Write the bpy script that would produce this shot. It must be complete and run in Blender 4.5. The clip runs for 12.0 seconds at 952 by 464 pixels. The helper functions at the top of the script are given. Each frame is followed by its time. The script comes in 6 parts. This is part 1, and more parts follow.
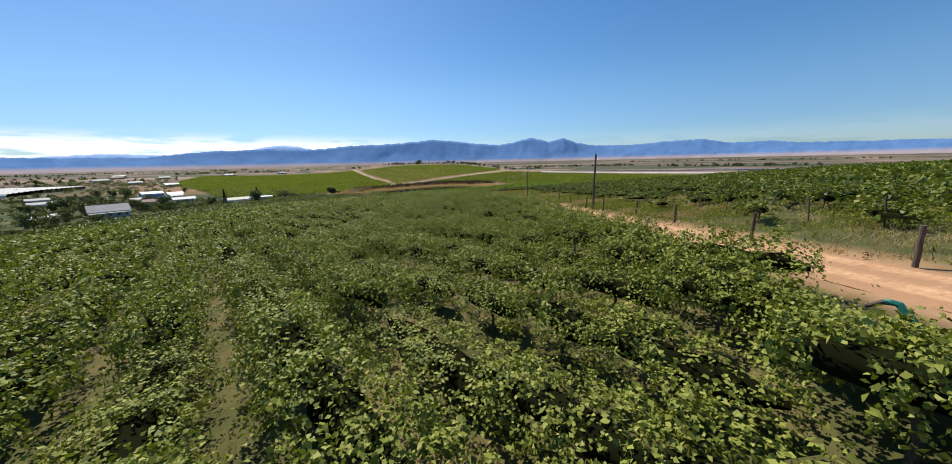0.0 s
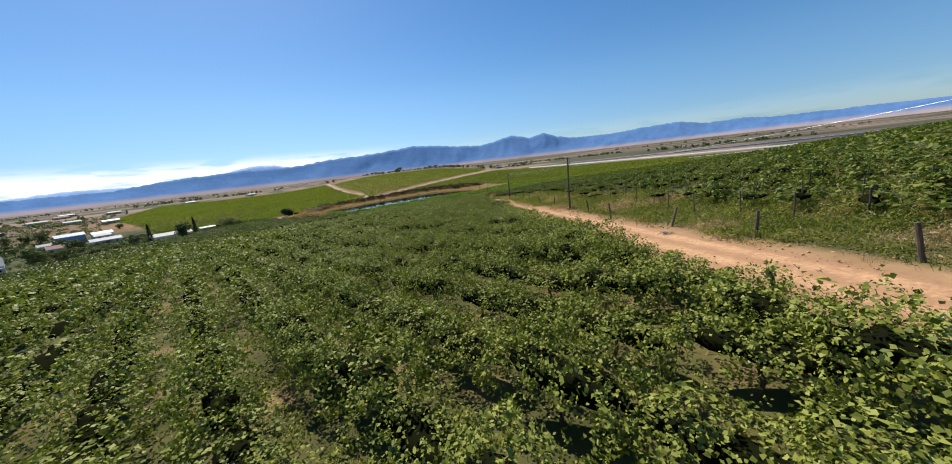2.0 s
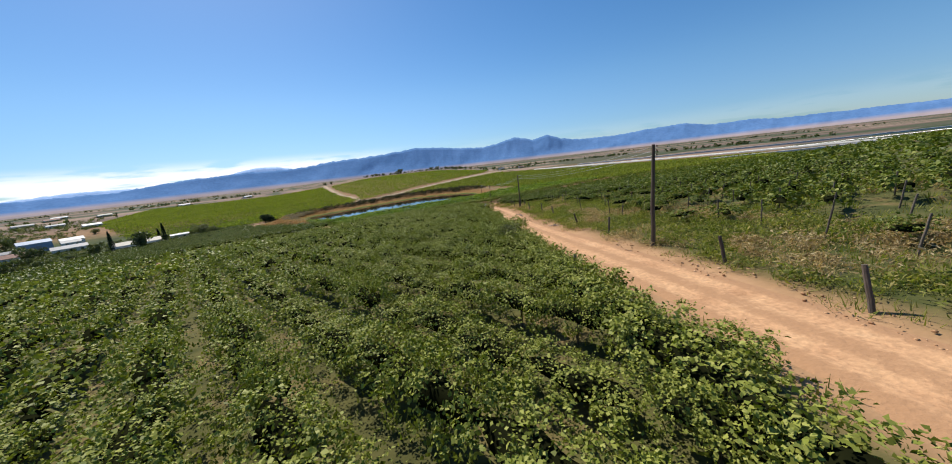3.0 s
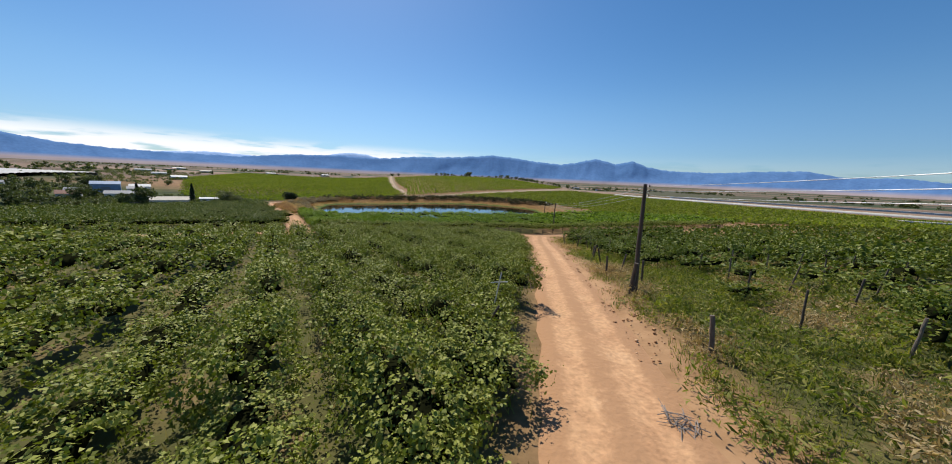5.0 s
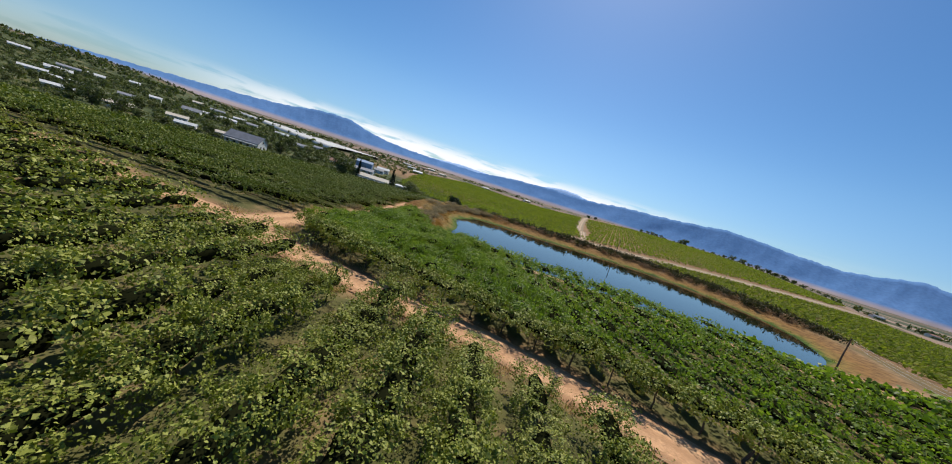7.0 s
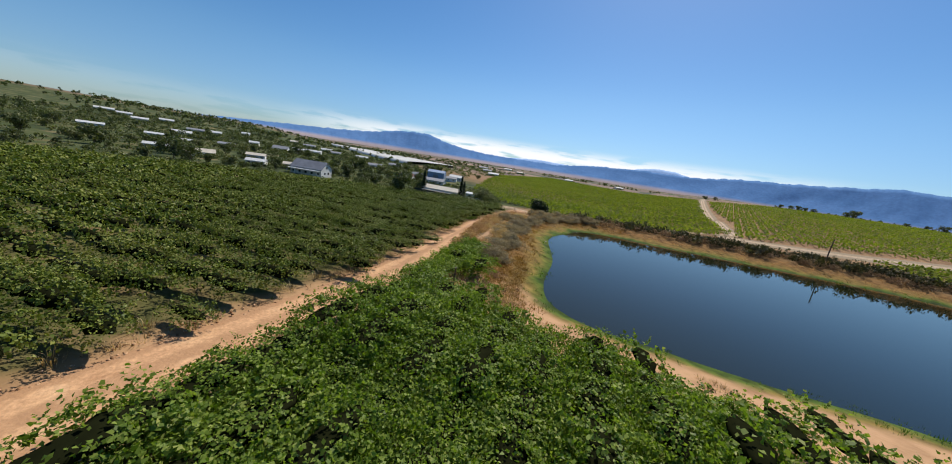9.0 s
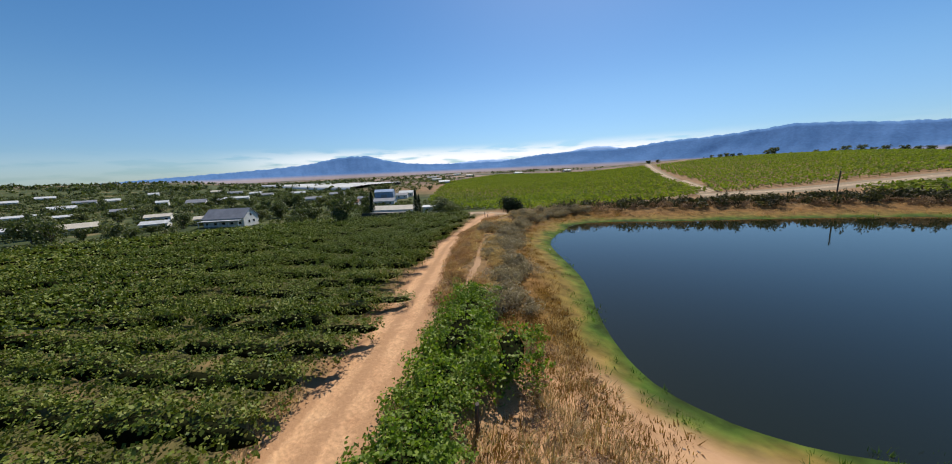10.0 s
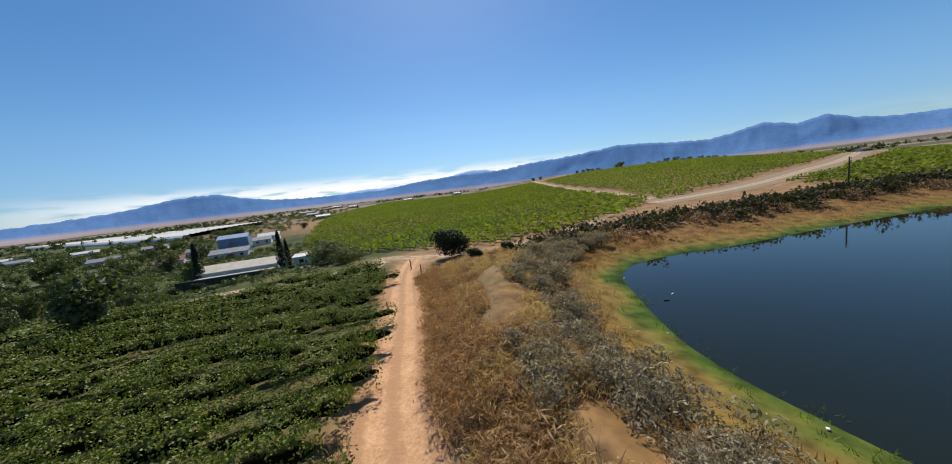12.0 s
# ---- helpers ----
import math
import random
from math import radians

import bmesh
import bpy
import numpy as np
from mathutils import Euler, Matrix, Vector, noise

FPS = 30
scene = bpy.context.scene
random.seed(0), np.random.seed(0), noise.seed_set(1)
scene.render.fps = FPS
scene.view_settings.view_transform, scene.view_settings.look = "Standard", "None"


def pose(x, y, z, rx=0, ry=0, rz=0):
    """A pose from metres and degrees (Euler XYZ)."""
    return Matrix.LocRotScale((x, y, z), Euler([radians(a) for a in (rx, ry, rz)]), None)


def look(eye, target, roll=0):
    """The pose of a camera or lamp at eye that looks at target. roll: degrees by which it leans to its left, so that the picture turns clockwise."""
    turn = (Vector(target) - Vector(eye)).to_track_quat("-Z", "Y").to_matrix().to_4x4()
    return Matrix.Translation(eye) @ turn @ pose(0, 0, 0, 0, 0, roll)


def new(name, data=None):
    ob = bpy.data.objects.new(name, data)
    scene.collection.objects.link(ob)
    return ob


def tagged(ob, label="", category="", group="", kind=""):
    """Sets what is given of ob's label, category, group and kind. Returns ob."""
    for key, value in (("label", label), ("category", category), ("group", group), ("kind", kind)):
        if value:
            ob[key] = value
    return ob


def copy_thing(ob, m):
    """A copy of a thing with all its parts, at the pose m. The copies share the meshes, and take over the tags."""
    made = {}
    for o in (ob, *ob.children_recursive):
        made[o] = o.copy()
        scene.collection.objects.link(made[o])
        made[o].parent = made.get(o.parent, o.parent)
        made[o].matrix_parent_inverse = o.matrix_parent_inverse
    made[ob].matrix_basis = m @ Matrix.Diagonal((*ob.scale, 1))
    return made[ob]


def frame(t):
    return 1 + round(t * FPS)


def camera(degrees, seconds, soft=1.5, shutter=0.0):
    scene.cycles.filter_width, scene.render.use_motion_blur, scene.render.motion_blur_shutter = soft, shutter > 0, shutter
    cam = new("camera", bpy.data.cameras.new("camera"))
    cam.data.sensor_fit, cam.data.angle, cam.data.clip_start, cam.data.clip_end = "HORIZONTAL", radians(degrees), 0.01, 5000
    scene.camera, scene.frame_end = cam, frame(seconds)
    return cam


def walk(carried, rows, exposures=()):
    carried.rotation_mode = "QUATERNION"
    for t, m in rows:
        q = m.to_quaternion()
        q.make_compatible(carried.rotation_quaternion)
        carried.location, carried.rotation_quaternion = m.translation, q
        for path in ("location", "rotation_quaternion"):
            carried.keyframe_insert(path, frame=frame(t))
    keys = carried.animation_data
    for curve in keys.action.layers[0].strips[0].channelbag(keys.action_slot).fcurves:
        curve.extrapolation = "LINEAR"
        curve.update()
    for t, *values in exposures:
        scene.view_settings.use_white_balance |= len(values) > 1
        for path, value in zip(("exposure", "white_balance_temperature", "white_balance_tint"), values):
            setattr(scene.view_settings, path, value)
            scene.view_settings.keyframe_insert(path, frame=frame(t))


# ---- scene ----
cam = camera(112.2, 12.0, soft=1.0)
PATH = [
    (0, (-6.123, -84.697, 8.512), (-6.077, -82.744, 8.084), -1.3),
    (0.5, (-6.764, -75.77, 8.61), (-6.696, -73.821, 8.167), -3.3),
    (1, (-6.889, -65.973, 8.15), (-6.798, -64.024, 7.713), -4.7),
    (1.5, (-6.642, -55.983, 7.67), (-6.536, -54.034, 7.234), -6.0),
    (2, (-6.034, -45.372, 6.878), (-5.921, -43.42, 6.457), -6.5),
    (2.5, (-4.988, -34.789, 6.277), (-4.878, -32.833, 5.876), -6.4),
    (2.7, (-4.509, -30.809, 6.249), (-4.403, -28.854, 5.837), -6.6),
    (4.3, (-0.064, 2.702, 4.112), (-0.141, 4.669, 3.759), -1.5),
    (4.5, (0.328, 6.833, 3.908), (0.203, 8.798, 3.56), -0.4),
    (5, (1.739, 16.873, 3.198), (1.455, 18.825, 2.866), 2.6),
    (5.5, (2.38, 27.485, 2.354), (1.895, 29.4, 2.04), 5.9),
    (6, (1.759, 37.946, 1.778), (1.044, 39.789, 1.476), 9.5),
    (6.5, (0.059, 48.215, 1.458), (-0.948, 49.92, 1.175), 13.3),
    (7, (-3.026, 56.654, 1.898), (-4.351, 58.122, 1.6), 17.6),
    (7.2, (-4.636, 59.413, 2.105), (-6.068, 60.776, 1.804), 18.6),
    (8.8, (-25.496, 76.15, 1.873), (-27.145, 77.2, 1.452), 11.7),
    (9, (-28.155, 77.522, 1.692), (-29.791, 78.593, 1.269), 9.0),
    (9.5, (-35.528, 80.883, 0.952), (-37.102, 82.049, 0.55), 1.1),
    (10, (-42.864, 84.649, 0.342), (-44.364, 85.918, -0.028), -2.6),
    (10.5, (-50.597, 88.974, 0.005), (-52.012, 90.345, -0.34), -4.4),
    (11, (-58.181, 93.366, -0.278), (-59.484, 94.85, -0.598), -5.4),
    (11.5, (-65.802, 98.581, -0.485), (-66.962, 100.183, -0.78), -5.9),
    (12, (-72.625, 104.407, -0.595), (-73.61, 106.127, -0.862), -6.8),
]
walk(cam, [(t, look(eye, target, roll)) for t, eye, target, roll in PATH], [(0, 0.30), (2.7, 0.30), (5, 0.15), (12, 0.15)])

# ---- world, sun, exposure ----
SUN_YAW, SUN_UP = radians(32), radians(49)
sun_way = Vector((-math.sin(SUN_YAW) * math.cos(SUN_UP), math.cos(SUN_YAW) * math.cos(SUN_UP), math.sin(SUN_UP)))


def build_world():
    world = bpy.data.worlds.new("sky")
    scene.world = world
    world.use_nodes = True
    nt = world.node_tree
    N, L = nt.nodes, nt.links
    bg = N["Background"]
    sky = N.new("ShaderNodeTexSky")
    sky.sky_type = "NISHITA"
    sky.sun_disc = False
    sky.sun_elevation, sky.sun_rotation = SUN_UP, 2 * math.pi - SUN_YAW
    sky.altitude, sky.air_density, sky.dust_density, sky.ozone_density = 150, 1.0, 0.35, 3.5
    # a low bank of cloud over the far range
    tc = N.new("ShaderNodeTexCoord")
    sep = N.new("ShaderNodeSeparateXYZ")
    L.new(tc.outputs["Generated"], sep.inputs[0])
    mp = N.new("ShaderNodeMapping")
    mp.inputs["Scale"].default_value = (5, 5, 34)
    L.new(tc.outputs["Generated"], mp.inputs[0])
    nz = N.new("ShaderNodeTexNoise")
    nz.inputs["Scale"].default_value, nz.inputs["Detail"].default_value = 1.6, 7
    L.new(mp.outputs[0], nz.inputs["Vector"])
    dot = N.new("ShaderNodeVectorMath")
    dot.operation = "DOT_PRODUCT"
    dot.inputs[1].default_value = (-math.sin(radians(47)), math.cos(radians(47)), 0)
    L.new(tc.outputs["Generated"], dot.inputs[0])

    def span(value, a, b, c, d):
        n = N.new("ShaderNodeMapRange")
        n.interpolation_type = "SMOOTHSTEP"
        for i, v in zip((1, 2, 3, 4), (a, b, c, d)):
            n.inputs[i].default_value = v
        L.new(value, n.inputs[0])
        return n.outputs[0]

    def times(a, b):
        n = N.new("ShaderNodeMath")
        n.operation = "MULTIPLY"
        L.new(a, n.inputs[0])
        L.new(b, n.inputs[1])
        return n.outputs[0]

    body = span(nz.outputs[0], 0.36, 0.52, 0, 1)
    low = span(sep.outputs[2], 0.045, 0.085, 1, 0)
    near_az = span(dot.outputs["Value"], 0.72, 0.95, 0.08, 1)
    mix = N.new("ShaderNodeMix")
    mix.data_type = "RGBA"
    L.new(times(times(body, low), near_az), mix.inputs[0])
    rich = N.new("ShaderNodeHueSaturation")
    rich.inputs["Saturation"].default_value = 1.26
    L.new(sky.outputs[0], rich.inputs["Color"])
    # the thin blue haze over the horizon
    haze = N.new("ShaderNodeMix")
    haze.data_type, haze.blend_type = "RGBA", "MULTIPLY"
    haze.inputs[7].default_value = (0.56, 0.73, 0.97, 1)
    L.new(span(sep.outputs[2], 0.0, 0.22, 1, 0), haze.inputs[0])
    L.new(rich.outputs[0], haze.inputs[6])
    L.new(haze.outputs[2], mix.inputs[6])
    mix.inputs[7].default_value = (9.5, 9.7, 10.0, 1)
    L.new(mix.outputs[2], bg.inputs[0])
    bg.inputs[1].default_value = 0.095


build_world()
sun = new("sun", bpy.data.lights.new("sun", "SUN"))
sun.data.energy, sun.data.angle, sun.data.color = 4.8, radians(0.53), (1.0, 0.94, 0.84)
sun.matrix_world = look(sun_way * 300, (0, 0, 0))


# ---- mesh and material helpers ----
def np_mesh(name, verts, quads=None, tris=None, mats=(), quad_mat=None, tri_mat=None, smooth=False):
    """A mesh from arrays of vertices, quads and triangles."""
    me = bpy.data.meshes.new(name)
    verts = np.asarray(verts, np.float32)
    quads = np.zeros((0, 4), np.int32) if quads is None else np.asarray(quads, np.int32)
    tris = np.zeros((0, 3), np.int32) if tris is None else np.asarray(tris, np.int32)
    me.vertices.add(len(verts))
    me.vertices.foreach_set("co", verts.ravel())
    loops = np.concatenate([quads.ravel(), tris.ravel()])
    me.loops.add(len(loops))
    me.loops.foreach_set("vertex_index", loops)
    starts = np.concatenate([np.arange(len(quads)) * 4, len(quads) * 4 + np.arange(len(tris)) * 3]).astype(np.int32)
    me.polygons.add(len(starts))
    me.polygons.foreach_set("loop_start", starts)
    for m in mats:
        me.materials.append(m)
    if quad_mat is not None or tri_mat is not None:
        a = np.zeros(len(quads), np.int32) if quad_mat is None else np.asarray(quad_mat, np.int32)
        b = np.zeros(len(tris), np.int32) if tri_mat is None else np.asarray(tri_mat, np.int32)
        me.polygons.foreach_set("material_index", np.concatenate([a, b]))
    me.update(calc_edges=True)
    if smooth:
        me.polygons.foreach_set("use_smooth", np.ones(len(starts), bool))
    me.validate()
    return me


def part(name, bm, material, parent, label=""):
    """Links a bmesh as one mesh object under a thing or under a part."""
    me = bpy.data.meshes.new(name)
    bm.to_mesh(me)
    bm.free()
    me.materials.append(material)
    ob = new(name, me)
    ob.parent = parent
    return tagged(ob, label=label)


def box(bm, x0, y0, z0, x1, y1, z1, bevel=0.0):
    vs = bmesh.ops.create_cube(bm, size=1)["verts"]
    bmesh.ops.scale(bm, vec=(x1 - x0, y1 - y0, z1 - z0), verts=vs)
    bmesh.ops.translate(bm, vec=((x0 + x1) / 2, (y0 + y1) / 2, (z0 + z1) / 2), verts=vs)
    if bevel:
        bmesh.ops.bevel(bm, geom=list({e for v in vs for e in v.link_edges}), offset=bevel, segments=1, affect="EDGES")
    return bm


def tube(bm, points, radii, sides=8):
    """A closed tapering tube along points."""
    rings = []
    pts = [Vector(p) for p in points]
    for i, p in enumerate(pts):
        way = (pts[min(i + 1, len(pts) - 1)] - pts[max(i - 1, 0)]).normalized()
        a = way.cross(Vector((0.31, 0.17, 0.93)) if abs(way.z) < 0.9 else Vector((1, 0.1, 0))).normalized()
        b = way.cross(a)
        rings.append([bm.verts.new(p + radii[i] * (a * math.cos(t) + b * math.sin(t))) for t in (2 * math.pi * k / sides for k in range(sides))])
    for r, s in zip(rings, rings[1:]):
        for k in range(sides):
            bm.faces.new((r[k], r[(k + 1) % sides], s[(k + 1) % sides], s[k]))
    bm.faces.new(rings[0][::-1])
    bm.faces.new(rings[-1])
    return bm


def material(name, ramp, scale=1.0, rough=0.8, bump=0.0, fine=0.0, detail=6, metal=0.0, coords="Object", stretch=(1, 1, 1), random=None, gloss=0.5):
    """Noise-varied colour between the ramp's stops, with fine grain and relief. random: 'island' or 'object' shifts the noise value."""
    m = bpy.data.materials.new(name)
    m.use_nodes = True
    N, L = m.node_tree.nodes, m.node_tree.links
    p = N["Principled BSDF"]
    p.inputs["Roughness"].default_value, p.inputs["Metallic"].default_value = rough, metal
    p.inputs["Specular IOR Level"].default_value = gloss
    tc = N.new("ShaderNodeTexCoord")
    mp = N.new("ShaderNodeMapping")
    mp.inputs["Scale"].default_value = stretch
    L.new(tc.outputs[coords], mp.inputs[0])
    n1 = N.new("ShaderNodeTexNoise")
    n1.inputs["Scale"].default_value, n1.inputs["Detail"].default_value, n1.inputs["Roughness"].default_value = scale, detail, 0.6
    L.new(mp.outputs[0], n1.inputs["Vector"])
    value = n1.outputs[0]
    if random:
        g = N.new("ShaderNodeNewGeometry" if random == "island" else "ShaderNodeObjectInfo")
        mx = N.new("ShaderNodeMix")
        mx.inputs[0].default_value = 0.5
        L.new(value, mx.inputs[2])
        L.new(g.outputs["Random Per Island" if random == "island" else "Random"], mx.inputs[3])
        value = mx.outputs[0]
    cr = N.new("ShaderNodeValToRGB")
    while len(cr.color_ramp.elements) < len(ramp):
        cr.color_ramp.elements.new(0.5)
    for e, (at, col) in zip(cr.color_ramp.elements, ramp):
        e.position, e.color = at, (*col, 1)
    L.new(value, cr.inputs[0])
    colour = cr.outputs[0]
    if fine or bump:
        n2 = N.new("ShaderNodeTexNoise")
        n2.inputs["Scale"].default_value, n2.inputs["Detail"].default_value = scale * 9, 8
        L.new(mp.outputs[0], n2.inputs["Vector"])
        if fine:
            mr = N.new("ShaderNodeMapRange")
            mr.inputs[1].default_value, mr.inputs[2].default_value = 0.25, 0.75
            mr.inputs[3].default_value, mr.inputs[4].default_value = 1 - fine, 1 + fine
            L.new(n2.outputs[0], mr.inputs[0])
            mul = N.new("ShaderNodeVectorMath")
            mul.operation = "SCALE"
            L.new(colour, mul.inputs[0])
            L.new(mr.outputs[0], mul.inputs["Scale"])
            colour = mul.outputs[0]
        if bump:
            b = N.new("ShaderNodeBump")
            b.inputs["Strength"].default_value, b.inputs["Distance"].default_value = 0.7, bump
            L.new(n2.outputs[0], b.inputs["Height"])
            L.new(b.outputs[0], p.inputs["Normal"])
    L.new(colour, p.inputs["Base Color"])
    return m


def leaf_material(name, ramp, scale=0.12, glow=0.35, rough=0.45, shine=(1.35, 1.6, 0.45)):
    """Foliage: colour by patch and by leaf, part of the light passing through."""
    m = material(name, ramp, scale=scale, rough=rough, coords="Object", random="island", detail=4, gloss=0.14)
    N, L = m.node_tree.nodes, m.node_tree.links
    p, out = N["Principled BSDF"], N["Material Output"]
    colour = p.inputs["Base Color"].links[0].from_socket
    tr = N.new("ShaderNodeBsdfTranslucent")
    warm = N.new("ShaderNodeMix")
    warm.data_type, warm.blend_type = "RGBA", "MULTIPLY"
    warm.inputs[0].default_value = 1.0
    L.new(colour, warm.inputs[6])
    warm.inputs[7].default_value = (*shine, 1)
    L.new(warm.outputs[2], tr.inputs[0])
    mx = N.new("ShaderNodeMixShader")
    mx.inputs[0].default_value = glow
    L.new(p.outputs[0], mx.inputs[1])
    L.new(tr.outputs[0], mx.inputs[2])
    L.new(mx.outputs[0], out.inputs[0])
    return m


# ---- materials ----
VINE = leaf_material("vine_leaf", [(0.26, (0.11, 0.13, 0.02)), (0.48, (0.215, 0.235, 0.04)), (0.66, (0.29, 0.30, 0.062)), (0.82, (0.36, 0.35, 0.11))], glow=0.13, rough=0.55)
VINE_DARK = leaf_material("dark_vine_leaf", [(0.28, (0.064, 0.092, 0.014)), (0.5, (0.125, 0.155, 0.023)), (0.66, (0.175, 0.195, 0.032)), (0.82, (0.26, 0.25, 0.075))], glow=0.14, rough=0.5)
LUSH = leaf_material("lush_vine_leaf", [(0.28, (0.07, 0.11, 0.014)), (0.5, (0.14, 0.20, 0.028)), (0.68, (0.22, 0.28, 0.05)), (0.84, (0.34, 0.34, 0.11))], glow=0.35, rough=0.5)
# near-black colour that stands in for the deep shade inside the foliage
VINE_SHADE_CORE = material("vine_shade", [(0.3, (0.008, 0.009, 0.004)), (0.7, (0.014, 0.016, 0.006))], scale=1.5, rough=1.0, gloss=0.0)
FIELD = leaf_material("far_vine_leaf", [(0.3, (0.11, 0.135, 0.022)), (0.6, (0.175, 0.2, 0.032)), (0.8, (0.25, 0.25, 0.052))], scale=0.03, glow=0.4, rough=0.8)
BUSH_GREY = leaf_material("grey_shrub_leaf", [(0.3, (0.155, 0.132, 0.09)), (0.52, (0.285, 0.25, 0.175)), (0.76, (0.42, 0.37, 0.28))], scale=0.5, glow=0.3, rough=0.7, shine=(1.55, 1.4, 0.85))
BUSH_BROWN = leaf_material("dry_shrub_leaf", [(0.3, (0.16, 0.095, 0.06)), (0.55, (0.30, 0.20, 0.125)), (0.8, (0.46, 0.34, 0.21))], scale=0.5, glow=0.2, rough=0.8, shine=(1.55, 1.4, 0.85))
TREE = leaf_material("tree_leaf", [(0.3, (0.052, 0.062, 0.026)), (0.55, (0.10, 0.115, 0.048)), (0.8, (0.17, 0.175, 0.085))], scale=0.3, glow=0.25)
TREE_OLIVE = leaf_material("olive_leaf", [(0.3, (0.09, 0.096, 0.046)), (0.55, (0.155, 0.162, 0.078)), (0.8, (0.25, 0.245, 0.13))], scale=0.3, glow=0.25, rough=0.6)
CYPRESS = leaf_material("cypress_leaf", [(0.3, (0.012, 0.02, 0.008)), (0.7, (0.03, 0.045, 0.018))], scale=0.6, glow=0.15)
STRAW = leaf_material("dry_grass", [(0.3, (0.24, 0.175, 0.085)), (0.55, (0.38, 0.29, 0.15)), (0.8, (0.50, 0.41, 0.24))], scale=0.4, glow=0.35, rough=0.7, shine=(1.55, 1.4, 0.85))
GRASS = leaf_material("green_grass", [(0.3, (0.10, 0.125, 0.026)), (0.52, (0.19, 0.20, 0.046)), (0.66, (0.27, 0.245, 0.072)), (0.82, (0.36, 0.29, 0.115))], scale=0.25, glow=0.35, rough=0.6)
GOLD = leaf_material("golden_grass", [(0.3, (0.29, 0.205, 0.095)), (0.55, (0.45, 0.335, 0.17)), (0.8, (0.58, 0.46, 0.27))], scale=0.5, glow=0.42, rough=0.75, shine=(1.55, 1.4, 0.85))
BARK = material("bark", [(0.3, (0.06, 0.045, 0.032)), (0.7, (0.15, 0.115, 0.08))], scale=6, rough=0.9, bump=0.02, fine=0.4, stretch=(1, 1, 0.2))
POST = material("weathered_post", [(0.3, (0.07, 0.052, 0.04)), (0.6, (0.13, 0.10, 0.075)), (0.8, (0.20, 0.16, 0.125))], scale=4, rough=0.9, bump=0.01, fine=0.3, stretch=(1, 1, 0.12), random="object")
POLE = material("creosoted_pole", [(0.3, (0.06, 0.042, 0.03)), (0.7, (0.135, 0.10, 0.072))], scale=3, rough=0.85, bump=0.01, fine=0.3, stretch=(1, 1, 0.08))
WIRE = material("galvanised_wire", [(0.3, (0.45, 0.46, 0.47)), (0.7, (0.6, 0.6, 0.6))], scale=3, rough=0.4, metal=0.8)
PORCELAIN = material("brown_insulator", [(0.3, (0.06, 0.03, 0.02)), (0.7, (0.10, 0.05, 0.03))], scale=3, rough=0.25)
STONE = material("rubble", [(0.3, (0.30, 0.20, 0.13)), (0.7, (0.50, 0.37, 0.27))], scale=2.5, rough=0.9, bump=0.02, fine=0.25, random="object")
WHITE_WALL = material("white_plaster", [(0.3, (0.52, 0.51, 0.48)), (0.7, (0.70, 0.69, 0.66))], scale=0.8, rough=0.85, fine=0.06)
ROOF_GREY = material("grey_sheet_roof", [(0.3, (0.17, 0.17, 0.185)), (0.7, (0.26, 0.26, 0.275))], scale=0.5, rough=0.6, fine=0.1)
ROOF_TAN = material("faded_tan_roof", [(0.3, (0.42, 0.37, 0.29)), (0.7, (0.56, 0.50, 0.41))], scale=0.5, rough=0.7, fine=0.1)
ROOF_PALE = material("pale_sheet_roof", [(0.3, (0.40, 0.40, 0.39)), (0.7, (0.62, 0.62, 0.60))], scale=0.6, rough=0.55, fine=0.08)
ROOF_RED = material("rust_red_roof", [(0.3, (0.20, 0.09, 0.06)), (0.7, (0.32, 0.16, 0.11))], scale=0.5, rough=0.75, fine=0.12)
BLUE_SHEET = material("blue_grey_sheet", [(0.3, (0.17, 0.24, 0.36)), (0.7, (0.25, 0.33, 0.46))], scale=0.5, rough=0.55, fine=0.08)
GLASS_DARK = material("window_glass", [(0.3, (0.015, 0.018, 0.02)), (0.7, (0.03, 0.035, 0.04))], scale=1, rough=0.08)
DOOR_WOOD = material("painted_wood", [(0.3, (0.14, 0.10, 0.07)), (0.7, (0.24, 0.18, 0.13))], scale=2, rough=0.6)
NET = material("white_crop_cover", [(0.3, (0.40, 0.39, 0.365)), (0.7, (0.56, 0.545, 0.51))], scale=0.05, rough=0.7, fine=0.08)
TEAL = material("teal_plastic", [(0.35, (0.008, 0.09, 0.07)), (0.6, (0.015, 0.24, 0.17))], scale=14, rough=0.55, fine=0.3)
DEBRIS = material("pale_rubbish", [(0.3, (0.55, 0.55, 0.53)), (0.7, (0.8, 0.8, 0.78))], scale=5, rough=0.6)


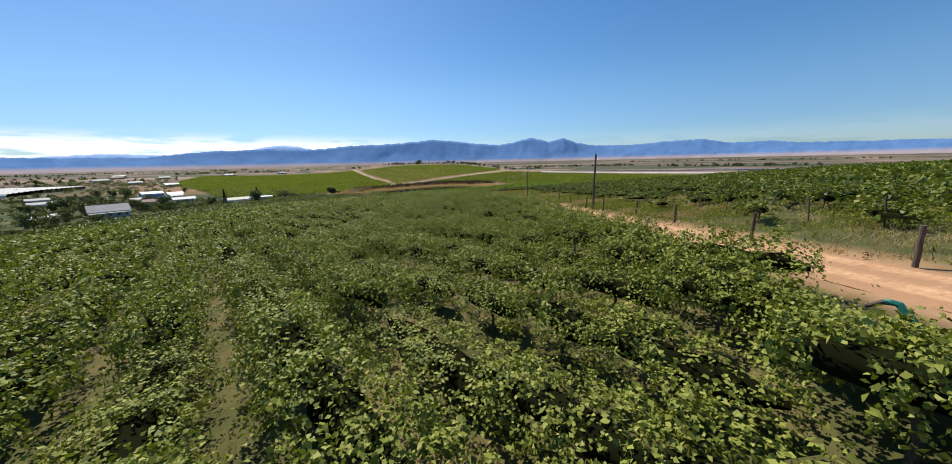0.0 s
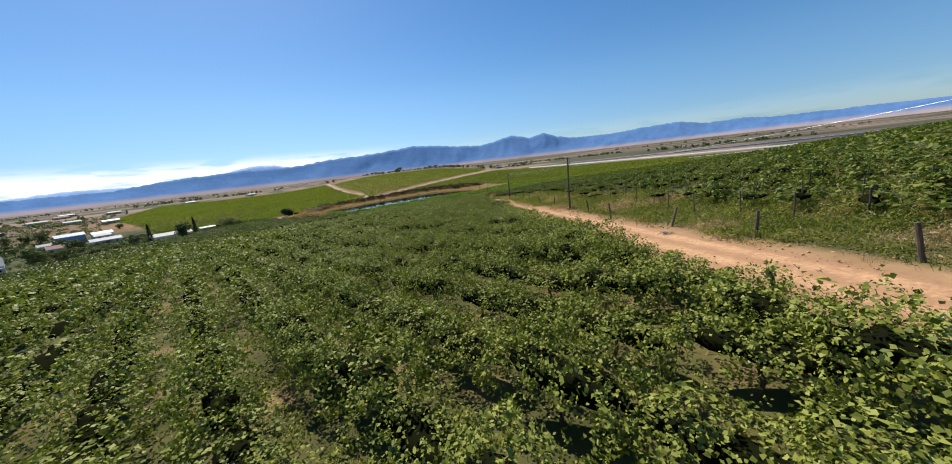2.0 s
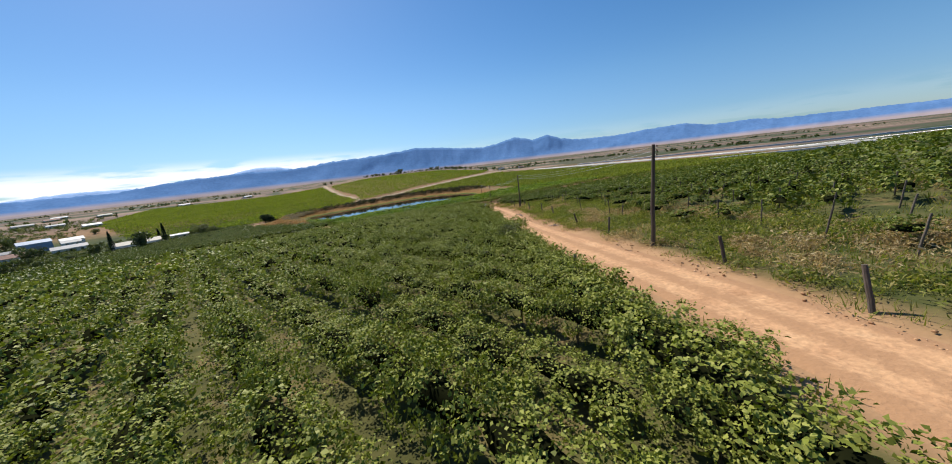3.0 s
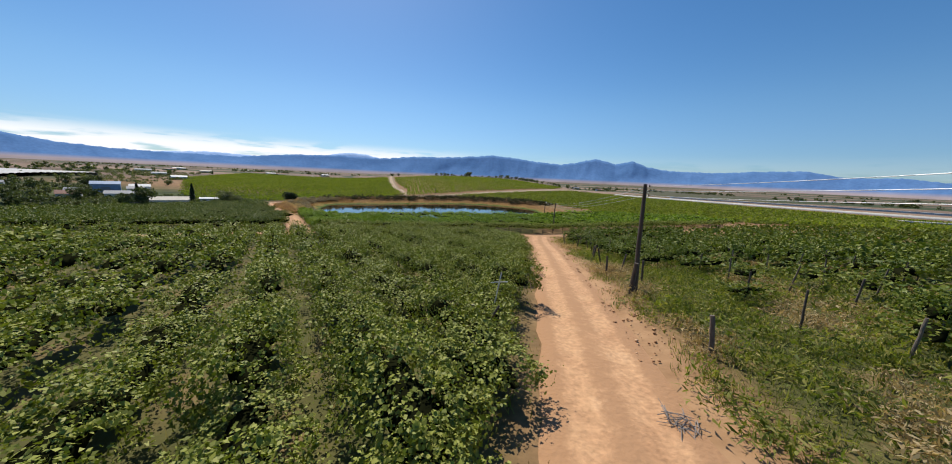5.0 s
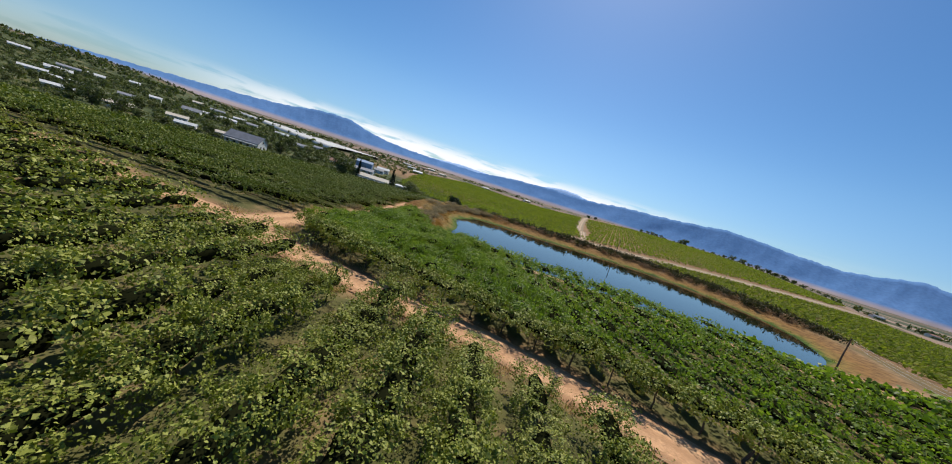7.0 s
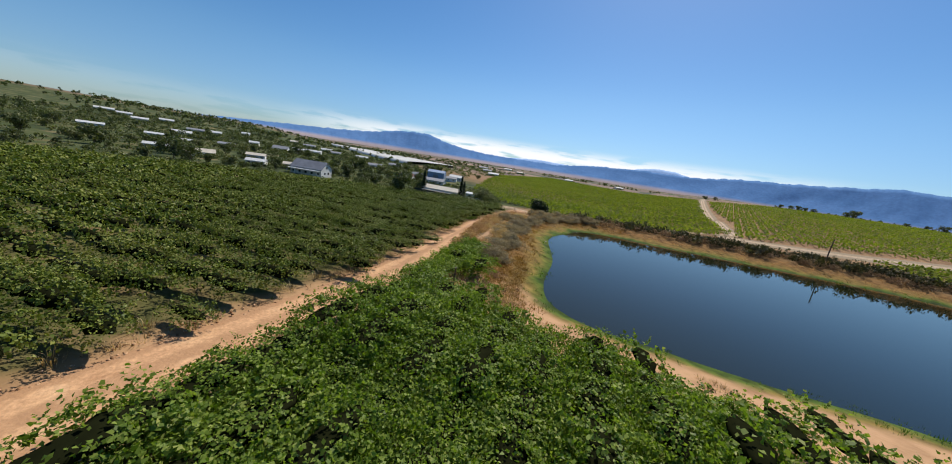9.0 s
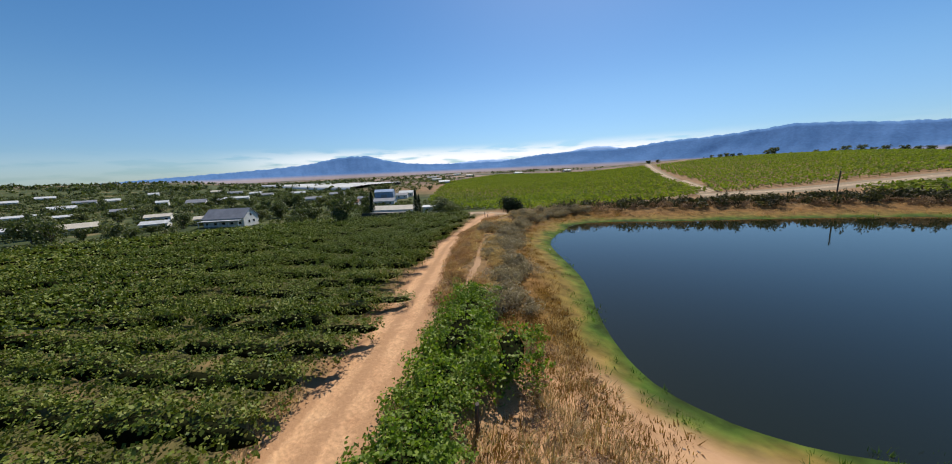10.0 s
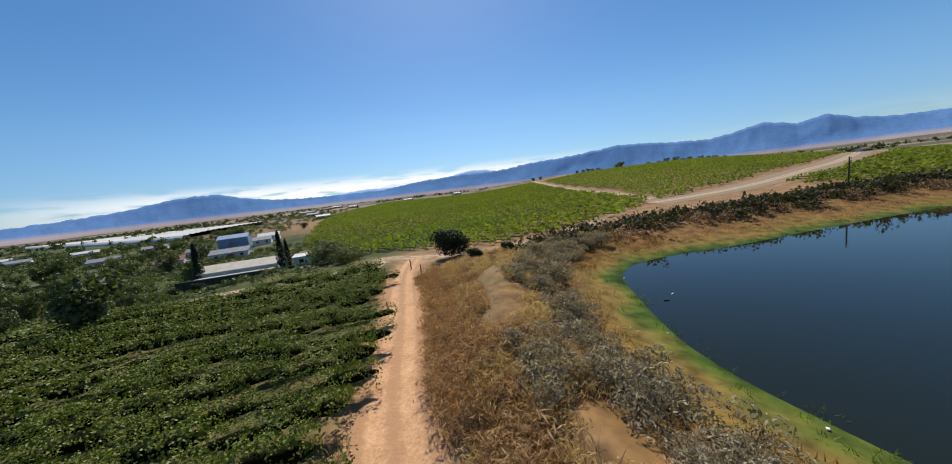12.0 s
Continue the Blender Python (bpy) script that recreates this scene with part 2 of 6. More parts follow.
def road_material(name, ramp, loose, scale, bump, fine):
    """Packed dirt, paler in the worn wheel tracks, loose and darker on the crown and at the ragged edges."""
    m = material(name, ramp, scale=scale, rough=0.95, bump=bump, fine=fine, detail=10, gloss=0.2)
    N, L = m.node_tree.nodes, m.node_tree.links
    p = N["Principled BSDF"]
    colour = p.inputs["Base Color"].links[0].from_socket
    tc, n, a = N.new("ShaderNodeTexCoord"), N.new("ShaderNodeTexNoise"), N.new("ShaderNodeAttribute")
    a.attribute_name = "loose"
    n.inputs["Scale"].default_value, n.inputs["Detail"].default_value, n.inputs["Roughness"].default_value = 2.2, 9, 0.7
    L.new(tc.outputs["Object"], n.inputs["Vector"])
    add, mr = N.new("ShaderNodeMath"), N.new("ShaderNodeMapRange")
    L.new(a.outputs["Fac"], add.inputs[0])
    L.new(n.outputs[0], add.inputs[1])
    mr.interpolation_type = "SMOOTHSTEP"
    mr.inputs[1].default_value, mr.inputs[2].default_value = 0.78, 1.12
    L.new(add.outputs[0], mr.inputs[0])
    mx = N.new("ShaderNodeMix")
    mx.data_type = "RGBA"
    L.new(mr.outputs[0], mx.inputs[0])
    L.new(colour, mx.inputs[6])
    mx.inputs[7].default_value = (*loose, 1)
    L.new(mx.outputs[2], p.inputs["Base Color"])
    return m


DIRT_ROAD = road_material("road_dirt", [(0.32, (0.41, 0.225, 0.115)), (0.45, (0.49, 0.28, 0.147)), (0.58, (0.53, 0.31, 0.163)), (0.7, (0.565, 0.345, 0.19))], (0.385, 0.216, 0.112), 0.7, 0.05, 0.24)
TRACK_DIRT = road_material("pale_track_dirt", [(0.3, (0.36, 0.25, 0.16)), (0.7, (0.50, 0.37, 0.25))], (0.24, 0.18, 0.11), 0.3, 0.03, 0.18)


SAND_PATH = road_material("path_sand", [(0.3, (0.34, 0.205, 0.11)), (0.7, (0.45, 0.285, 0.16))], (0.36, 0.22, 0.12), 1.2, 0.03, 0.2)


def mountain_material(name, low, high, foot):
    """Far slopes: folds, gullies; air haze painted as blue tint, paler foot and glow."""
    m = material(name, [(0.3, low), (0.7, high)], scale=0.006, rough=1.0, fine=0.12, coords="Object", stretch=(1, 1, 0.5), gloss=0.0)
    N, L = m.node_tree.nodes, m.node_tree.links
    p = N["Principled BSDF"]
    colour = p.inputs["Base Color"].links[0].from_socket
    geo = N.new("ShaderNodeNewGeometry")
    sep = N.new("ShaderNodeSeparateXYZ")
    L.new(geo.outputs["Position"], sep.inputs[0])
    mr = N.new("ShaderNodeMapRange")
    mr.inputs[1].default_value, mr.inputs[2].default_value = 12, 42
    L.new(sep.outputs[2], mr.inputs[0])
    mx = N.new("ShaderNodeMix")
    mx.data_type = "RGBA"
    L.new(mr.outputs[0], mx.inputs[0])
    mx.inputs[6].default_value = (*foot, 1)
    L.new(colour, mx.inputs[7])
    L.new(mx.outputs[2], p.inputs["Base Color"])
    # weak emission brightens the backlit slopes, standing in for light scattered by air
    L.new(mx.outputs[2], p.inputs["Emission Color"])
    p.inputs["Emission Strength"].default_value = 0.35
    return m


# distance haze is mixed into these colours, more of it on the farther ridge
RANGE = mountain_material("haze_blue_range", (0.07, 0.145, 0.29), (0.095, 0.18, 0.345), (0.27, 0.225, 0.23))
RANGE_HAZED = mountain_material("hazed_range", (0.22, 0.33, 0.52), (0.28, 0.39, 0.58), (0.36, 0.45, 0.58))


def ground_material():
    """Red-brown soil, with weeds, the pond's green and rusty margins and the patchwork of the far plain by vertex weights."""
    m = material("ground_soil", [(0.3, (0.16, 0.09, 0.045)), (0.55, (0.27, 0.16, 0.08)), (0.75, (0.37, 0.235, 0.125))], scale=0.35, rough=1.0, bump=0.05, fine=0.25, detail=8, gloss=0.15)
    N, L = m.node_tree.nodes, m.node_tree.links
    p = N["Principled BSDF"]
    colour = p.inputs["Base Color"].links[0].from_socket
    tc = N.new("ShaderNodeTexCoord")

    def noise_tex(scale, detail=6, stretch=(1, 1, 1)):
        mp = N.new("ShaderNodeMapping")
        mp.inputs["Scale"].default_value = stretch
        L.new(tc.outputs["Object"], mp.inputs[0])
        n = N.new("ShaderNodeTexNoise")
        n.inputs["Scale"].default_value, n.inputs["Detail"].default_value = scale, detail
        L.new(mp.outputs[0], n.inputs["Vector"])
        return n.outputs[0]

    def ramp(value, stops, constant=False):
        r = N.new("ShaderNodeValToRGB")
        if constant:
            r.color_ramp.interpolation = "CONSTANT"
        while len(r.color_ramp.elements) < len(stops):
            r.color_ramp.elements.new(0.5)
        for e, (at, c) in zip(r.color_ramp.elements, stops):
            e.position, e.color = at, (*c, 1)
        L.new(value, r.inputs[0])
        return r.outputs[0]

    def attr(name):
        a = N.new("ShaderNodeAttribute")
        a.attribute_name = name
        return a.outputs["Fac"]

    def math_node(op, a, b):
        n = N.new("ShaderNodeMath")
        n.operation = op
        n.use_clamp = op == "MULTIPLY_ADD"
        for i, v in enumerate((a, b)):
            if isinstance(v, (int, float)):
                n.inputs[i].default_value = v
            else:
                L.new(v, n.inputs[i])
        return n.outputs[0]

    def mix(fac, a, b):
        n = N.new("ShaderNodeMix")
        n.data_type = "RGBA"
        L.new(fac, n.inputs[0])
        L.new(a, n.inputs[6])
        L.new(b, n.inputs[7])
        return n.outputs[2]

    weeds = ramp(noise_tex(0.45, 9), [(0.3, (0.04, 0.052, 0.014)), (0.52, (0.085, 0.088, 0.028)), (0.64, (0.14, 0.11, 0.045)), (0.78, (0.25, 0.17, 0.08))])
    colour = mix(attr("weeds"), colour, weeds)
    yard = ramp(noise_tex(0.07, 9), [(0.3, (0.035, 0.048, 0.016)), (0.52, (0.065, 0.08, 0.026)), (0.64, (0.12, 0.11, 0.045)), (0.76, (0.26, 0.19, 0.10))])
    colour = mix(attr("yard"), colour, yard)
    edge = math_node("ADD", attr("shore"), math_node("MULTIPLY", math_node("SUBTRACT", noise_tex(0.22, 8), 0.5), 0.46))
    margin = ramp(edge, [(0.0, (0.02, 0.03, 0.008)), (0.06, (0.035, 0.062, 0.01)), (0.105, (0.055, 0.095, 0.013)), (0.16, (0.10, 0.118, 0.02)), (0.235, (0.19, 0.135, 0.035)), (0.5, (0.20, 0.108, 0.036)), (0.75, (0.20, 0.115, 0.046)), (1.0, (0.26, 0.17, 0.09))])
    mottle = ramp(noise_tex(0.9, 10), [(0.32, (0.55, 0.52, 0.5)), (0.5, (0.95, 0.93, 0.9)), (0.68, (1.35, 1.3, 1.2))])
    mul = N.new("ShaderNodeVectorMath")
    mul.operation = "MULTIPLY"
    L.new(margin, mul.inputs[0])
    L.new(mottle, mul.inputs[1])
    colour = mix(attr("margin"), colour, mul.outputs[0])
    sand = ramp(noise_tex(0.5, 10), [(0.3, (0.29, 0.16, 0.08)), (0.45, (0.39, 0.23, 0.12)), (0.6, (0.455, 0.27, 0.145)), (0.75, (0.41, 0.25, 0.125))])
    colour = mix(attr("sand"), colour, sand)
    vor = N.new("ShaderNodeTexVoronoi")
    vor.inputs["Scale"].default_value = 1.0
    mp = N.new("ShaderNodeMapping")
    mp.inputs["Scale"].default_value, mp.inputs["Rotation"].default_value = (0.0035, 0.009, 1), (0, 0, 0.5)
    L.new(tc.outputs["Object"], mp.inputs[0])
    L.new(mp.outputs[0], vor.inputs["Vector"])
    sepc = N.new("ShaderNodeSeparateColor")
    L.new(vor.outputs["Color"], sepc.inputs[0])
    plain = ramp(sepc.outputs[0], [(0.0, (0.18, 0.125, 0.09)), (0.2, (0.075, 0.08, 0.042)), (0.36, (0.22, 0.155, 0.11)), (0.5, (0.055, 0.068, 0.032)), (0.68, (0.145, 0.105, 0.078)), (0.8, (0.09, 0.085, 0.05)), (0.9, (0.27, 0.19, 0.135))], constant=True)
    colour = mix(attr("far"), colour, plain)
    L.new(colour, p.inputs["Base Color"])
    return m


def water_material():
    """Still farm water: a mirror of the sky over a dark green bed."""
    m = bpy.data.materials.new("pond_water")
    m.use_nodes = True
    N, L = m.node_tree.nodes, m.node_tree.links
    p = N["Principled BSDF"]
    p.inputs["Base Color"].default_value = (0.0118, 0.0143, 0.006, 1)
    p.inputs["Roughness"].default_value = 0.04
    p.inputs["IOR"].default_value = 1.36
    tc = N.new("ShaderNodeTexCoord")
    n = N.new("ShaderNodeTexNoise")
    n.inputs["Scale"].default_value, n.inputs["Detail"].default_value = 1.1, 9
    L.new(tc.outputs["Object"], n.inputs["Vector"])
    b = N.new("ShaderNodeBump")
    b.inputs["Strength"].default_value, b.inputs["Distance"].default_value = 0.05, 0.04
    L.new(n.outputs[0], b.inputs["Height"])
    L.new(b.outputs[0], p.inputs["Normal"])
    return m


SOIL, WATER = ground_material(), water_material()


# ---- the lie of the land ----
YK = np.array([-1200, -300, -85, -46, -6, 34, 68, 100, 150, 200, 300, 435, 1000, 2500, 4700.0])
YV = np.array([24, 14, 5.2, 2.3, -0.5, -3.0, -6.3, -7.8, -9.0, -8.6, -5.2, 0.6, 5.0, 3, 0.0])
RV = np.array([24, 14, 5.2, 2.3, -0.5, -3.0, -6.3, -7.8, -9.0, -9.5, -10.5, -11, -8, 0, 0.0])
XK = np.array([-4700, -2500, -900, -400, -200, -140, -66, 0])
XV = np.array([1, 1, 1, 1, 1.03, 0.93, 0.3, 0.0])
WY = np.array([-1200, -300, -85, 0, 85, 115, 150, 220, 300, 435, 1000, 2500, 4700.0])
WV = np.array([5, -3, -9, -11, -12.4, -13.4, -13.4, -12.8, -11.5, -9.0, -6, -3, 0.0])
HX = np.array([-4700, -2500, -1000, -450, -250, 0])
HV = np.array([0, 6, 17, 1.5, 0, 0.0])
WATER_Z = -10.2
SHORE = [(-76.3, 137.2), (-73.7, 129.2), (-71.5, 123.3), (-68.3, 119.3), (-60.8, 113.2), (-56.8, 109.2), (-53.3, 104.4), (-49.2, 100.4), (-46.2, 99.4),
         (-42.6, 100.1), (-39.6, 102.4), (-36.2, 104.5), (-32.6, 107.0), (-26.7, 111.8), (-17, 116.5), (-5, 122), (5, 130), (9.2, 141), (9.5, 152), (5.5, 166), (-3, 175.5),
         (-18, 180.5), (-33, 176), (-46, 165.5), (-57, 156), (-66, 147.5), (-73, 142.8)]


for _ in range(2):
    SHORE = [q for a, b in zip(SHORE, SHORE[1:] + SHORE[:1]) for q in ((0.75 * a[0] + 0.25 * b[0], 0.75 * a[1] + 0.25 * b[1]), (0.25 * a[0] + 0.75 * b[0], 0.25 * a[1] + 0.75 * b[1]))]


def smooth(k, v, x):
    """A smooth curve through knots."""
    d = np.gradient(v, k)
    x = np.clip(x, k[0], k[-1])
    i = np.clip(np.searchsorted(k, x) - 1, 0, len(k) - 2)
    h = k[i + 1] - k[i]
    s = (x - k[i]) / h
    return v[i] * (1 + 2 * s) * (1 - s) ** 2 + h * d[i] * s * (1 - s) ** 2 + v[i + 1] * s * s * (3 - 2 * s) - h * d[i + 1] * s * s * (1 - s)


def step(a, b, x):
    s = np.clip((x - a) / (b - a), 0, 1)
    return s * s * (3 - 2 * s)


def line_gap(x, y, line, closed=False):
    """The distance from points to a line of corners."""
    best = np.full(np.shape(x), 1e9)
    ends = list(zip(line, line[1:] + line[:1])) if closed else list(zip(line, line[1:]))
    for (ax, ay), (bx, by) in ends:
        dx, dy = bx - ax, by - ay
        s = np.clip(((x - ax) * dx + (y - ay) * dy) / (dx * dx + dy * dy), 0, 1)
        best = np.minimum(best, np.hypot(x - ax - s * dx, y - ay - s * dy))
    return best


def inside(x, y, line):
    odd = np.zeros(np.shape(x), bool)
    for (ax, ay), (bx, by) in zip(line, line[1:] + line[:1]):
        odd ^= ((ay > y) != (by > y)) & (x < (bx - ax) * (y - ay) / (by - ay + 1e-12) + ax)
    return odd


def shore_gap(x, y):
    """Metres outside the water's edge; negative in the pond."""
    x, y = np.asarray(x, float), np.asarray(y, float)
    d = line_gap(x, y, SHORE, True)
    return np.where(inside(x, y, SHORE), -d, d)


# the crest of the dam wall and the bare, trodden places along it
CREST = [(-57, 96.5), (-63.6, 102.3), (-69.6, 108.1), (-73.5, 112.3), (-79.2, 119.6), (-84.8, 127.4), (-89, 135), (-93, 141)]
FOOTPATH = [(-58.6, 97.4), (-61.6, 99.4), (-63.4, 101.4), (-66.6, 105.0), (-69.8, 108.1), (-71.6, 110.2), (-73.6, 112.5)]
CREST_PATH = [(-79.8, 119.0), (-81.2, 122.0), (-83.6, 125.4), (-86.4, 129.8), (-88.6, 134)]
BARE = [(-63.9, 102.4, 1.25), (-65.3, 103.6, 0.9), (-80.6, 121.2, 1.2), (-82.2, 124.4, 1.5), (-74.2, 113.4, 0.7)]


def path_gap(x, y):
    """Metres from the trodden ground on the dam wall."""
    x, y = np.asarray(x, float), np.asarray(y, float)
    spots_gap = [np.maximum(np.hypot(x - a, y - b) - r, 0) for a, b, r in BARE]
    return np.minimum.reduce([line_gap(x, y, FOOTPATH), np.maximum(line_gap(x, y, CREST_PATH) - 0.4, 0)] + spots_gap)


def land(x, y):
    """The ground's height."""
    x, y = np.asarray(x, float), np.asarray(y, float)
    east = step(-60, 130, x)
    base = smooth(YK, YV, y) * (1 - east) + smooth(YK, RV, y) * east
    left = smooth(XK, XV, np.minimum(x + 0.48 * np.maximum(y - 200, 0), 0)) * (smooth(WY, WV, y) - base) + smooth(HX, HV, np.minimum(x, 0)) * step(260, 20, y)
    left = left - (0.35 + 0.75 * step(-20, -60, y)) * step(3.2, -3, x) * step(62, 40, y)
    left = left - 3.3 * step(-136, -170, x) * step(-650, -420, x) * step(250, 180, y) * step(-160, 0, y)
    right = 9 * np.tanh(np.maximum(x - 6, 0) * 0.055 / 9) * np.clip(1 - (y - 20) / 160, 0.0, 1)
    z = base + left + right
    s = shore_gap(x, y)
    dam = np.where(s < 0, WATER_Z + np.maximum(0.16 * s, -1.6), WATER_Z + 0.17 * s)
    z = dam + (z - dam) * step(8.5, 16, s)
    return z + (0.35 + 0.55 * step(104, 124, y)) * step(3.6, 0.5, line_gap(x, y, CREST)) * step(-55, -60, x)


def land_at(x, y):
    return float(land(np.array([x]), np.array([y]))[0])


ROAD_MAIN = [(12, -170), (9.5, -120), (7.5, -80), (6.8, -45), (6.3, -25), (5.9, -8), (4.6, 5), (3.9, 16), (4.5, 27), (4.8, 45), (5.0, 58), (4.6, 68), (5.0, 76)]
ROAD_WEST = [(-128, 8), (-92, 29), (-70, 41), (-55, 49), (-42, 56.6), (-37, 60)]
ROAD_CROSS = [(-40, 58), (-34, 62), (-25, 65.6), (-18.5, 69), (-10, 73), (0, 75), (9, 78.5), (19, 85), (40, 98), (70, 118)]
ROAD_DAM = [(-33.2, 63.1), (-37.3, 67.6), (-42.8, 73.6), (-47.8, 79.8), (-53.7, 86.5), (-61.8, 94.2), (-70, 101.3), (-81.3, 111.6), (-85, 115.2), (-92.6, 124.3), (-104, 137), (-109, 144), (-113, 151)]
ROADS = [ROAD_MAIN, ROAD_CROSS, ROAD_DAM, ROAD_WEST]


def road_gap(x, y):
    return np.minimum.reduce([line_gap(np.asarray(x, float), np.asarray(y, float), r) for r in ROADS])


def spaced(lo, a, b, hi, fine, grow):
    """Grid lines: fine between a and b, widening outwards."""
    mid = list(np.arange(a, b + fine, fine))
    up, down, s = [mid[-1]], [mid[0]], fine
    while up[-1] < hi or down[-1] > lo:
        s *= grow
        up.append(up[-1] + s)
        down.append(down[-1] - s)
    return np.array(sorted(v for v in set(down[1:] + mid + up[1:]) if lo <= v <= hi))


def build_ground():
    xs, ys = spaced(-4700, -125, 34, 4700, 1.0, 1.09), spaced(-1100, -100, 205, 4700, 1.1, 1.09)
    X, Y = np.meshgrid(xs, ys)
    x, y = X.ravel(), Y.ravel()
    z = land(x, y) - 0.12 * step(2.6, 1.4, road_gap(x, y))
    z += 0.05 * np.sin(x * 1.3 + 2 * np.sin(y * 0.7)) * np.sin(y * 1.1 + 1.7 * np.sin(x * 0.9)) * step(-0.5, 3, shore_gap(x, y))
    nx, ny = len(xs), len(ys)
    i = np.arange(nx * ny).reshape(ny, nx)
    quads = np.stack([i[:-1, :-1], i[:-1, 1:], i[1:, 1:], i[1:, :-1]], -1).reshape(-1, 4)
    me = np_mesh("ground", np.stack([x, y, z], -1), quads, mats=[SOIL], smooth=True)
    s = shore_gap(x, y)
    weights = {
        "shore": np.clip((s + 1) / 12, 0, 1),
        "margin": step(13, 9, s),
        # weeds; the vineyard-floor term also darkens the lanes in place of shade
        "weeds": np.maximum.reduce([step(7.4, 9.5, x) * step(95, 70, y), 0.55 * step(10, 4, np.abs(s - 14)), 0.92 * step(1.9, 3.0, road_gap(x, y)) * step(7.4, 3, x) * step(-140, -120, x) * np.maximum(step(120, 90, y), step(8.5, 7.0, 0.766 * x + 0.643 * y) * step(152, 142, y))]),
        "yard": step(-118, -132, x + 0.25 * (140 - y)) * step(240, 200, y) * step(-1150, -850, x),
        "sand": np.maximum(np.maximum(0.85 * step(3.4, 2.1, line_gap(x, y, ROAD_DAM)) * step(66, 74, y), 0.85 * step(3.6, 2.0, line_gap(x, y, ROAD_MAIN)) * step(3.2, 4.2, x)), step(-56, -49, x) * step(1.4, 2.6, s) * step(12, 8.5, s) * step(6, 0, y - 99 - 0.62 * (x + 46)), np.maximum(step(12, 8, np.hypot(x + 159, (y - 110.5) * 1.9)), np.maximum(step(0.9, 0.1, path_gap(x, y)), np.maximum(step(6.5, 3.5, np.hypot(x + 2.5, y - 73.0)), step(4.2, 2.2, np.hypot(x + 30.5, y - 63.6)))))),
        "far": step(230, 420, np.maximum(np.abs(x + 40), np.abs(y - 60) * 0.75)) * (1 - step(-140, -160, x) * step(240, 200, y) * step(-1150, -850, x)),
    }
    for name, w in weights.items():
        a = me.attributes.new(name, "FLOAT", "POINT")
        a.data.foreach_set("value", w.astype(np.float32))
    tagged(new("ground", me), "red-brown farm soil with weeds and far stubble plain", "ground", kind="structure")


build_ground()


def along(line, gap):
    """Evenly spaced points and headings along a rounded line of corners."""
    p = np.array(line, float)
    for _ in range(3):
        q = np.empty((2 * len(p) - 2, 2))
        q[0::2], q[1::2] = 0.75 * p[:-1] + 0.25 * p[1:], 0.25 * p[:-1] + 0.75 * p[1:]
        p = np.concatenate([p[:1], q, p[-1:]])
    d = np.concatenate([[0], np.cumsum(np.hypot(*np.diff(p, axis=0).T))])
    t = np.arange(0, d[-1], gap)
    pts = np.stack([np.interp(t, d, p[:, 0]), np.interp(t, d, p[:, 1])], -1)
    way = np.gradient(pts, axis=0)
    return pts, way / np.linalg.norm(way, axis=1)[:, None]


def build_road(name, line, width, mat, label, lift=0.0, gap=0.6, rut=0.05):
    """A dirt strip laid over the ground, with two worn wheel tracks and ragged edges."""
    pts, way = along(line, gap)
    side = np.stack([way[:, 1], -way[:, 0]], -1)
    cols = np.linspace(-1, 1, 15)
    rag = np.array([0.25 * noise.noise((0.35 * k, 3.1, len(line))) for k in range(len(pts))])
    rag2 = np.array([0.25 * noise.noise((0.35 * k, 8.3, len(line))) for k in range(len(pts))])
    V = []
    for c in cols:
        w = width / 2 * c + np.where(c > 0, rag, -rag2) * abs(c) ** 3
        p = pts + side * w[:, None]
        z = land(p[:, 0], p[:, 1]) + 0.035 + lift - 0.09 * abs(c) ** 6
        z -= rut * np.exp(-((abs(w) - 0.8) / 0.28) ** 2)
        z += 0.02 * np.array([noise.noise((a * 0.9, b * 0.9, 1.0)) for a, b in p])
        V.append(np.stack([p[:, 0], p[:, 1], z], -1))
    V = np.stack(V, 1)
    n, m = V.shape[:2]
    i = np.arange(n * m).reshape(n, m)
    quads = np.stack([i[:-1, :-1], i[1:, :-1], i[1:, 1:], i[:-1, 1:]], -1).reshape(-1, 4)[:, ::-1]
    me = np_mesh(name, V.reshape(-1, 3), quads, mats=[mat], smooth=True)
    w = np.abs(cols) * width / 2
    loose = np.clip(0.62 - 0.5 * np.exp(-((w - 0.8) / 0.42) ** 2) + 0.5 * step(width / 2 - 0.7, width / 2, w), 0, 1)
    me.attributes.new("loose", "FLOAT", "POINT").data.foreach_set("value", np.tile(loose, n).astype(np.float32))
    return tagged(new(name, me), label, "dirt road", kind="structure")


build_road("road_1", ROAD_MAIN, 3.8, DIRT_ROAD, "orange-brown dirt farm road with wheel tracks")
build_road("road_2", ROAD_CROSS, 3.4, DIRT_ROAD, "orange-brown dirt lane between the vineyards", lift=0.012)
build_road("road_9", ROAD_WEST, 2.0, DIRT_ROAD, "narrow dirt lane between the vineyards", lift=0.0)
build_road("road_3", ROAD_DAM, 3.7, DIRT_ROAD, "orange-brown dirt lane beside the dam", lift=0.024)
build_road("footpath", FOOTPATH, 0.7, SAND_PATH, "narrow sandy footpath along the dam crest", lift=0.01, gap=0.4, rut=0.0)
build_road("road_4", [(-118, 146), (-125, 152), (-104, 150), (-90, 160), (-80, 200), (-74, 216)], 5.0, TRACK_DIRT, "pale gravel lane past the dam", lift=0.0)
build_road("road_8", [(-116, 145), (-123.5, 140), (-133, 132), (-142, 123.5), (-149, 116)], 4.4, TRACK_DIRT, "pale gravel lane round the vineyard's end", lift=0.02)
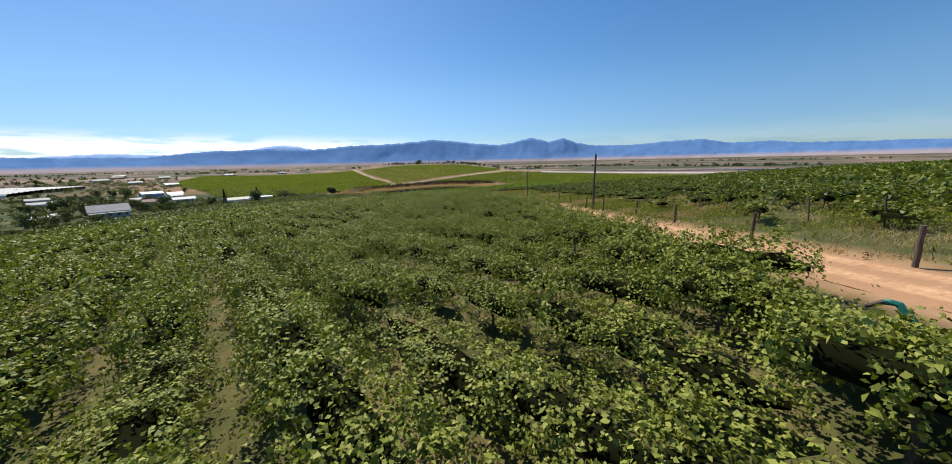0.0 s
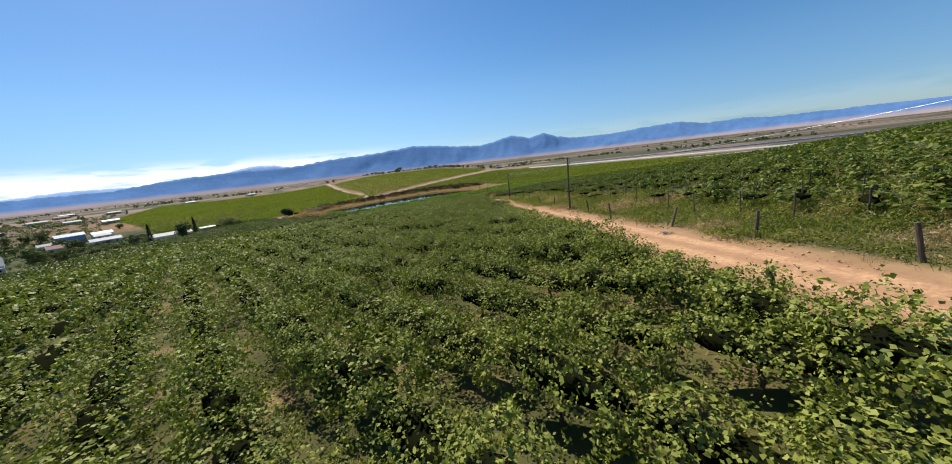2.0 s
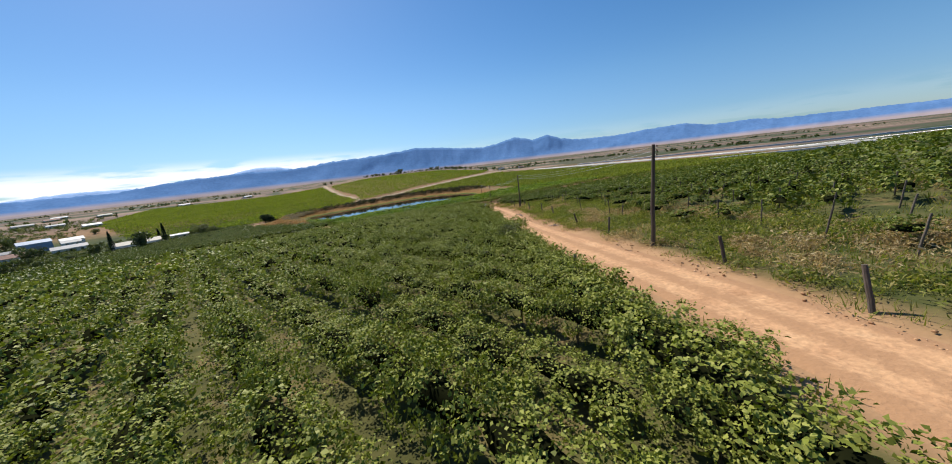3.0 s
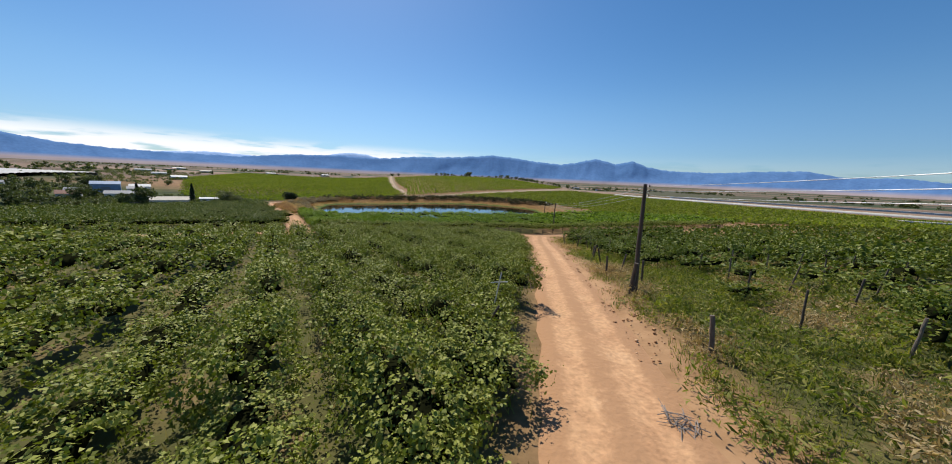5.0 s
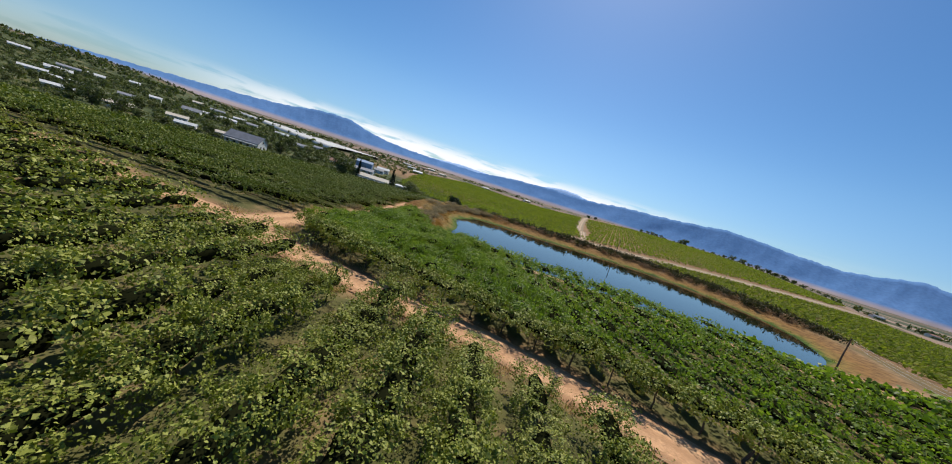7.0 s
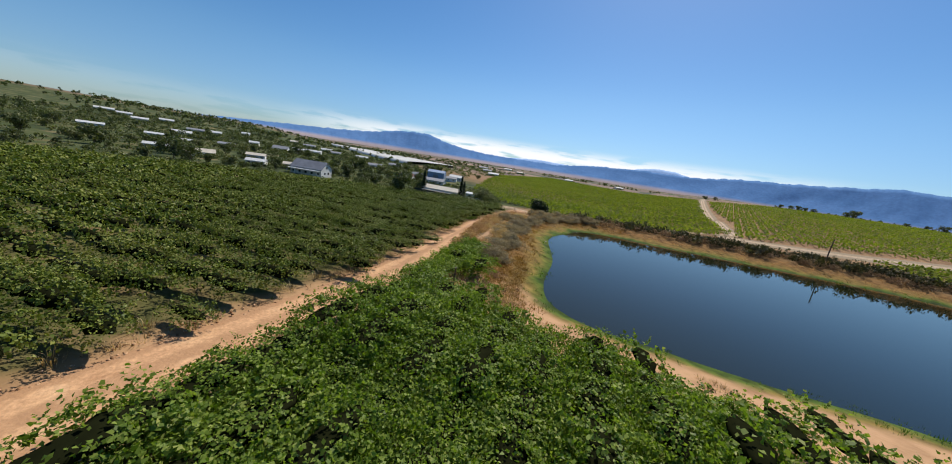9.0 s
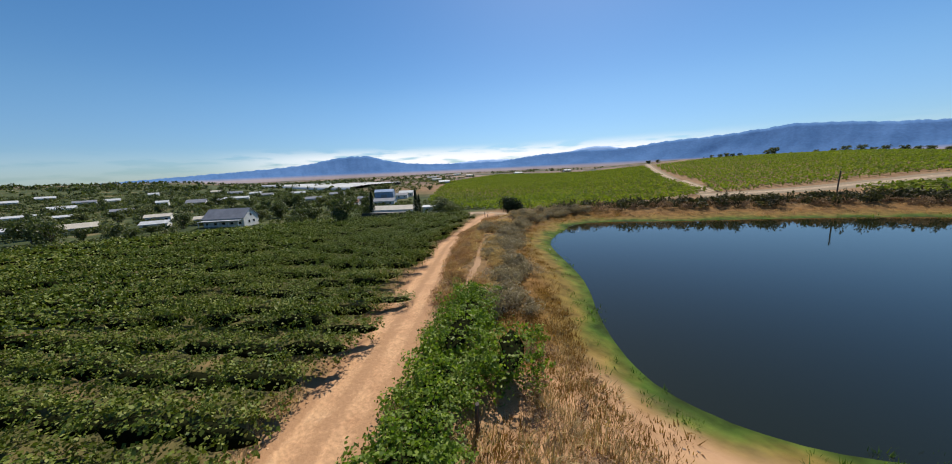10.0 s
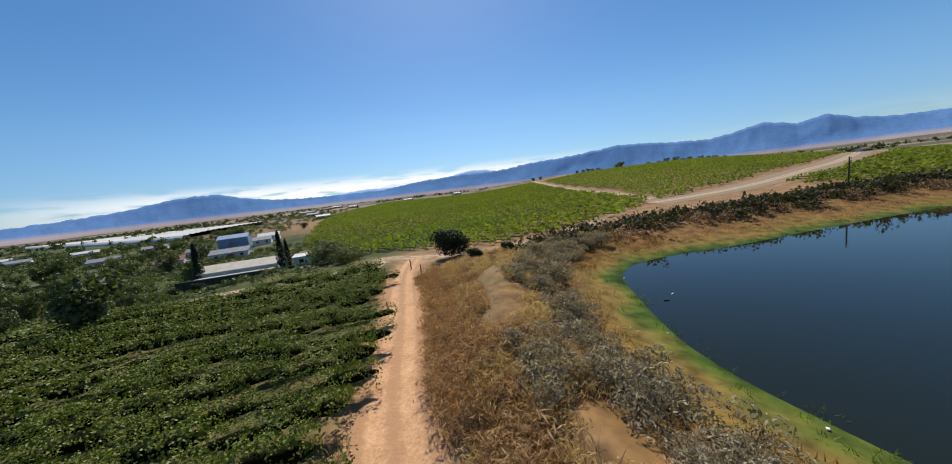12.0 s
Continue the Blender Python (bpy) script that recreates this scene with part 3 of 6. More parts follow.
build_road("road_5", [(-73, 214), (-84, 236), (-98, 264)], 5.0, TRACK_DIRT, "pale dirt track up the far vineyard", lift=0.05, gap=2)
build_road("road_6", [(-100, 262), (-135, 336), (-180, 436), (-215, 520)], 6.5, TRACK_DIRT, "pale dirt track up the far vineyard", lift=0.1, gap=3)
build_road("road_7", [(-74, 203), (-62, 210), (-48, 223), (-30, 250), (-9, 284), (40, 400), (110, 620)], 12, TRACK_DIRT, "pale gravel farm road", lift=0.08, gap=3)


def build_pond():
    pts = [Vector((x, y)) for x, y in SHORE]
    mid = sum(pts, Vector((0, 0))) / len(pts)
    bm = bmesh.new()
    ring = [bm.verts.new((*(p + (p - mid).normalized() * 2.5), WATER_Z)) for p in pts]
    bm.faces.new(ring)
    bmesh.ops.triangulate(bm, faces=bm.faces)
    me = bpy.data.meshes.new("pond")
    bm.to_mesh(me)
    bm.free()
    me.materials.append(WATER)
    tagged(new("pond", me), "still blue-green farm dam water reflecting the sky", "pond", kind="structure")


build_pond()


# ---- far ranges ----
SKYLINE = [(-130, 0.8), (-90, 0.9), (-70, 1.0), (-55, 1.4), (-47, 1.6), (-44, 2.0), (-40, 1.9), (-36.5, 2.6), (-32.5, 2.5), (-27, 2.2), (-22, 2.3), (-19, 2.8), (-16.8, 3.7),
           (-14.3, 3.2), (-12.6, 3.6), (-11.3, 3.95), (-9.6, 3.6), (-8, 3.2), (-5.5, 2.9), (-1.5, 3.2), (2, 3.7), (6, 4.0), (9, 3.7), (12.5, 3.4), (16, 3.25), (20, 3.1), (23.5, 2.6), (27, 2.5),
           (31, 2.6), (36, 2.4), (40, 2.1), (44.5, 1.5), (48, 1.55), (52, 1.5), (57, 1.6), (60.5, 1.9), (64, 2.5), (66.5, 3.25), (69.5, 3.2), (72, 2.9), (76, 2.1), (80, 1.7), (86, 1.3), (92, 0.9), (97, 0.5), (130, 0.3)]


def build_range(name, lo, hi, base, height, mat, label, seed, rough_up):
    """A long mountain wall: feet, spurs and gullies up to a broken skyline."""
    yaw = np.arange(lo, hi, 0.16)
    up = height(yaw)
    rows = np.linspace(0, 1, 12)
    V = []
    for r in rows:
        jag = np.array([rough_up * (noise.fractal((a * 0.9, r * 1.5, seed), 0.9, 2.0, 5) if r < 1 else noise.fractal((a * 1.7, 1.5, seed), 0.8, 2.1, 6) * 0.75) for a in yaw])
        spur = np.array([noise.fractal((a * 0.22 + 0.5 * r, 0.9 * r, seed + 7), 1.0, 2.0, 3) for a in yaw])
        far = base + 420 * r + 130 * spur * (1 - r) * (0.2 + r)
        elev = up * (r ** 1.25) * (1 + 0 * yaw) + jag * np.minimum(1, 3 * r) * (0.5 if r < 1 else 1)
        z = 3 + far * np.tan(np.radians(np.maximum(elev, 0.0))) - (12 if r == 0 else 0)
        V.append(np.stack([-far * np.sin(np.radians(yaw)), far * np.cos(np.radians(yaw)), z], -1))
    V.append(np.stack([V[-1][:, 0] * 1.06, V[-1][:, 1] * 1.06, V[-1][:, 2] * 0.2], -1))
    V = np.stack(V)
    n, m = V.shape[:2]
    i = np.arange(n * m).reshape(n, m)
    quads = np.stack([i[:-1, :-1], i[1:, :-1], i[1:, 1:], i[:-1, 1:]], -1).reshape(-1, 4)
    tagged(new(name, np_mesh(name, V.reshape(-1, 3), quads, mats=[mat], smooth=True)), label, "mountains", kind="structure")


SK = np.array(SKYLINE)
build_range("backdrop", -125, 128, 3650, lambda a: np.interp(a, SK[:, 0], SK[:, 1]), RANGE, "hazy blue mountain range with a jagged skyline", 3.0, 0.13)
build_range("backdrop", 14, 60, 4250, lambda a: 1.0 + 2.1 * np.exp(-((a - 29) / 7) ** 2) + 0.9 * np.exp(-((a - 47) / 8) ** 2), RANGE_HAZED, "mountain ridge behind the first range, painted paler as haze", 9.0, 0.1)


# ---- leaves ----
def leaf_points(rng, centre, normal, size, fold=0.25, lobed=True, slim=1.0):
    """Leaves at the centres, facing the normals: six-cornered and folded at the rib, or plain four-cornered."""
    n = len(centre)
    t = rng.normal(size=(n, 3))
    t -= (t * normal).sum(1, keepdims=True) * normal
    t /= np.linalg.norm(t, axis=1, keepdims=True) + 1e-9
    b = np.cross(normal, t)
    s = np.asarray(size).reshape(-1, 1)
    if lobed:
        c = [(-0.5, 0, 0), (-0.32, 0.52, fold), (0.2, 0.42, fold), (0.58, 0, -0.1), (0.2, -0.42, fold), (-0.32, -0.52, fold)]
        faces = [(0, 3, 2, 1), (0, 5, 4, 3)]
    else:
        c = [(-0.55, 0, 0), (0, 0.46, fold * 0.6), (0.6, 0, 0), (0, -0.46, fold * 0.6)]
        faces = [(0, 3, 2, 1)]
    j = 0.0 if lobed else 0.2
    V = np.stack([centre + s * ((u + rng.uniform(-j, j, (n, 1))) * t + slim * (v + rng.uniform(-j, j, (n, 1))) * b + w * normal) for u, v, w in c], 1)
    k = len(c)
    F = (np.arange(n)[:, None, None] * k + np.array(faces)[None]).reshape(-1, 4)
    return V.reshape(-1, 3), F


def unit(v):
    return v / (np.linalg.norm(v, axis=-1, keepdims=True) + 1e-9)


def lumps(rng, k):
    """A smooth random field on a hedge's surface: sums of waves along and around it."""
    f, g, p = rng.uniform(0.5, 2.4, k), rng.uniform(0.8, 3.2, k), rng.uniform(0, 6.28, (2, k))
    return lambda a, th: sum(np.sin(f[i] * 2.2 * a + p[0, i]) * np.sin(g[i] * th + p[1, i]) for i in range(k)) / k ** 0.5


def vine_block(seed, leaves, size, length=2.8, half=1.2, top=1.9, low=0.3, lobed=True, shoots=12, core=True, grain=(6, 8)):
    """One stretch of a vine row about the origin, along x: a core painted near-black as shade, and a shell of leaves
    with stray shoots, thin in places.
    """
    rng = np.random.default_rng(seed)
    field, bare = lumps(rng, 4), lumps(rng, 6)
    mid = (top + low) / 2
    rise = (top - low) / 2

    def shell(a, th, k):
        r = k * (0.56 + 0.62 * np.minimum(np.abs(field(a, th)), 1.3) ** 0.7)
        c, s = np.cos(th), np.sin(th)
        return np.stack([a, half * r * np.sign(c) * np.abs(c) ** 0.75, mid + rise * r * np.sign(s) * np.abs(s) ** 0.8], -1)

    a = rng.uniform(-length / 2 - 0.15, length / 2 + 0.15, 3 * leaves)
    th = rng.uniform(-0.45, math.pi + 0.45, 3 * leaves)
    # where few leaves grow, the shell is open to the core painted as shade
    full = np.argsort(rng.uniform(size=3 * leaves) - 0.9 * step(-0.95, -0.25, bare(1.7 * a, 1.5 * th)))[:leaves]
    a, th = a[full], th[full]
    # most leaves hang in tufts, which stand out from the shell or lie back in it
    tufts = max(6, int(26 * length / 2.8))
    own = rng.integers(0, leaves, tufts)[rng.integers(0, tufts, leaves)]
    drawn = rng.uniform(size=leaves) < (0.55 if leaves > 120 else 0.3)
    proud = rng.uniform(-0.14, 0.16, leaves)[own] * drawn
    a = np.where(drawn, a[own] + rng.normal(0, 0.13, leaves), a)
    th = np.where(drawn, th[own] + rng.normal(0, 0.14, leaves), th)
    pos = shell(a, th, 1.06 + proud - 0.34 * rng.uniform(0, 1, leaves) ** 1.6)
    out = unit(np.stack([rng.normal(0, 0.35, leaves), np.cos(th) * 0.8, np.sin(th) + 0.3], -1) + rng.normal(0, 0.72, (leaves, 3)))
    # leaves closing the two ends
    caps = leaves // 9
    i = rng.choice(leaves, caps, replace=False)
    end = np.sign(rng.uniform(-1, 1, caps))
    inner = np.sqrt(rng.uniform(0.02, 1, caps))
    pos[i, 1] *= inner
    pos[i, 2] = mid + (pos[i, 2] - mid) * inner
    pos[i, 0] = end * (length / 2 + 0.12 + 0.2 * (1 - inner) + rng.normal(0, 0.05, caps))
    out[i] = unit(np.stack([end, 0 * end, 0.4 + 0 * end], -1) + rng.normal(0, 0.45, (caps, 3)))
    sizes = size * rng.uniform(0.55, 1.3, leaves)
    if shoots:
        n = shoots * 7
        k = np.repeat(np.arange(shoots), 7)
        sa, sth = rng.uniform(-length / 2, length / 2, shoots)[k], rng.uniform(0.15, math.pi - 0.15, shoots)[k]
        u = np.tile(np.linspace(0, 1, 7), shoots)
        root = shell(sa, sth, np.ones(n))
        dirs = unit(np.stack([rng.normal(0, 0.8, shoots)[k], np.cos(sth), np.sin(sth) + 0.5], -1))
        reach = rng.uniform(0.25, 0.6, shoots)[k]
        stray = root + dirs * (u * reach)[:, None] + np.stack([0 * u, 0 * u, -0.25 * u * u * reach], -1) + rng.normal(0, 0.03, (n, 3))
        pos = np.concatenate([pos, stray])
        out = np.concatenate([out, unit(rng.normal(0, 0.6, (n, 3)) + [0, 0, 0.7])])
        sizes = np.concatenate([sizes, size * rng.uniform(0.5, 0.9, n)])
    V, F = leaf_points(rng, pos, out, sizes, lobed=lobed)
    mat = np.zeros(len(F), int)
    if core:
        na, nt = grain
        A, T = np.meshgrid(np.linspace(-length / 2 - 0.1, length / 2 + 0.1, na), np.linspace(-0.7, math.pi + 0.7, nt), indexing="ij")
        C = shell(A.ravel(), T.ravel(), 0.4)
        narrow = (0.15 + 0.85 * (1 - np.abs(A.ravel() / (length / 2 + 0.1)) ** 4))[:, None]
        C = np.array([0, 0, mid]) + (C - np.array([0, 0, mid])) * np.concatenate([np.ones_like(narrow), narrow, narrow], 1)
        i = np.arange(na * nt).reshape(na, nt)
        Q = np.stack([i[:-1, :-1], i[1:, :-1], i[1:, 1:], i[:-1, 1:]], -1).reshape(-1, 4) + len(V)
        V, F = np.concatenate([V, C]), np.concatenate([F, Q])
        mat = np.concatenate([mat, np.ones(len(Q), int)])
    return V, F, mat


def scatter_mesh(name, kinds, places, mats, rng):
    """Many copies of some blocks joined into one mesh. places: rows of x, y, z, turn, scale, height scale."""
    VV, FF, MM, off = [], [], [], 0
    pick = rng.integers(0, len(kinds), len(places))
    for k, (V, F, M) in enumerate(kinds):
        p = places[pick == k]
        if not len(p):
            continue
        c, s = np.cos(p[:, 3])[:, None], np.sin(p[:, 3])[:, None]
        w = p[:, 4][:, None]
        X = (V[None, :, 0] * c - V[None, :, 1] * s) * w + p[:, 0][:, None]
        Y = (V[None, :, 0] * s + V[None, :, 1] * c) * w + p[:, 1][:, None]
        Z = V[None, :, 2] * (p[:, 5])[:, None] + p[:, 2][:, None]
        VV.append(np.stack([X, Y, Z], -1).reshape(-1, 3))
        FF.append((F[None] + (np.arange(len(p)) * len(V))[:, None, None] + off).reshape(-1, 4))
        MM.append(np.tile(M, len(p)))
        off += len(p) * len(V)
    return np_mesh(name, np.concatenate(VV), np.concatenate(FF), mats=mats, quad_mat=np.concatenate(MM))


def rows_in(field, yaw, apart, gap, rng, jitter=0.12, phase=0.0):
    """Places along the rows of a field: x, y and the row's turn. phase: where a row lies across the field."""
    a = radians(yaw)
    u, v = np.array([-math.sin(a), math.cos(a)]), np.array([math.cos(a), math.sin(a)])
    P = np.array(field, float)
    c = P.mean(0)
    reach = np.abs(P - c).sum(1).max()
    n = int(reach / apart) + 1
    start = (phase - c @ v) % apart
    i, j = np.meshgrid(start + apart * np.arange(-n, n), np.arange(-reach, reach, gap), indexing="ij")
    j = j + (rng.uniform(0, gap, i.shape[0]))[:, None]
    xy = c + i.ravel()[:, None] * v + j.ravel()[:, None] * u
    xy = xy + rng.normal(0, jitter, xy.shape)
    keep = inside(xy[:, 0], xy[:, 1], field)
    return xy[keep], a + math.pi / 2


# the low stretch along which single vines can be told apart
STRETCH = [(-6, -84), (-6.6, -62), (-5, -38), (-1, -5), (2.5, 18), (2.5, 38), (-3, 58), (-14, 69), (-27, 77), (-40, 83), (-56, 90), (-70, 101), (-82, 112), (-92, 123)]
SINGLE = [vine_block(10 + k, 2600, 0.083, half=1.12, lobed=False, shoots=36) for k in range(6)]
NEAR = [vine_block(20 + k, 1050, 0.11, half=1.12, lobed=False, shoots=16) for k in range(6)]
MID = [vine_block(30 + k, 230, 0.18, half=1.1, lobed=False, shoots=6) for k in range(6)]
FAR = [vine_block(50 + k, 56, 0.37, half=1.12, lobed=False, shoots=0, grain=(4, 6)) for k in range(6)]
# a flat leafy roof on wires over bare trunks
ROOFED = ([vine_block(60 + k, 1350, 0.118, half=1.4, top=1.85, low=0.85, lobed=False) for k in range(5)],
          [vine_block(40 + k, 240, 0.195, half=1.4, top=1.85, low=0.85, lobed=False, shoots=4) for k in range(5)],
          [vine_block(45 + k, 52, 0.46, half=1.48, top=1.85, low=0.85, lobed=False, shoots=0, grain=(4, 6)) for k in range(5)])
# trained narrower, with open trenches between the rows
TRAINED = ([vine_block(80 + k, 1020, 0.108, half=1.07, lobed=False, shoots=14) for k in range(6)],
           [vine_block(90 + k, 235, 0.185, half=1.1, lobed=False, shoots=6) for k in range(6)], FAR)

FIELD_MAIN = [(2.8, -88), (2.6, -84), (1.5, -81), (1.5, -78), (2.4, -74.5), (2.3, -45), (2.2, -25), (2.2, -8), (1.8, 5), (1.35, 16), (1.75, 27), (2.25, 45), (2.3, 58), (1.5, 64.4), (-3.4, 69.4), (-10, 70.3), (-18.5, 66.5), (-25.5, 63.1), (-34, 58.9), (-43, 54.8), (-70, 39.4), (-92, 27.4),
              (-128, 5.6), (-162, -18), (-150, -60), (-90, -88)]
FIELD_WEST = [(-43.6, 59.2), (-55.9, 50.8), (-70.9, 42.8), (-92.9, 30.8), (-128.9, 10), (-166, 8), (-168, 60), (-154, 95), (-139, 118), (-120, 137.5), (-113, 140.5), (-107.2, 138), (-95.4, 124.8), (-86.9, 115.1), (-82.4, 110.7), (-70.4, 99.7), (-62.5, 93.0), (-54.3, 85.6), (-48.9, 78.5), (-44.0, 72.0), (-39.9, 66.0)]
FIELD_POND = [(-32.8, 67.6), (-25, 69.8), (-18, 73), (-9, 77), (0, 79), (8, 82.5), (18, 89), (38, 102), (60, 116), (60, 138), (24, 138), (17, 128), (2, 113.5), (-14, 107.5), (-23, 103), (-30, 97.6), (-36.5, 94.0), (-41.5, 91.2), (-44.6, 90.0), (-46.6, 88.8), (-48.6, 87.6), (-50.9, 89.6), (-51.4, 92.0), (-51.0, 94.4), (-53.4, 95.4), (-56.2, 96.4), (-58.8, 97.8), (-60.2, 97.0), (-55.7, 91.5), (-50.4, 85.7), (-45.1, 79.6), (-39.5, 73.5)]
FIELD_NURSERY = [(12.5, -96), (12.5, 40), (11.2, 46), (9.6, 52), (8.7, 66), (8.5, 71.5), (11.5, 76.8), (22, 82.8), (44, 94), (72, 113), (130, 113), (130, -40), (90, -96)]
ROW_YAW = 40


def plant(field, yaw, apart, name, label, phase=0.0, limit=(11, 36), budget=0, low=1.0, keep_all=1.0, seed=1, leaf=None, blocks=None):
    """Rows of vines: single ones on the low stretch, the rest of the near ones, the middle and the far ones joined."""
    rng = np.random.default_rng(seed)
    xy, turn = rows_in(field, yaw, apart, 2.8, rng, phase=phase)
    xy = xy[rng.uniform(size=len(xy)) < keep_all]
    gap = line_gap(xy[:, 0], xy[:, 1], STRETCH)
    z = land(xy[:, 0], xy[:, 1])
    rows = np.column_stack([xy, z, turn + rng.normal(0, 0.05, len(xy)) + math.pi * rng.integers(0, 2, len(xy)), np.where(rng.uniform(size=len(xy)) < 0.07, 0.75, rng.uniform(0.9, 1.12, len(xy))), low * np.where(rng.uniform(size=len(xy)) < 0.12, rng.uniform(0.6, 0.8, len(xy)), rng.uniform(0.84, 1.24, len(xy)))])
    order = np.argsort(gap)
    rows, gap = rows[order], gap[order]
    a, b, c = blocks or (NEAR, MID, FAR)
    for k, kinds, sel in (("near", a, (gap < limit[0]) & (np.arange(len(gap)) >= budget)), ("middle", b, (gap >= limit[0]) & (gap < limit[1])), ("far", c, gap >= limit[1])):
        if sel.any():
            tagged(new(name, scatter_mesh(name, kinds, rows[sel], [leaf or VINE, VINE_SHADE_CORE], rng)), label, "grapevines", kind="stuff")
    return rows[:budget]


def single_vines(rows):
    """Single grapevines: a gnarled trunk and cordon under a leafy canopy, in shared meshes."""
    models = []
    for V, F, M in SINGLE:
        me = np_mesh("foliage", V, F, mats=[VINE, VINE_SHADE_CORE], quad_mat=M)
        bm = bmesh.new()
        tube(bm, [(0, 0, -0.1), (0.05, 0.03, 0.3), (-0.04, 0.05, 0.65), (0.03, 0.0, 0.95)], [0.07, 0.055, 0.05, 0.04], 6)
        tube(bm, [(-1.2, 0.02, 1.0), (-0.5, -0.03, 0.97), (0.1, 0.0, 0.94), (0.7, 0.04, 0.98), (1.2, 0.0, 1.02)], [0.018, 0.03, 0.035, 0.03, 0.018], 5)
        tm = bpy.data.meshes.new("grapevine")
        bm.to_mesh(tm)
        bm.free()
        tm.materials.append(BARK)
        models.append((me, tm))
    for k, (x, y, z, turn, w, h) in enumerate(rows):
        me, tm = models[k % len(models)]
        ob = tagged(new("grapevine", tm), "sprawling green grapevine with broad sunlit leaves", "grapevine", "vines in the rows")
        ob.matrix_world = Matrix.LocRotScale((x, y, z), Euler((0, 0, turn)), (w, w, h))
        leaves = tagged(new("foliage", me), kind="stuff")
        leaves.parent = ob


single_vines(plant(FIELD_MAIN, ROW_YAW, 2.66, "vineyard", "rows of leafy green grapevines on trellises", phase=14.07, limit=(16, 38), budget=300, low=0.93, seed=1))
plant(FIELD_WEST, -47, 2.6, "vineyard", "rows of dark green grapevines beside the dam lane", limit=(19, 48), low=0.98, seed=2, leaf=VINE_DARK, blocks=TRAINED)
plant(FIELD_POND, ROW_YAW, 2.5, "vineyard", "rows of leafy green grapevines by the dam", phase=18.15, limit=(11, 40), low=0.95, seed=3, blocks=ROOFED, leaf=LUSH)


def edge_row(line, label, seed):
    """A close row of trained vines along a field's edge, over bare trunks."""
    rng = np.random.default_rng(seed)
    pts, way = along(line, 2.3)
    rows = np.column_stack([pts, land(pts[:, 0], pts[:, 1]), np.arctan2(way[:, 1], way[:, 0]), rng.uniform(0.95, 1.1, len(pts)), rng.uniform(0.92, 1.1, len(pts))])
    tagged(new("vineyard", scatter_mesh("vineyard", ROOFED[0], rows, [VINE, VINE_SHADE_CORE], rng)), label, "grapevines", kind="stuff")
    trunk = bmesh.new()
    tube(trunk, [(0, 0, -0.2), (0.04, 0.03, 0.4), (-0.03, 0.02, 0.8), (0.02, 0, 1.3)], [0.06, 0.05, 0.042, 0.035], 6)
    me = bpy.data.meshes.new("vine_trunk")
    trunk.to_mesh(me)
    trunk.free()
    me.materials.append(BARK)
    for x, y in pts:
        ob = tagged(new("vine_trunk", me), "bare gnarled vine trunk under the leaf roof", "grapevine", "trunks along the lane")
        ob.matrix_world = pose(x, y, land_at(x, y), 0, 0, rng.uniform(0, 360))


edge_row([(-31, 67.6), (-25, 68.9), (-18, 72), (-9, 76), (0, 78), (8, 81.5), (18, 88), (38, 101), (56, 112.5)], "tall trained vines along the lane's edge", 12)


def road_hedge():
    """Vines trained along the road's edge, closing the rows' ends."""
    rng = np.random.default_rng(14)
    pts, way = along([(1.3, -96), (1.0, -84), (0.5, -80), (0.6, -76), (1.3, -72), (1.2, -45), (1.1, -25), (1.1, -8), (0.7, 5), (0.25, 16), (0.65, 27), (1.15, 45), (1.2, 57), (0.4, 63)], 1.9)
    pts = pts + rng.normal(0, 0.12, pts.shape)
    rows = np.column_stack([pts, land(pts[:, 0], pts[:, 1]), np.arctan2(way[:, 1], way[:, 0]) + rng.normal(0, 0.1, len(pts)), rng.uniform(0.8, 1.0, len(pts)), rng.uniform(0.72, 0.98, len(pts))])
    tagged(new("vineyard", scatter_mesh("vineyard", NEAR, rows, [VINE, VINE_SHADE_CORE], rng)), "leafy green vines trained along the road's edge", "grapevines", kind="stuff")


road_hedge()


def young_vines():
    """Thin young vines with bare gaps, among weeds."""
    rng = np.random.default_rng(8)
    near = [vine_block(70 + k, 300, 0.125, length=1.9, half=0.75, top=1.5, low=0.4, lobed=False, shoots=8, grain=(4, 5)) for k in range(5)]
    far = [vine_block(80 + k, 26, 0.36, length=2.3, half=0.8, top=1.5, low=0.3, lobed=False, shoots=0, core=False) for k in range(5)]
    xy, turn = rows_in(FIELD_NURSERY, -53, 2.8, 1.9, rng, 0.2)
    gap = line_gap(xy[:, 0], xy[:, 1], ROAD_MAIN)
    xy, gap = xy[(rng.uniform(size=len(xy)) < np.maximum(np.clip((gap - 4) / 20, 0.14, 0.93), 0.95 * (xy[:, 1] > 46)))], gap[: 0]
    gap = line_gap(xy[:, 0], xy[:, 1], STRETCH)
    z = land(xy[:, 0], xy[:, 1])
    rows = np.column_stack([xy, z, turn + rng.normal(0, 0.3, len(xy)), rng.uniform(0.9, 1.6, len(xy)), rng.uniform(0.75, 1.2, len(xy)) * np.where(xy[:, 1] > 46, 1.2, 1.0)])
    middle = [vine_block(75 + k, 80, 0.21, length=2.0, half=0.75, top=1.5, low=0.35, lobed=False, shoots=5, grain=(4, 5)) for k in range(5)]
    for kinds, sel, leaf in ((near, gap < 19, VINE_DARK), (middle, (gap >= 19) & (gap < 42), VINE_DARK), (far, gap >= 42, VINE_DARK)):
        tagged(new("young_vineyard", scatter_mesh("young_vineyard", kinds, rows[sel], [leaf, VINE_SHADE_CORE], rng)), "thin young grapevines among dry weeds", "grapevines", kind="stuff")


young_vines()


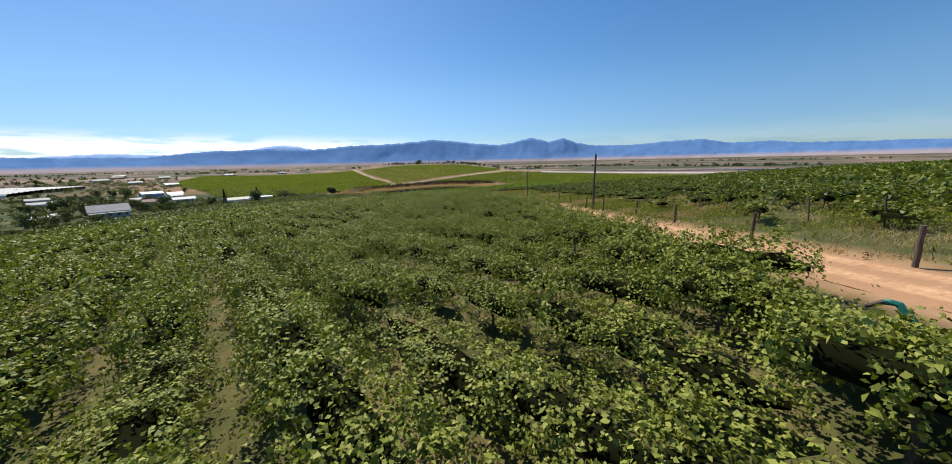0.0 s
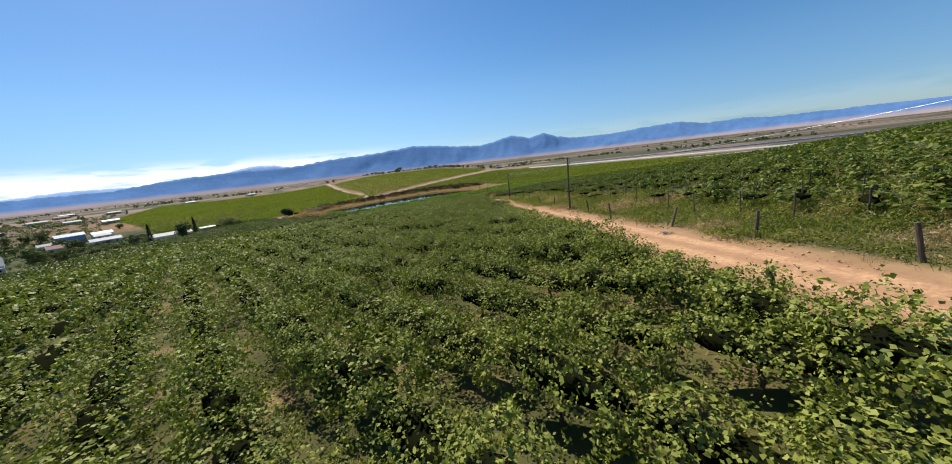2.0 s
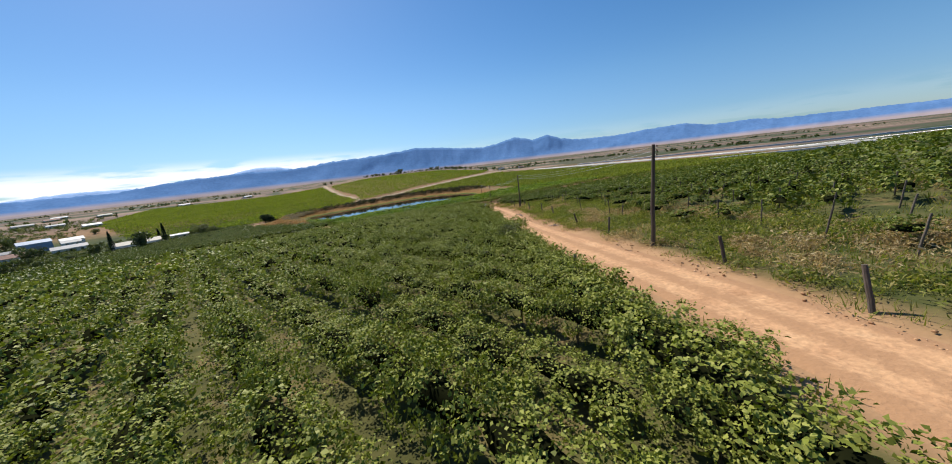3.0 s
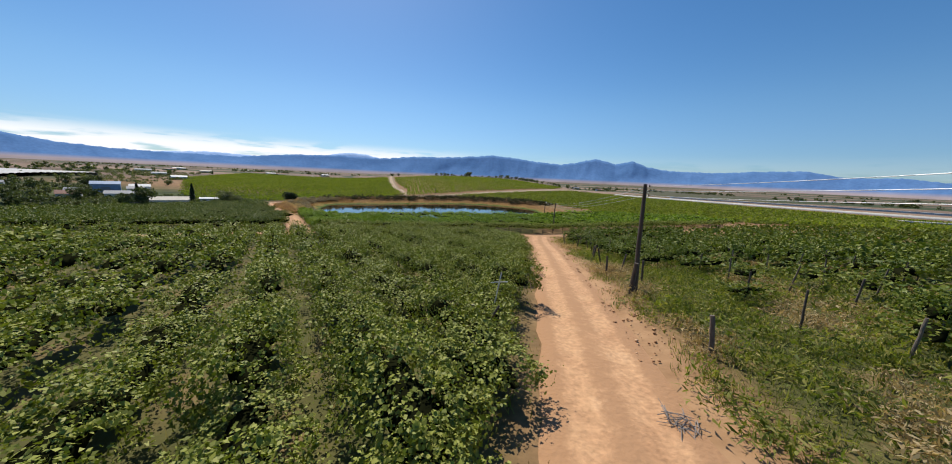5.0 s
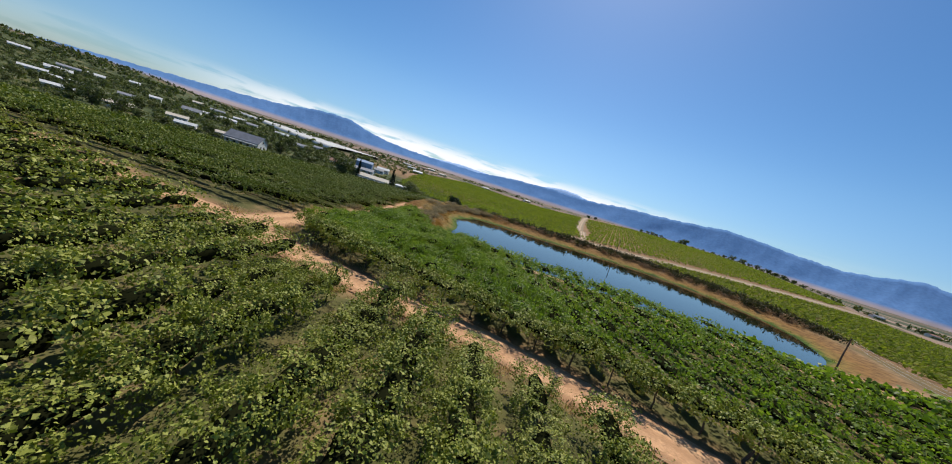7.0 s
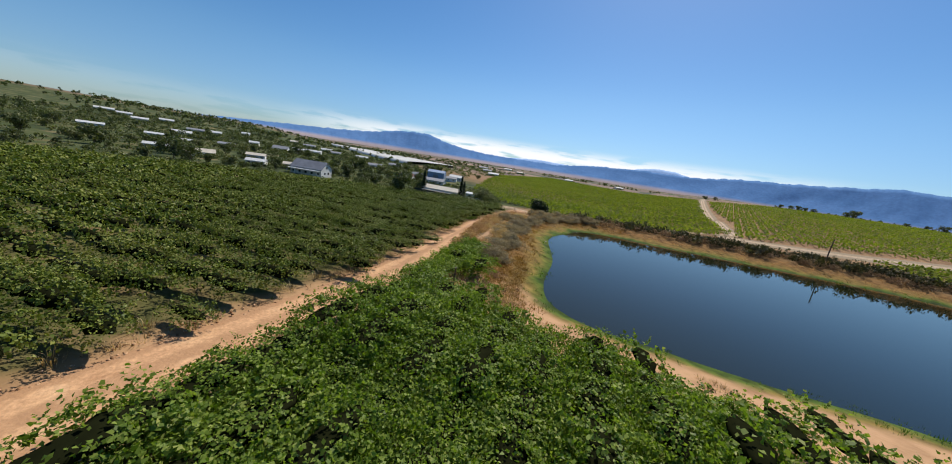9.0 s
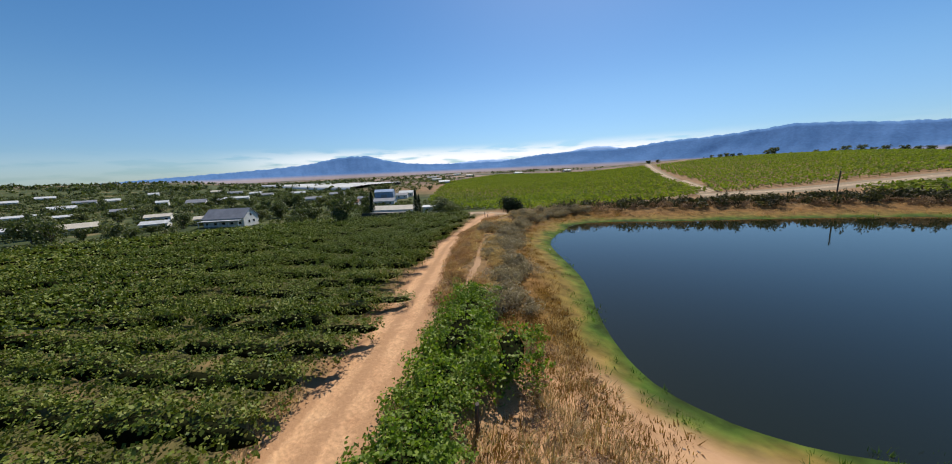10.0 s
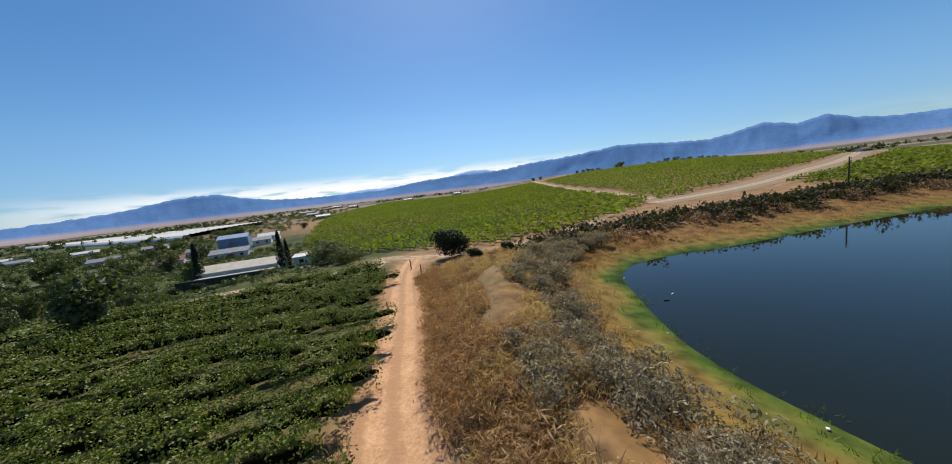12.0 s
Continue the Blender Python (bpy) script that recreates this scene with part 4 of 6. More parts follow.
def far_rows(field, yaw, apart, label, seed, width=2.1, top=1.25):
    """Distant vine rows: lumpy green ridges with a broken crest."""
    rng = np.random.default_rng(seed)
    xy, turn = rows_in(field, yaw, apart, 5.0, rng, 0.1)
    kinds = [vine_block(90 + seed + k, 14, 0.82, length=5.2, half=width / 2, top=top, low=0.1, lobed=False, shoots=0, grain=(3, 5)) for k in range(4)]
    kinds = [(V, F, np.zeros(len(F), int)) for V, F, M in kinds]
    rows = np.column_stack([xy, land(xy[:, 0], xy[:, 1]), np.full(len(xy), turn), np.ones(len(xy)), rng.uniform(0.8, 1.2, len(xy))])
    tagged(new("vineyard", scatter_mesh("vineyard", kinds, rows, [FIELD], rng)), label, "grapevines", kind="stuff")


far_rows([(-118, 158), (-100, 159), (-84, 176), (-76, 200), (-76, 216), (-104, 264), (-140, 338), (-190, 446), (-300, 520), (-520, 560), (-380, 330), (-310, 272), (-245, 216), (-215, 193), (-185, 177), (-150, 163), (-132, 157)], 70, 2.5, "bright green vineyard on the slope beyond the dam", 1)
far_rows([(-76, 206), (-72, 214), (-93, 264), (-130, 336), (-176, 440), (-120, 560), (60, 560), (34, 402), (-17, 290), (-40, 252), (-56, 230), (-68, 214)], 20, 2.9, "bright green vineyard rows beyond the dam", 2)
far_rows([(-42, 217), (-33, 205), (-12, 203), (20, 186), (34, 150), (70, 130), (175, 125), (235, 215), (170, 330), (105, 440), (55, 400), (0, 282), (-20, 250)], 60, 2.7, "bright green vineyard on the flat beyond the lane", 3)


# ---- poles, wires and posts ----
def utility_pole(x, y, height, lean=0.0, aside=0.0, label="weathered wooden power pole with brown insulators"):
    z = land_at(x, y)
    bm = bmesh.new()
    n = 9
    pts = [(0.02 * math.sin(k), 0.02 * math.cos(1.7 * k), -0.3 + (height + 0.3) * k / n) for k in range(n + 1)]
    tube(bm, pts, [0.145 - 0.05 * k / n for k in range(n + 1)], 12)
    me = bpy.data.meshes.new("utility_pole")
    bm.to_mesh(me)
    bm.free()
    me.materials.append(POLE)
    ob = tagged(new("utility_pole", me), label, "power pole", "poles along the road")
    ob.matrix_world = pose(x, y, z, lean, aside, 0)
    for k, (dz, side) in enumerate(((0.16, 1), (0.42, 1), (0.68, 1))):
        bm = bmesh.new()
        tube(bm, [(0.08, 0, height - dz - 0.06), (0.2, 0, height - dz - 0.05), (0.24, 0, height - dz + 0.02)], [0.012, 0.012, 0.012], 6)
        part("bracket", bm, WIRE, ob)
        bm = bmesh.new()
        tube(bm, [(0.24, 0, height - dz), (0.24, 0, height - dz + 0.03), (0.24, 0, height - dz + 0.05), (0.24, 0, height - dz + 0.08), (0.24, 0, height - dz + 0.12)], [0.03, 0.05, 0.03, 0.045, 0.02], 8)
        part("insulator", bm, PORCELAIN, ob)
    return Vector((x + 0.24 + height * math.sin(radians(aside)), y, z + height))


POLES = [(9.4, -45.6, 6.7), (8.8, -5.1, 6.5), (8.5, 36.1, 6.35, 0, -1.5), (8.3, 86.5, 6.0), (9.5, 138, 6.0)]
tops = [utility_pole(*p) for p in POLES]


def wire(a, b, sag, name="overhead_wire"):
    c = bpy.data.curves.new(name, "CURVE")
    c.dimensions, c.bevel_depth, c.bevel_resolution = "3D", 0.009, 1
    s = c.splines.new("POLY")
    n = 24
    s.points.add(n)
    for k in range(n + 1):
        t = k / n
        p = a.lerp(b, t)
        s.points[k].co = (p.x, p.y, p.z - 4 * sag * t * (1 - t), 1)
    c.materials.append(WIRE)
    return tagged(new(name, c), "thin pale overhead wire between the poles", "wire", "overhead wires")


for k, (a, b) in enumerate(zip(tops, tops[1:])):
    for dz in (-0.95,) if k == 0 else (-0.1, -0.36, -0.62):
        wire(a + Vector((0, 0, dz)), b + Vector((0, 0, dz)), 0.5)
utility_pole(-44.7, 181.2, 6.1, label="lone wooden power pole on the far dam bank")


# ---- grass, shrubs and stones ----
def tuft(seed, blades, height, spread, width, bent=False):
    """A clump of thin bent grass blades."""
    rng = np.random.default_rng(seed)
    a, lean = rng.uniform(0, 6.28, blades), rng.uniform(0.15, 0.9, blades)
    r = spread * np.sqrt(rng.uniform(0, 1, blades))
    h = height * rng.uniform(0.5, 1.15, blades)
    base = np.stack([r * np.cos(a), r * np.sin(a), 0 * r - 0.03], -1)
    way = np.stack([np.cos(a + rng.normal(0, 0.6, blades)), np.sin(a + rng.normal(0, 0.6, blades)), 0 * a], -1)
    side = np.stack([-way[:, 1], way[:, 0], 0 * a], -1) * (width * rng.uniform(0.6, 1.3, blades))[:, None]
    up = np.array([0, 0, 1.0])
    mid = base + way * (0.35 * lean * h)[:, None] + up * (0.6 * h)[:, None]
    tip = base + way * (lean * h)[:, None] + up * (0.95 * h - 0.3 * lean * h)[:, None]
    V = np.stack([base - side, base + side, mid + side * 0.8, mid - side * 0.8, tip + side * 0.15, tip - side * 0.15], 1)
    if not bent:
        V = np.stack([V[:, 0], V[:, 1], V[:, 4], V[:, 5]], 1)
        F = np.arange(blades)[:, None, None] * 4 + np.array([[0, 1, 2, 3]])[None]
    else:
        F = np.arange(blades)[:, None, None] * 6 + np.array([[0, 1, 2, 3], [3, 2, 4, 5]])[None]
    F = F.reshape(-1, 4)
    return V.reshape(-1, 3), F, np.zeros(len(F), int)


def spots(rng, n, field, keep=None):
    """Random places in a field."""
    P = np.array(field, float)
    xy = rng.uniform(P.min(0), P.max(0), (n, 2))
    ok = inside(xy[:, 0], xy[:, 1], field)
    xy = xy[ok]
    if keep is not None:
        xy = xy[keep(xy[:, 0], xy[:, 1])]
    return xy


def sow(name, kinds, xy, mat, label, rng, lo=0.7, hi=1.3, category="grass"):
    rows = np.column_stack([xy, land(xy[:, 0], xy[:, 1]), rng.uniform(0, 6.28, len(xy)), rng.uniform(lo, hi, len(xy)), rng.uniform(lo, hi, len(xy))])
    tagged(new(name, scatter_mesh(name, kinds, rows, [mat], rng)), label, category, kind="stuff")


def patchy(scale, cut, seed):
    return lambda x, y: np.array([noise.noise((a * scale, b * scale, seed)) for a, b in zip(x, y)]) > cut


def build_cushions():
    """Soft low weed cushions on the verge and the dam wall."""
    rng = np.random.default_rng(25)
    soft = [shrub_block(400 + k, 80, 0.13, 0.6, 0.42, 8, 0.3) for k in range(6)]
    fluffy = [shrub_block(405 + k, 170, 0.2, 0.6, 0.55, 9, 0.125) for k in range(6)]
    verge = spots(rng, 3300, [(6.2, -60), (6.5, 75), (12, 76), (19, 72), (19, -60)], lambda x, y: road_gap(x, y) > 3.0 + 0.6 * np.sin(0.7 * y))
    olive = patchy(0.2, -0.12, 11.0)(verge[:, 0], verge[:, 1])
    sow("verge_weeds", soft, verge[olive], GRASS, "soft olive-green weed cushions on the verge", rng, 0.7, 1.9)
    sow("verge_grass", soft, verge[~olive], STRAW, "soft bleached grass cushions on the verge", rng, 0.7, 1.7)
    plain = [shrub_block(480 + k, 34, 0.23, 0.95, 0.5, 8, 0.3) for k in range(6)]
    open_ground = spots(rng, 5200, [(16, -70), (16, 60), (30, 66), (38, 40), (38, -70)], patchy(0.11, -0.12, 17.0))
    olive = patchy(0.13, -0.16, 12.0)(open_ground[:, 0], open_ground[:, 1])
    sow("field_weeds", plain, open_ground[olive], GRASS, "soft green weed cushions among the young vines", rng, 0.6, 1.5)
    sow("field_grass", plain, open_ground[~olive], STRAW, "bleached grass cushions among the young vines", rng, 0.5, 1.2)
    wall = spots(rng, 4600, [(-105, 149), (-103, 140), (-90, 120), (-88, 109), (-62, 93), (-56, 99), (-70, 124), (-78, 146), (-88, 158)], lambda x, y: (road_gap(x, y) > 2.3) & (shore_gap(x, y) > 8.0) & (shore_gap(x, y) < np.where(y > 118, 26, 15)) & (path_gap(x, y) > 0.75))
    near = spots(rng, 5000, [(-90, 112), (-62, 93), (-56, 99), (-70, 122), (-82, 130)], lambda x, y: (road_gap(x, y) > 2.3) & (shore_gap(x, y) > 7.5) & (shore_gap(x, y) < 16) & (path_gap(x, y) > 0.75))
    wall = np.concatenate([wall, near])
    wall = wall[~inside(wall[:, 0], wall[:, 1], FIELD_POND)]
    reddish = road_gap(wall[:, 0], wall[:, 1]) + 2.0 * rng.uniform(-1, 1, len(wall)) < np.where(wall[:, 1] > 116, 6.2, 3.8)
    sow("dam_brush", fluffy, wall[reddish], RUST, "reddish-brown brush on the dam wall", rng, 0.8, 1.8, "brush")
    sow("dam_brush", fluffy, wall[~reddish], GOLD, "golden dry grass clumps on the dam wall", rng, 0.7, 1.7, "grass")


def build_grass():
    rng = np.random.default_rng(21)
    dry = [tuft(k, 26, 0.55, 0.35, 0.014, k < 3) for k in range(5)]
    short = [tuft(10 + k, 18, 0.24, 0.4, 0.015) for k in range(5)]
    wide = [tuft(20 + k, 18, 0.5, 0.6, 0.026) for k in range(4)]
    # the verge beside the road and the weedy strip behind it
    verge = spots(rng, 6400, [(6.0, -78), (6.5, 75), (12, 76), (17, 72), (17, -78)], lambda x, y: (road_gap(x, y) > 2.5 + 0.5 * np.sin(y * 0.9)) & (road_gap(x, y) < 9))
    part_green = patchy(0.16, -0.1, 1.0)(verge[:, 0], verge[:, 1]) | ((road_gap(verge[:, 0], verge[:, 1]) > 4.0) & (verge[:, 1] > -20) & (rng.uniform(size=len(verge)) < 0.6))
    deep = road_gap(verge[:, 0], verge[:, 1]) > 4.2
    thick = [tuft(15 + k, 17, 0.36, 0.55, 0.017) for k in range(4)]
    sow("verge_grass", short, verge[~part_green & ~deep], STRAW, "dry straw-coloured grass on the road verge", rng, 0.5, 1.1)
    sow("verge_grass", thick, verge[~part_green & deep], STRAW, "tall bleached grass behind the fence posts", rng, 0.6, 1.2)
    sow("verge_weeds", thick, verge[part_green], GRASS, "rank olive-green weeds on the road verge", rng, 0.5, 1.2)
    inner = spots(rng, 4600, [(12, -74), (12, 76), (70, 105), (90, 60), (80, -60)])
    part_green = patchy(0.06, -0.1, 5.0)(inner[:, 0], inner[:, 1])
    sow("field_weeds", wide, inner[part_green], GRASS, "rank green weeds between the young vines", rng)
    sow("field_grass", wide, inner[~part_green], STRAW, "bleached dry grass between the young vines", rng, 0.5, 0.9)
    # the dam wall
    wall = spots(rng, 30000, [(-106, 150), (-104, 140), (-90, 119), (-88, 108), (-50, 78), (-36, 90), (-60, 120), (-70, 140), (-84, 160)], lambda x, y: (shore_gap(x, y) > 7.5) & (x < -57 - rng.uniform(0, 3, len(x))) & (shore_gap(x, y) < np.where(y > 118, 26, 14)) & (road_gap(x, y) > 2.0) & (path_gap(x, y) > 0.55))
    wall = wall[~inside(wall[:, 0], wall[:, 1], FIELD_POND)]
    rusty = patchy(0.16, -0.05, 9.0)(wall[:, 0], wall[:, 1])
    tall = [tuft(50 + k, 16, 0.42, 0.45, 0.018, k < 2) for k in range(5)]
    sow("dam_grass", tall, wall[rusty][::2], RUST, "tall reddish-brown dry grass on the dam wall", rng, 0.7, 1.4)
    sow("dam_grass", tall, wall[~rusty], GOLD, "tall straw-coloured grass on the dam wall", rng, 0.6, 1.3)
    slope = spots(rng, 22000, [(-92, 150), (-60, 90), (-20, 96), (-20, 112), (-50, 112), (-66, 130), (-74, 152)], lambda x, y: (shore_gap(x, y) > 2.6) & (shore_gap(x, y) < 7.5) & (x < -46.5 + 1.5 * np.sin(2.1 * y)))
    slope = slope[~inside(slope[:, 0], slope[:, 1], FIELD_POND)]
    low_tufts = [tuft(30 + k, 16, 0.22, 0.34, 0.02) for k in range(4)]
    pale = patchy(0.25, 0.22, 2.0)(slope[:, 0], slope[:, 1])
    sow("slope_grass", low_tufts, slope[pale], STRAW, "short bleached grass on the dam slope", rng, 0.5, 1.7)
    sow("slope_grass", low_tufts, slope[~pale], OCHRE, "short rusty grass on the dam slope", rng, 0.5, 1.7)
    north = spots(rng, 9000, [(-80, 140), (-50, 164), (-30, 178), (-14, 181), (14, 172), (22, 184), (-10, 196), (-44, 184), (-84, 152)], lambda x, y: (shore_gap(x, y) > 1.5) & (shore_gap(x, y) < 9.5))
    sow("bank_grass", [tuft(35 + k, 12, 0.32, 0.4, 0.022) for k in range(4)], north, RUST, "brown dry grass on the far bank", rng, 0.5, 1.6)
    rim = spots(rng, 11000, [(-92, 160), (-60, 85), (20, 110), (24, 190), (-60, 190)], lambda x, y: (shore_gap(x, y) > -0.8) & (shore_gap(x, y) < 2.1))
    sow("shore_grass", [tuft(40 + k, 18, 0.3, 0.4, 0.018) for k in range(4)], rim[patchy(0.14, 0.0, 3.0)(rim[:, 0], rim[:, 1])], RIM, "vivid green grass at the water's edge", rng, 0.5, 1.3)
    tongue = spots(rng, 9000, [(-92, 160), (-60, 85), (-20, 92), (-10, 116), (-60, 150)], lambda x, y: (shore_gap(x, y) > 1.2) & (shore_gap(x, y) < 3.8))
    tongue = tongue[patchy(0.16, 0.12, 13.0)(tongue[:, 0], tongue[:, 1])]
    sow("shore_grass", [tuft(46 + k, 16, 0.22, 0.4, 0.02) for k in range(4)], tongue, RIM, "green grass spreading up the shore in tongues", rng, 0.5, 1.2)
    lane = spots(rng, 5000, [(-110, 140), (-106, 128), (-45, 60), (-36, 64), (-70, 106), (-96, 130)], lambda x, y: (road_gap(x, y) > 1.8) & (road_gap(x, y) < 3.4) & (y > 66))
    g = patchy(0.15, 0.0, 4.0)(lane[:, 0], lane[:, 1])
    sow("lane_grass", short, lane[g], GRASS, "patchy green grass beside the dam lane", rng)
    sow("lane_straw", dry, lane[~g], STRAW, "dry grass beside the dam lane", rng)
    lush = spots(rng, 2600, [(-66, 94.5), (-72, 100.5), (-80, 108), (-92, 120), (-95, 121), (-84, 108), (-70, 96)], lambda x, y: (road_gap(x, y) > 2.1) & (road_gap(x, y) < 4.2) & (np.sin(0.55 * y + 0.8) > 0.1))
    sow("lane_grass", [tuft(85 + k, 30, 0.5, 0.4, 0.026) for k in range(4)], lush, RIM, "lush bright green weeds beside the dam lane", rng, 0.6, 1.3)
    floor = spots(rng, 5000, [(4, -92), (4, 60), (-4, 68), (-24, 64), (-30, 50), (-14, -92)], lambda x, y: (line_gap(x, y, STRETCH) < 9) & (road_gap(x, y) > 1.9))
    sow("lane_weeds", [tuft(70 + k, 9, 0.26, 0.5, 0.02) for k in range(5)], floor[: len(floor) * 2 // 3], GRASS, "low weeds on the floor of the vine lanes", rng, 0.6, 1.7)
    sow("lane_litter", [tuft(75 + k, 8, 0.14, 0.5, 0.022) for k in range(5)], floor[len(floor) * 2 // 3:], STRAW, "dry leaf litter on the floor of the vine lanes", rng, 0.5, 1.2)
    gaps = spots(rng, 5000, [(-64, 98), (-50, 84), (-36, 74), (-14, 104), (-30, 104), (-46, 97), (-58, 104)], lambda x, y: (road_gap(x, y) > 2.0) & (shore_gap(x, y) > 7.5))
    sow("vine_weeds", short, gaps[patchy(0.3, -0.15, 7.0)(gaps[:, 0], gaps[:, 1])], GRASS, "green weeds between the vines by the shore", rng, 0.6, 1.5)
    under = spots(rng, 2500, [(-45, 48), (-14, 64), (-2, 72), (-8, 75), (-36, 66)], lambda x, y: (road_gap(x, y) > 1.7) & (road_gap(x, y) < 3.2))
    sow("lane_straw", dry + short, under, STRAW, "dry grass beside the vineyard lane", rng)


OCHRE = leaf_material("ochre_grass", [(0.3, (0.15, 0.085, 0.022)), (0.55, (0.26, 0.15, 0.04)), (0.8, (0.30, 0.21, 0.06))], scale=0.5, glow=0.3, rough=0.8, shine=(1.55, 1.4, 0.85))
RUST = leaf_material("rusty_grass", [(0.3, (0.20, 0.115, 0.06)), (0.55, (0.35, 0.215, 0.115)), (0.8, (0.50, 0.345, 0.20))], scale=0.4, glow=0.4, rough=0.75, shine=(1.55, 1.4, 0.85))
RIM = leaf_material("lush_grass", [(0.3, (0.045, 0.09, 0.012)), (0.55, (0.08, 0.145, 0.018)), (0.8, (0.15, 0.185, 0.035))], scale=0.3, glow=0.4)
build_grass()


def shrub_block(seed, leaves, size, radius, height, lobes=7, slim=1.0):
    """A rounded, uneven bush of small leaves on several lobes."""
    rng = np.random.default_rng(seed)
    c = np.column_stack([rng.normal(0, radius * 0.42, (lobes, 2)), rng.uniform(0.25, 0.75, lobes) * height])
    rad = rng.uniform(0.32, 0.6, lobes) * radius
    k = rng.integers(0, lobes, leaves)
    d = unit(rng.normal(size=(leaves, 3)) + [0, 0, 0.25])
    pos = c[k] + d * (rad[k] * rng.uniform(0.65, 1.08, leaves))[:, None] * [1, 1, min(1.0, height / (1.6 * radius))]
    pos[:, 2] = np.abs(pos[:, 2])
    V, F = leaf_points(rng, pos, unit(d + rng.normal(0, 0.6, (leaves, 3))), size * rng.uniform(0.6, 1.4, leaves), lobed=False, slim=slim)
    return V, F, np.zeros(len(F), int)


def stems(height, rng, n=5):
    bm = bmesh.new()
    for k in range(n):
        a = rng.uniform(0, 6.28)
        tube(bm, [(0, 0, -0.1), (0.12 * math.cos(a), 0.12 * math.sin(a), height * 0.3), (0.4 * height * math.cos(a), 0.4 * height * math.sin(a), height * 0.7)], [0.03, 0.022, 0.008], 5)
    return bm


def shrub_model(seed, leaves, size, radius, height, mat, label, group, slim=1.0):
    rng = np.random.default_rng(seed)
    me = bpy.data.meshes.new("shrub")
    bm = stems(height, rng)
    bm.to_mesh(me)
    bm.free()
    me.materials.append(BARK)
    ob = tagged(new("shrub", me), label, "shrub", group)
    V, F, M = shrub_block(seed, leaves, size, radius, height, 9, slim)
    leaf = tagged(new("foliage", np_mesh("foliage", V, F, mats=[mat])), kind="stuff")
    leaf.parent = ob
    return ob


def put_copies(models, xy, rng, lo=0.7, hi=1.35):
    """The models themselves at the first places, copies at the others."""
    for k, (x, y) in enumerate(xy):
        w = rng.uniform(lo, hi)
        m = pose(x, y, land_at(x, y) - 0.03, 0, 0, rng.uniform(0, 360))
        ob = models[k] if k < len(models) else copy_thing(models[k % len(models)], m)
        ob.matrix_world = m @ Matrix.Diagonal((w, w, w * rng.uniform(0.85, 1.15), 1))


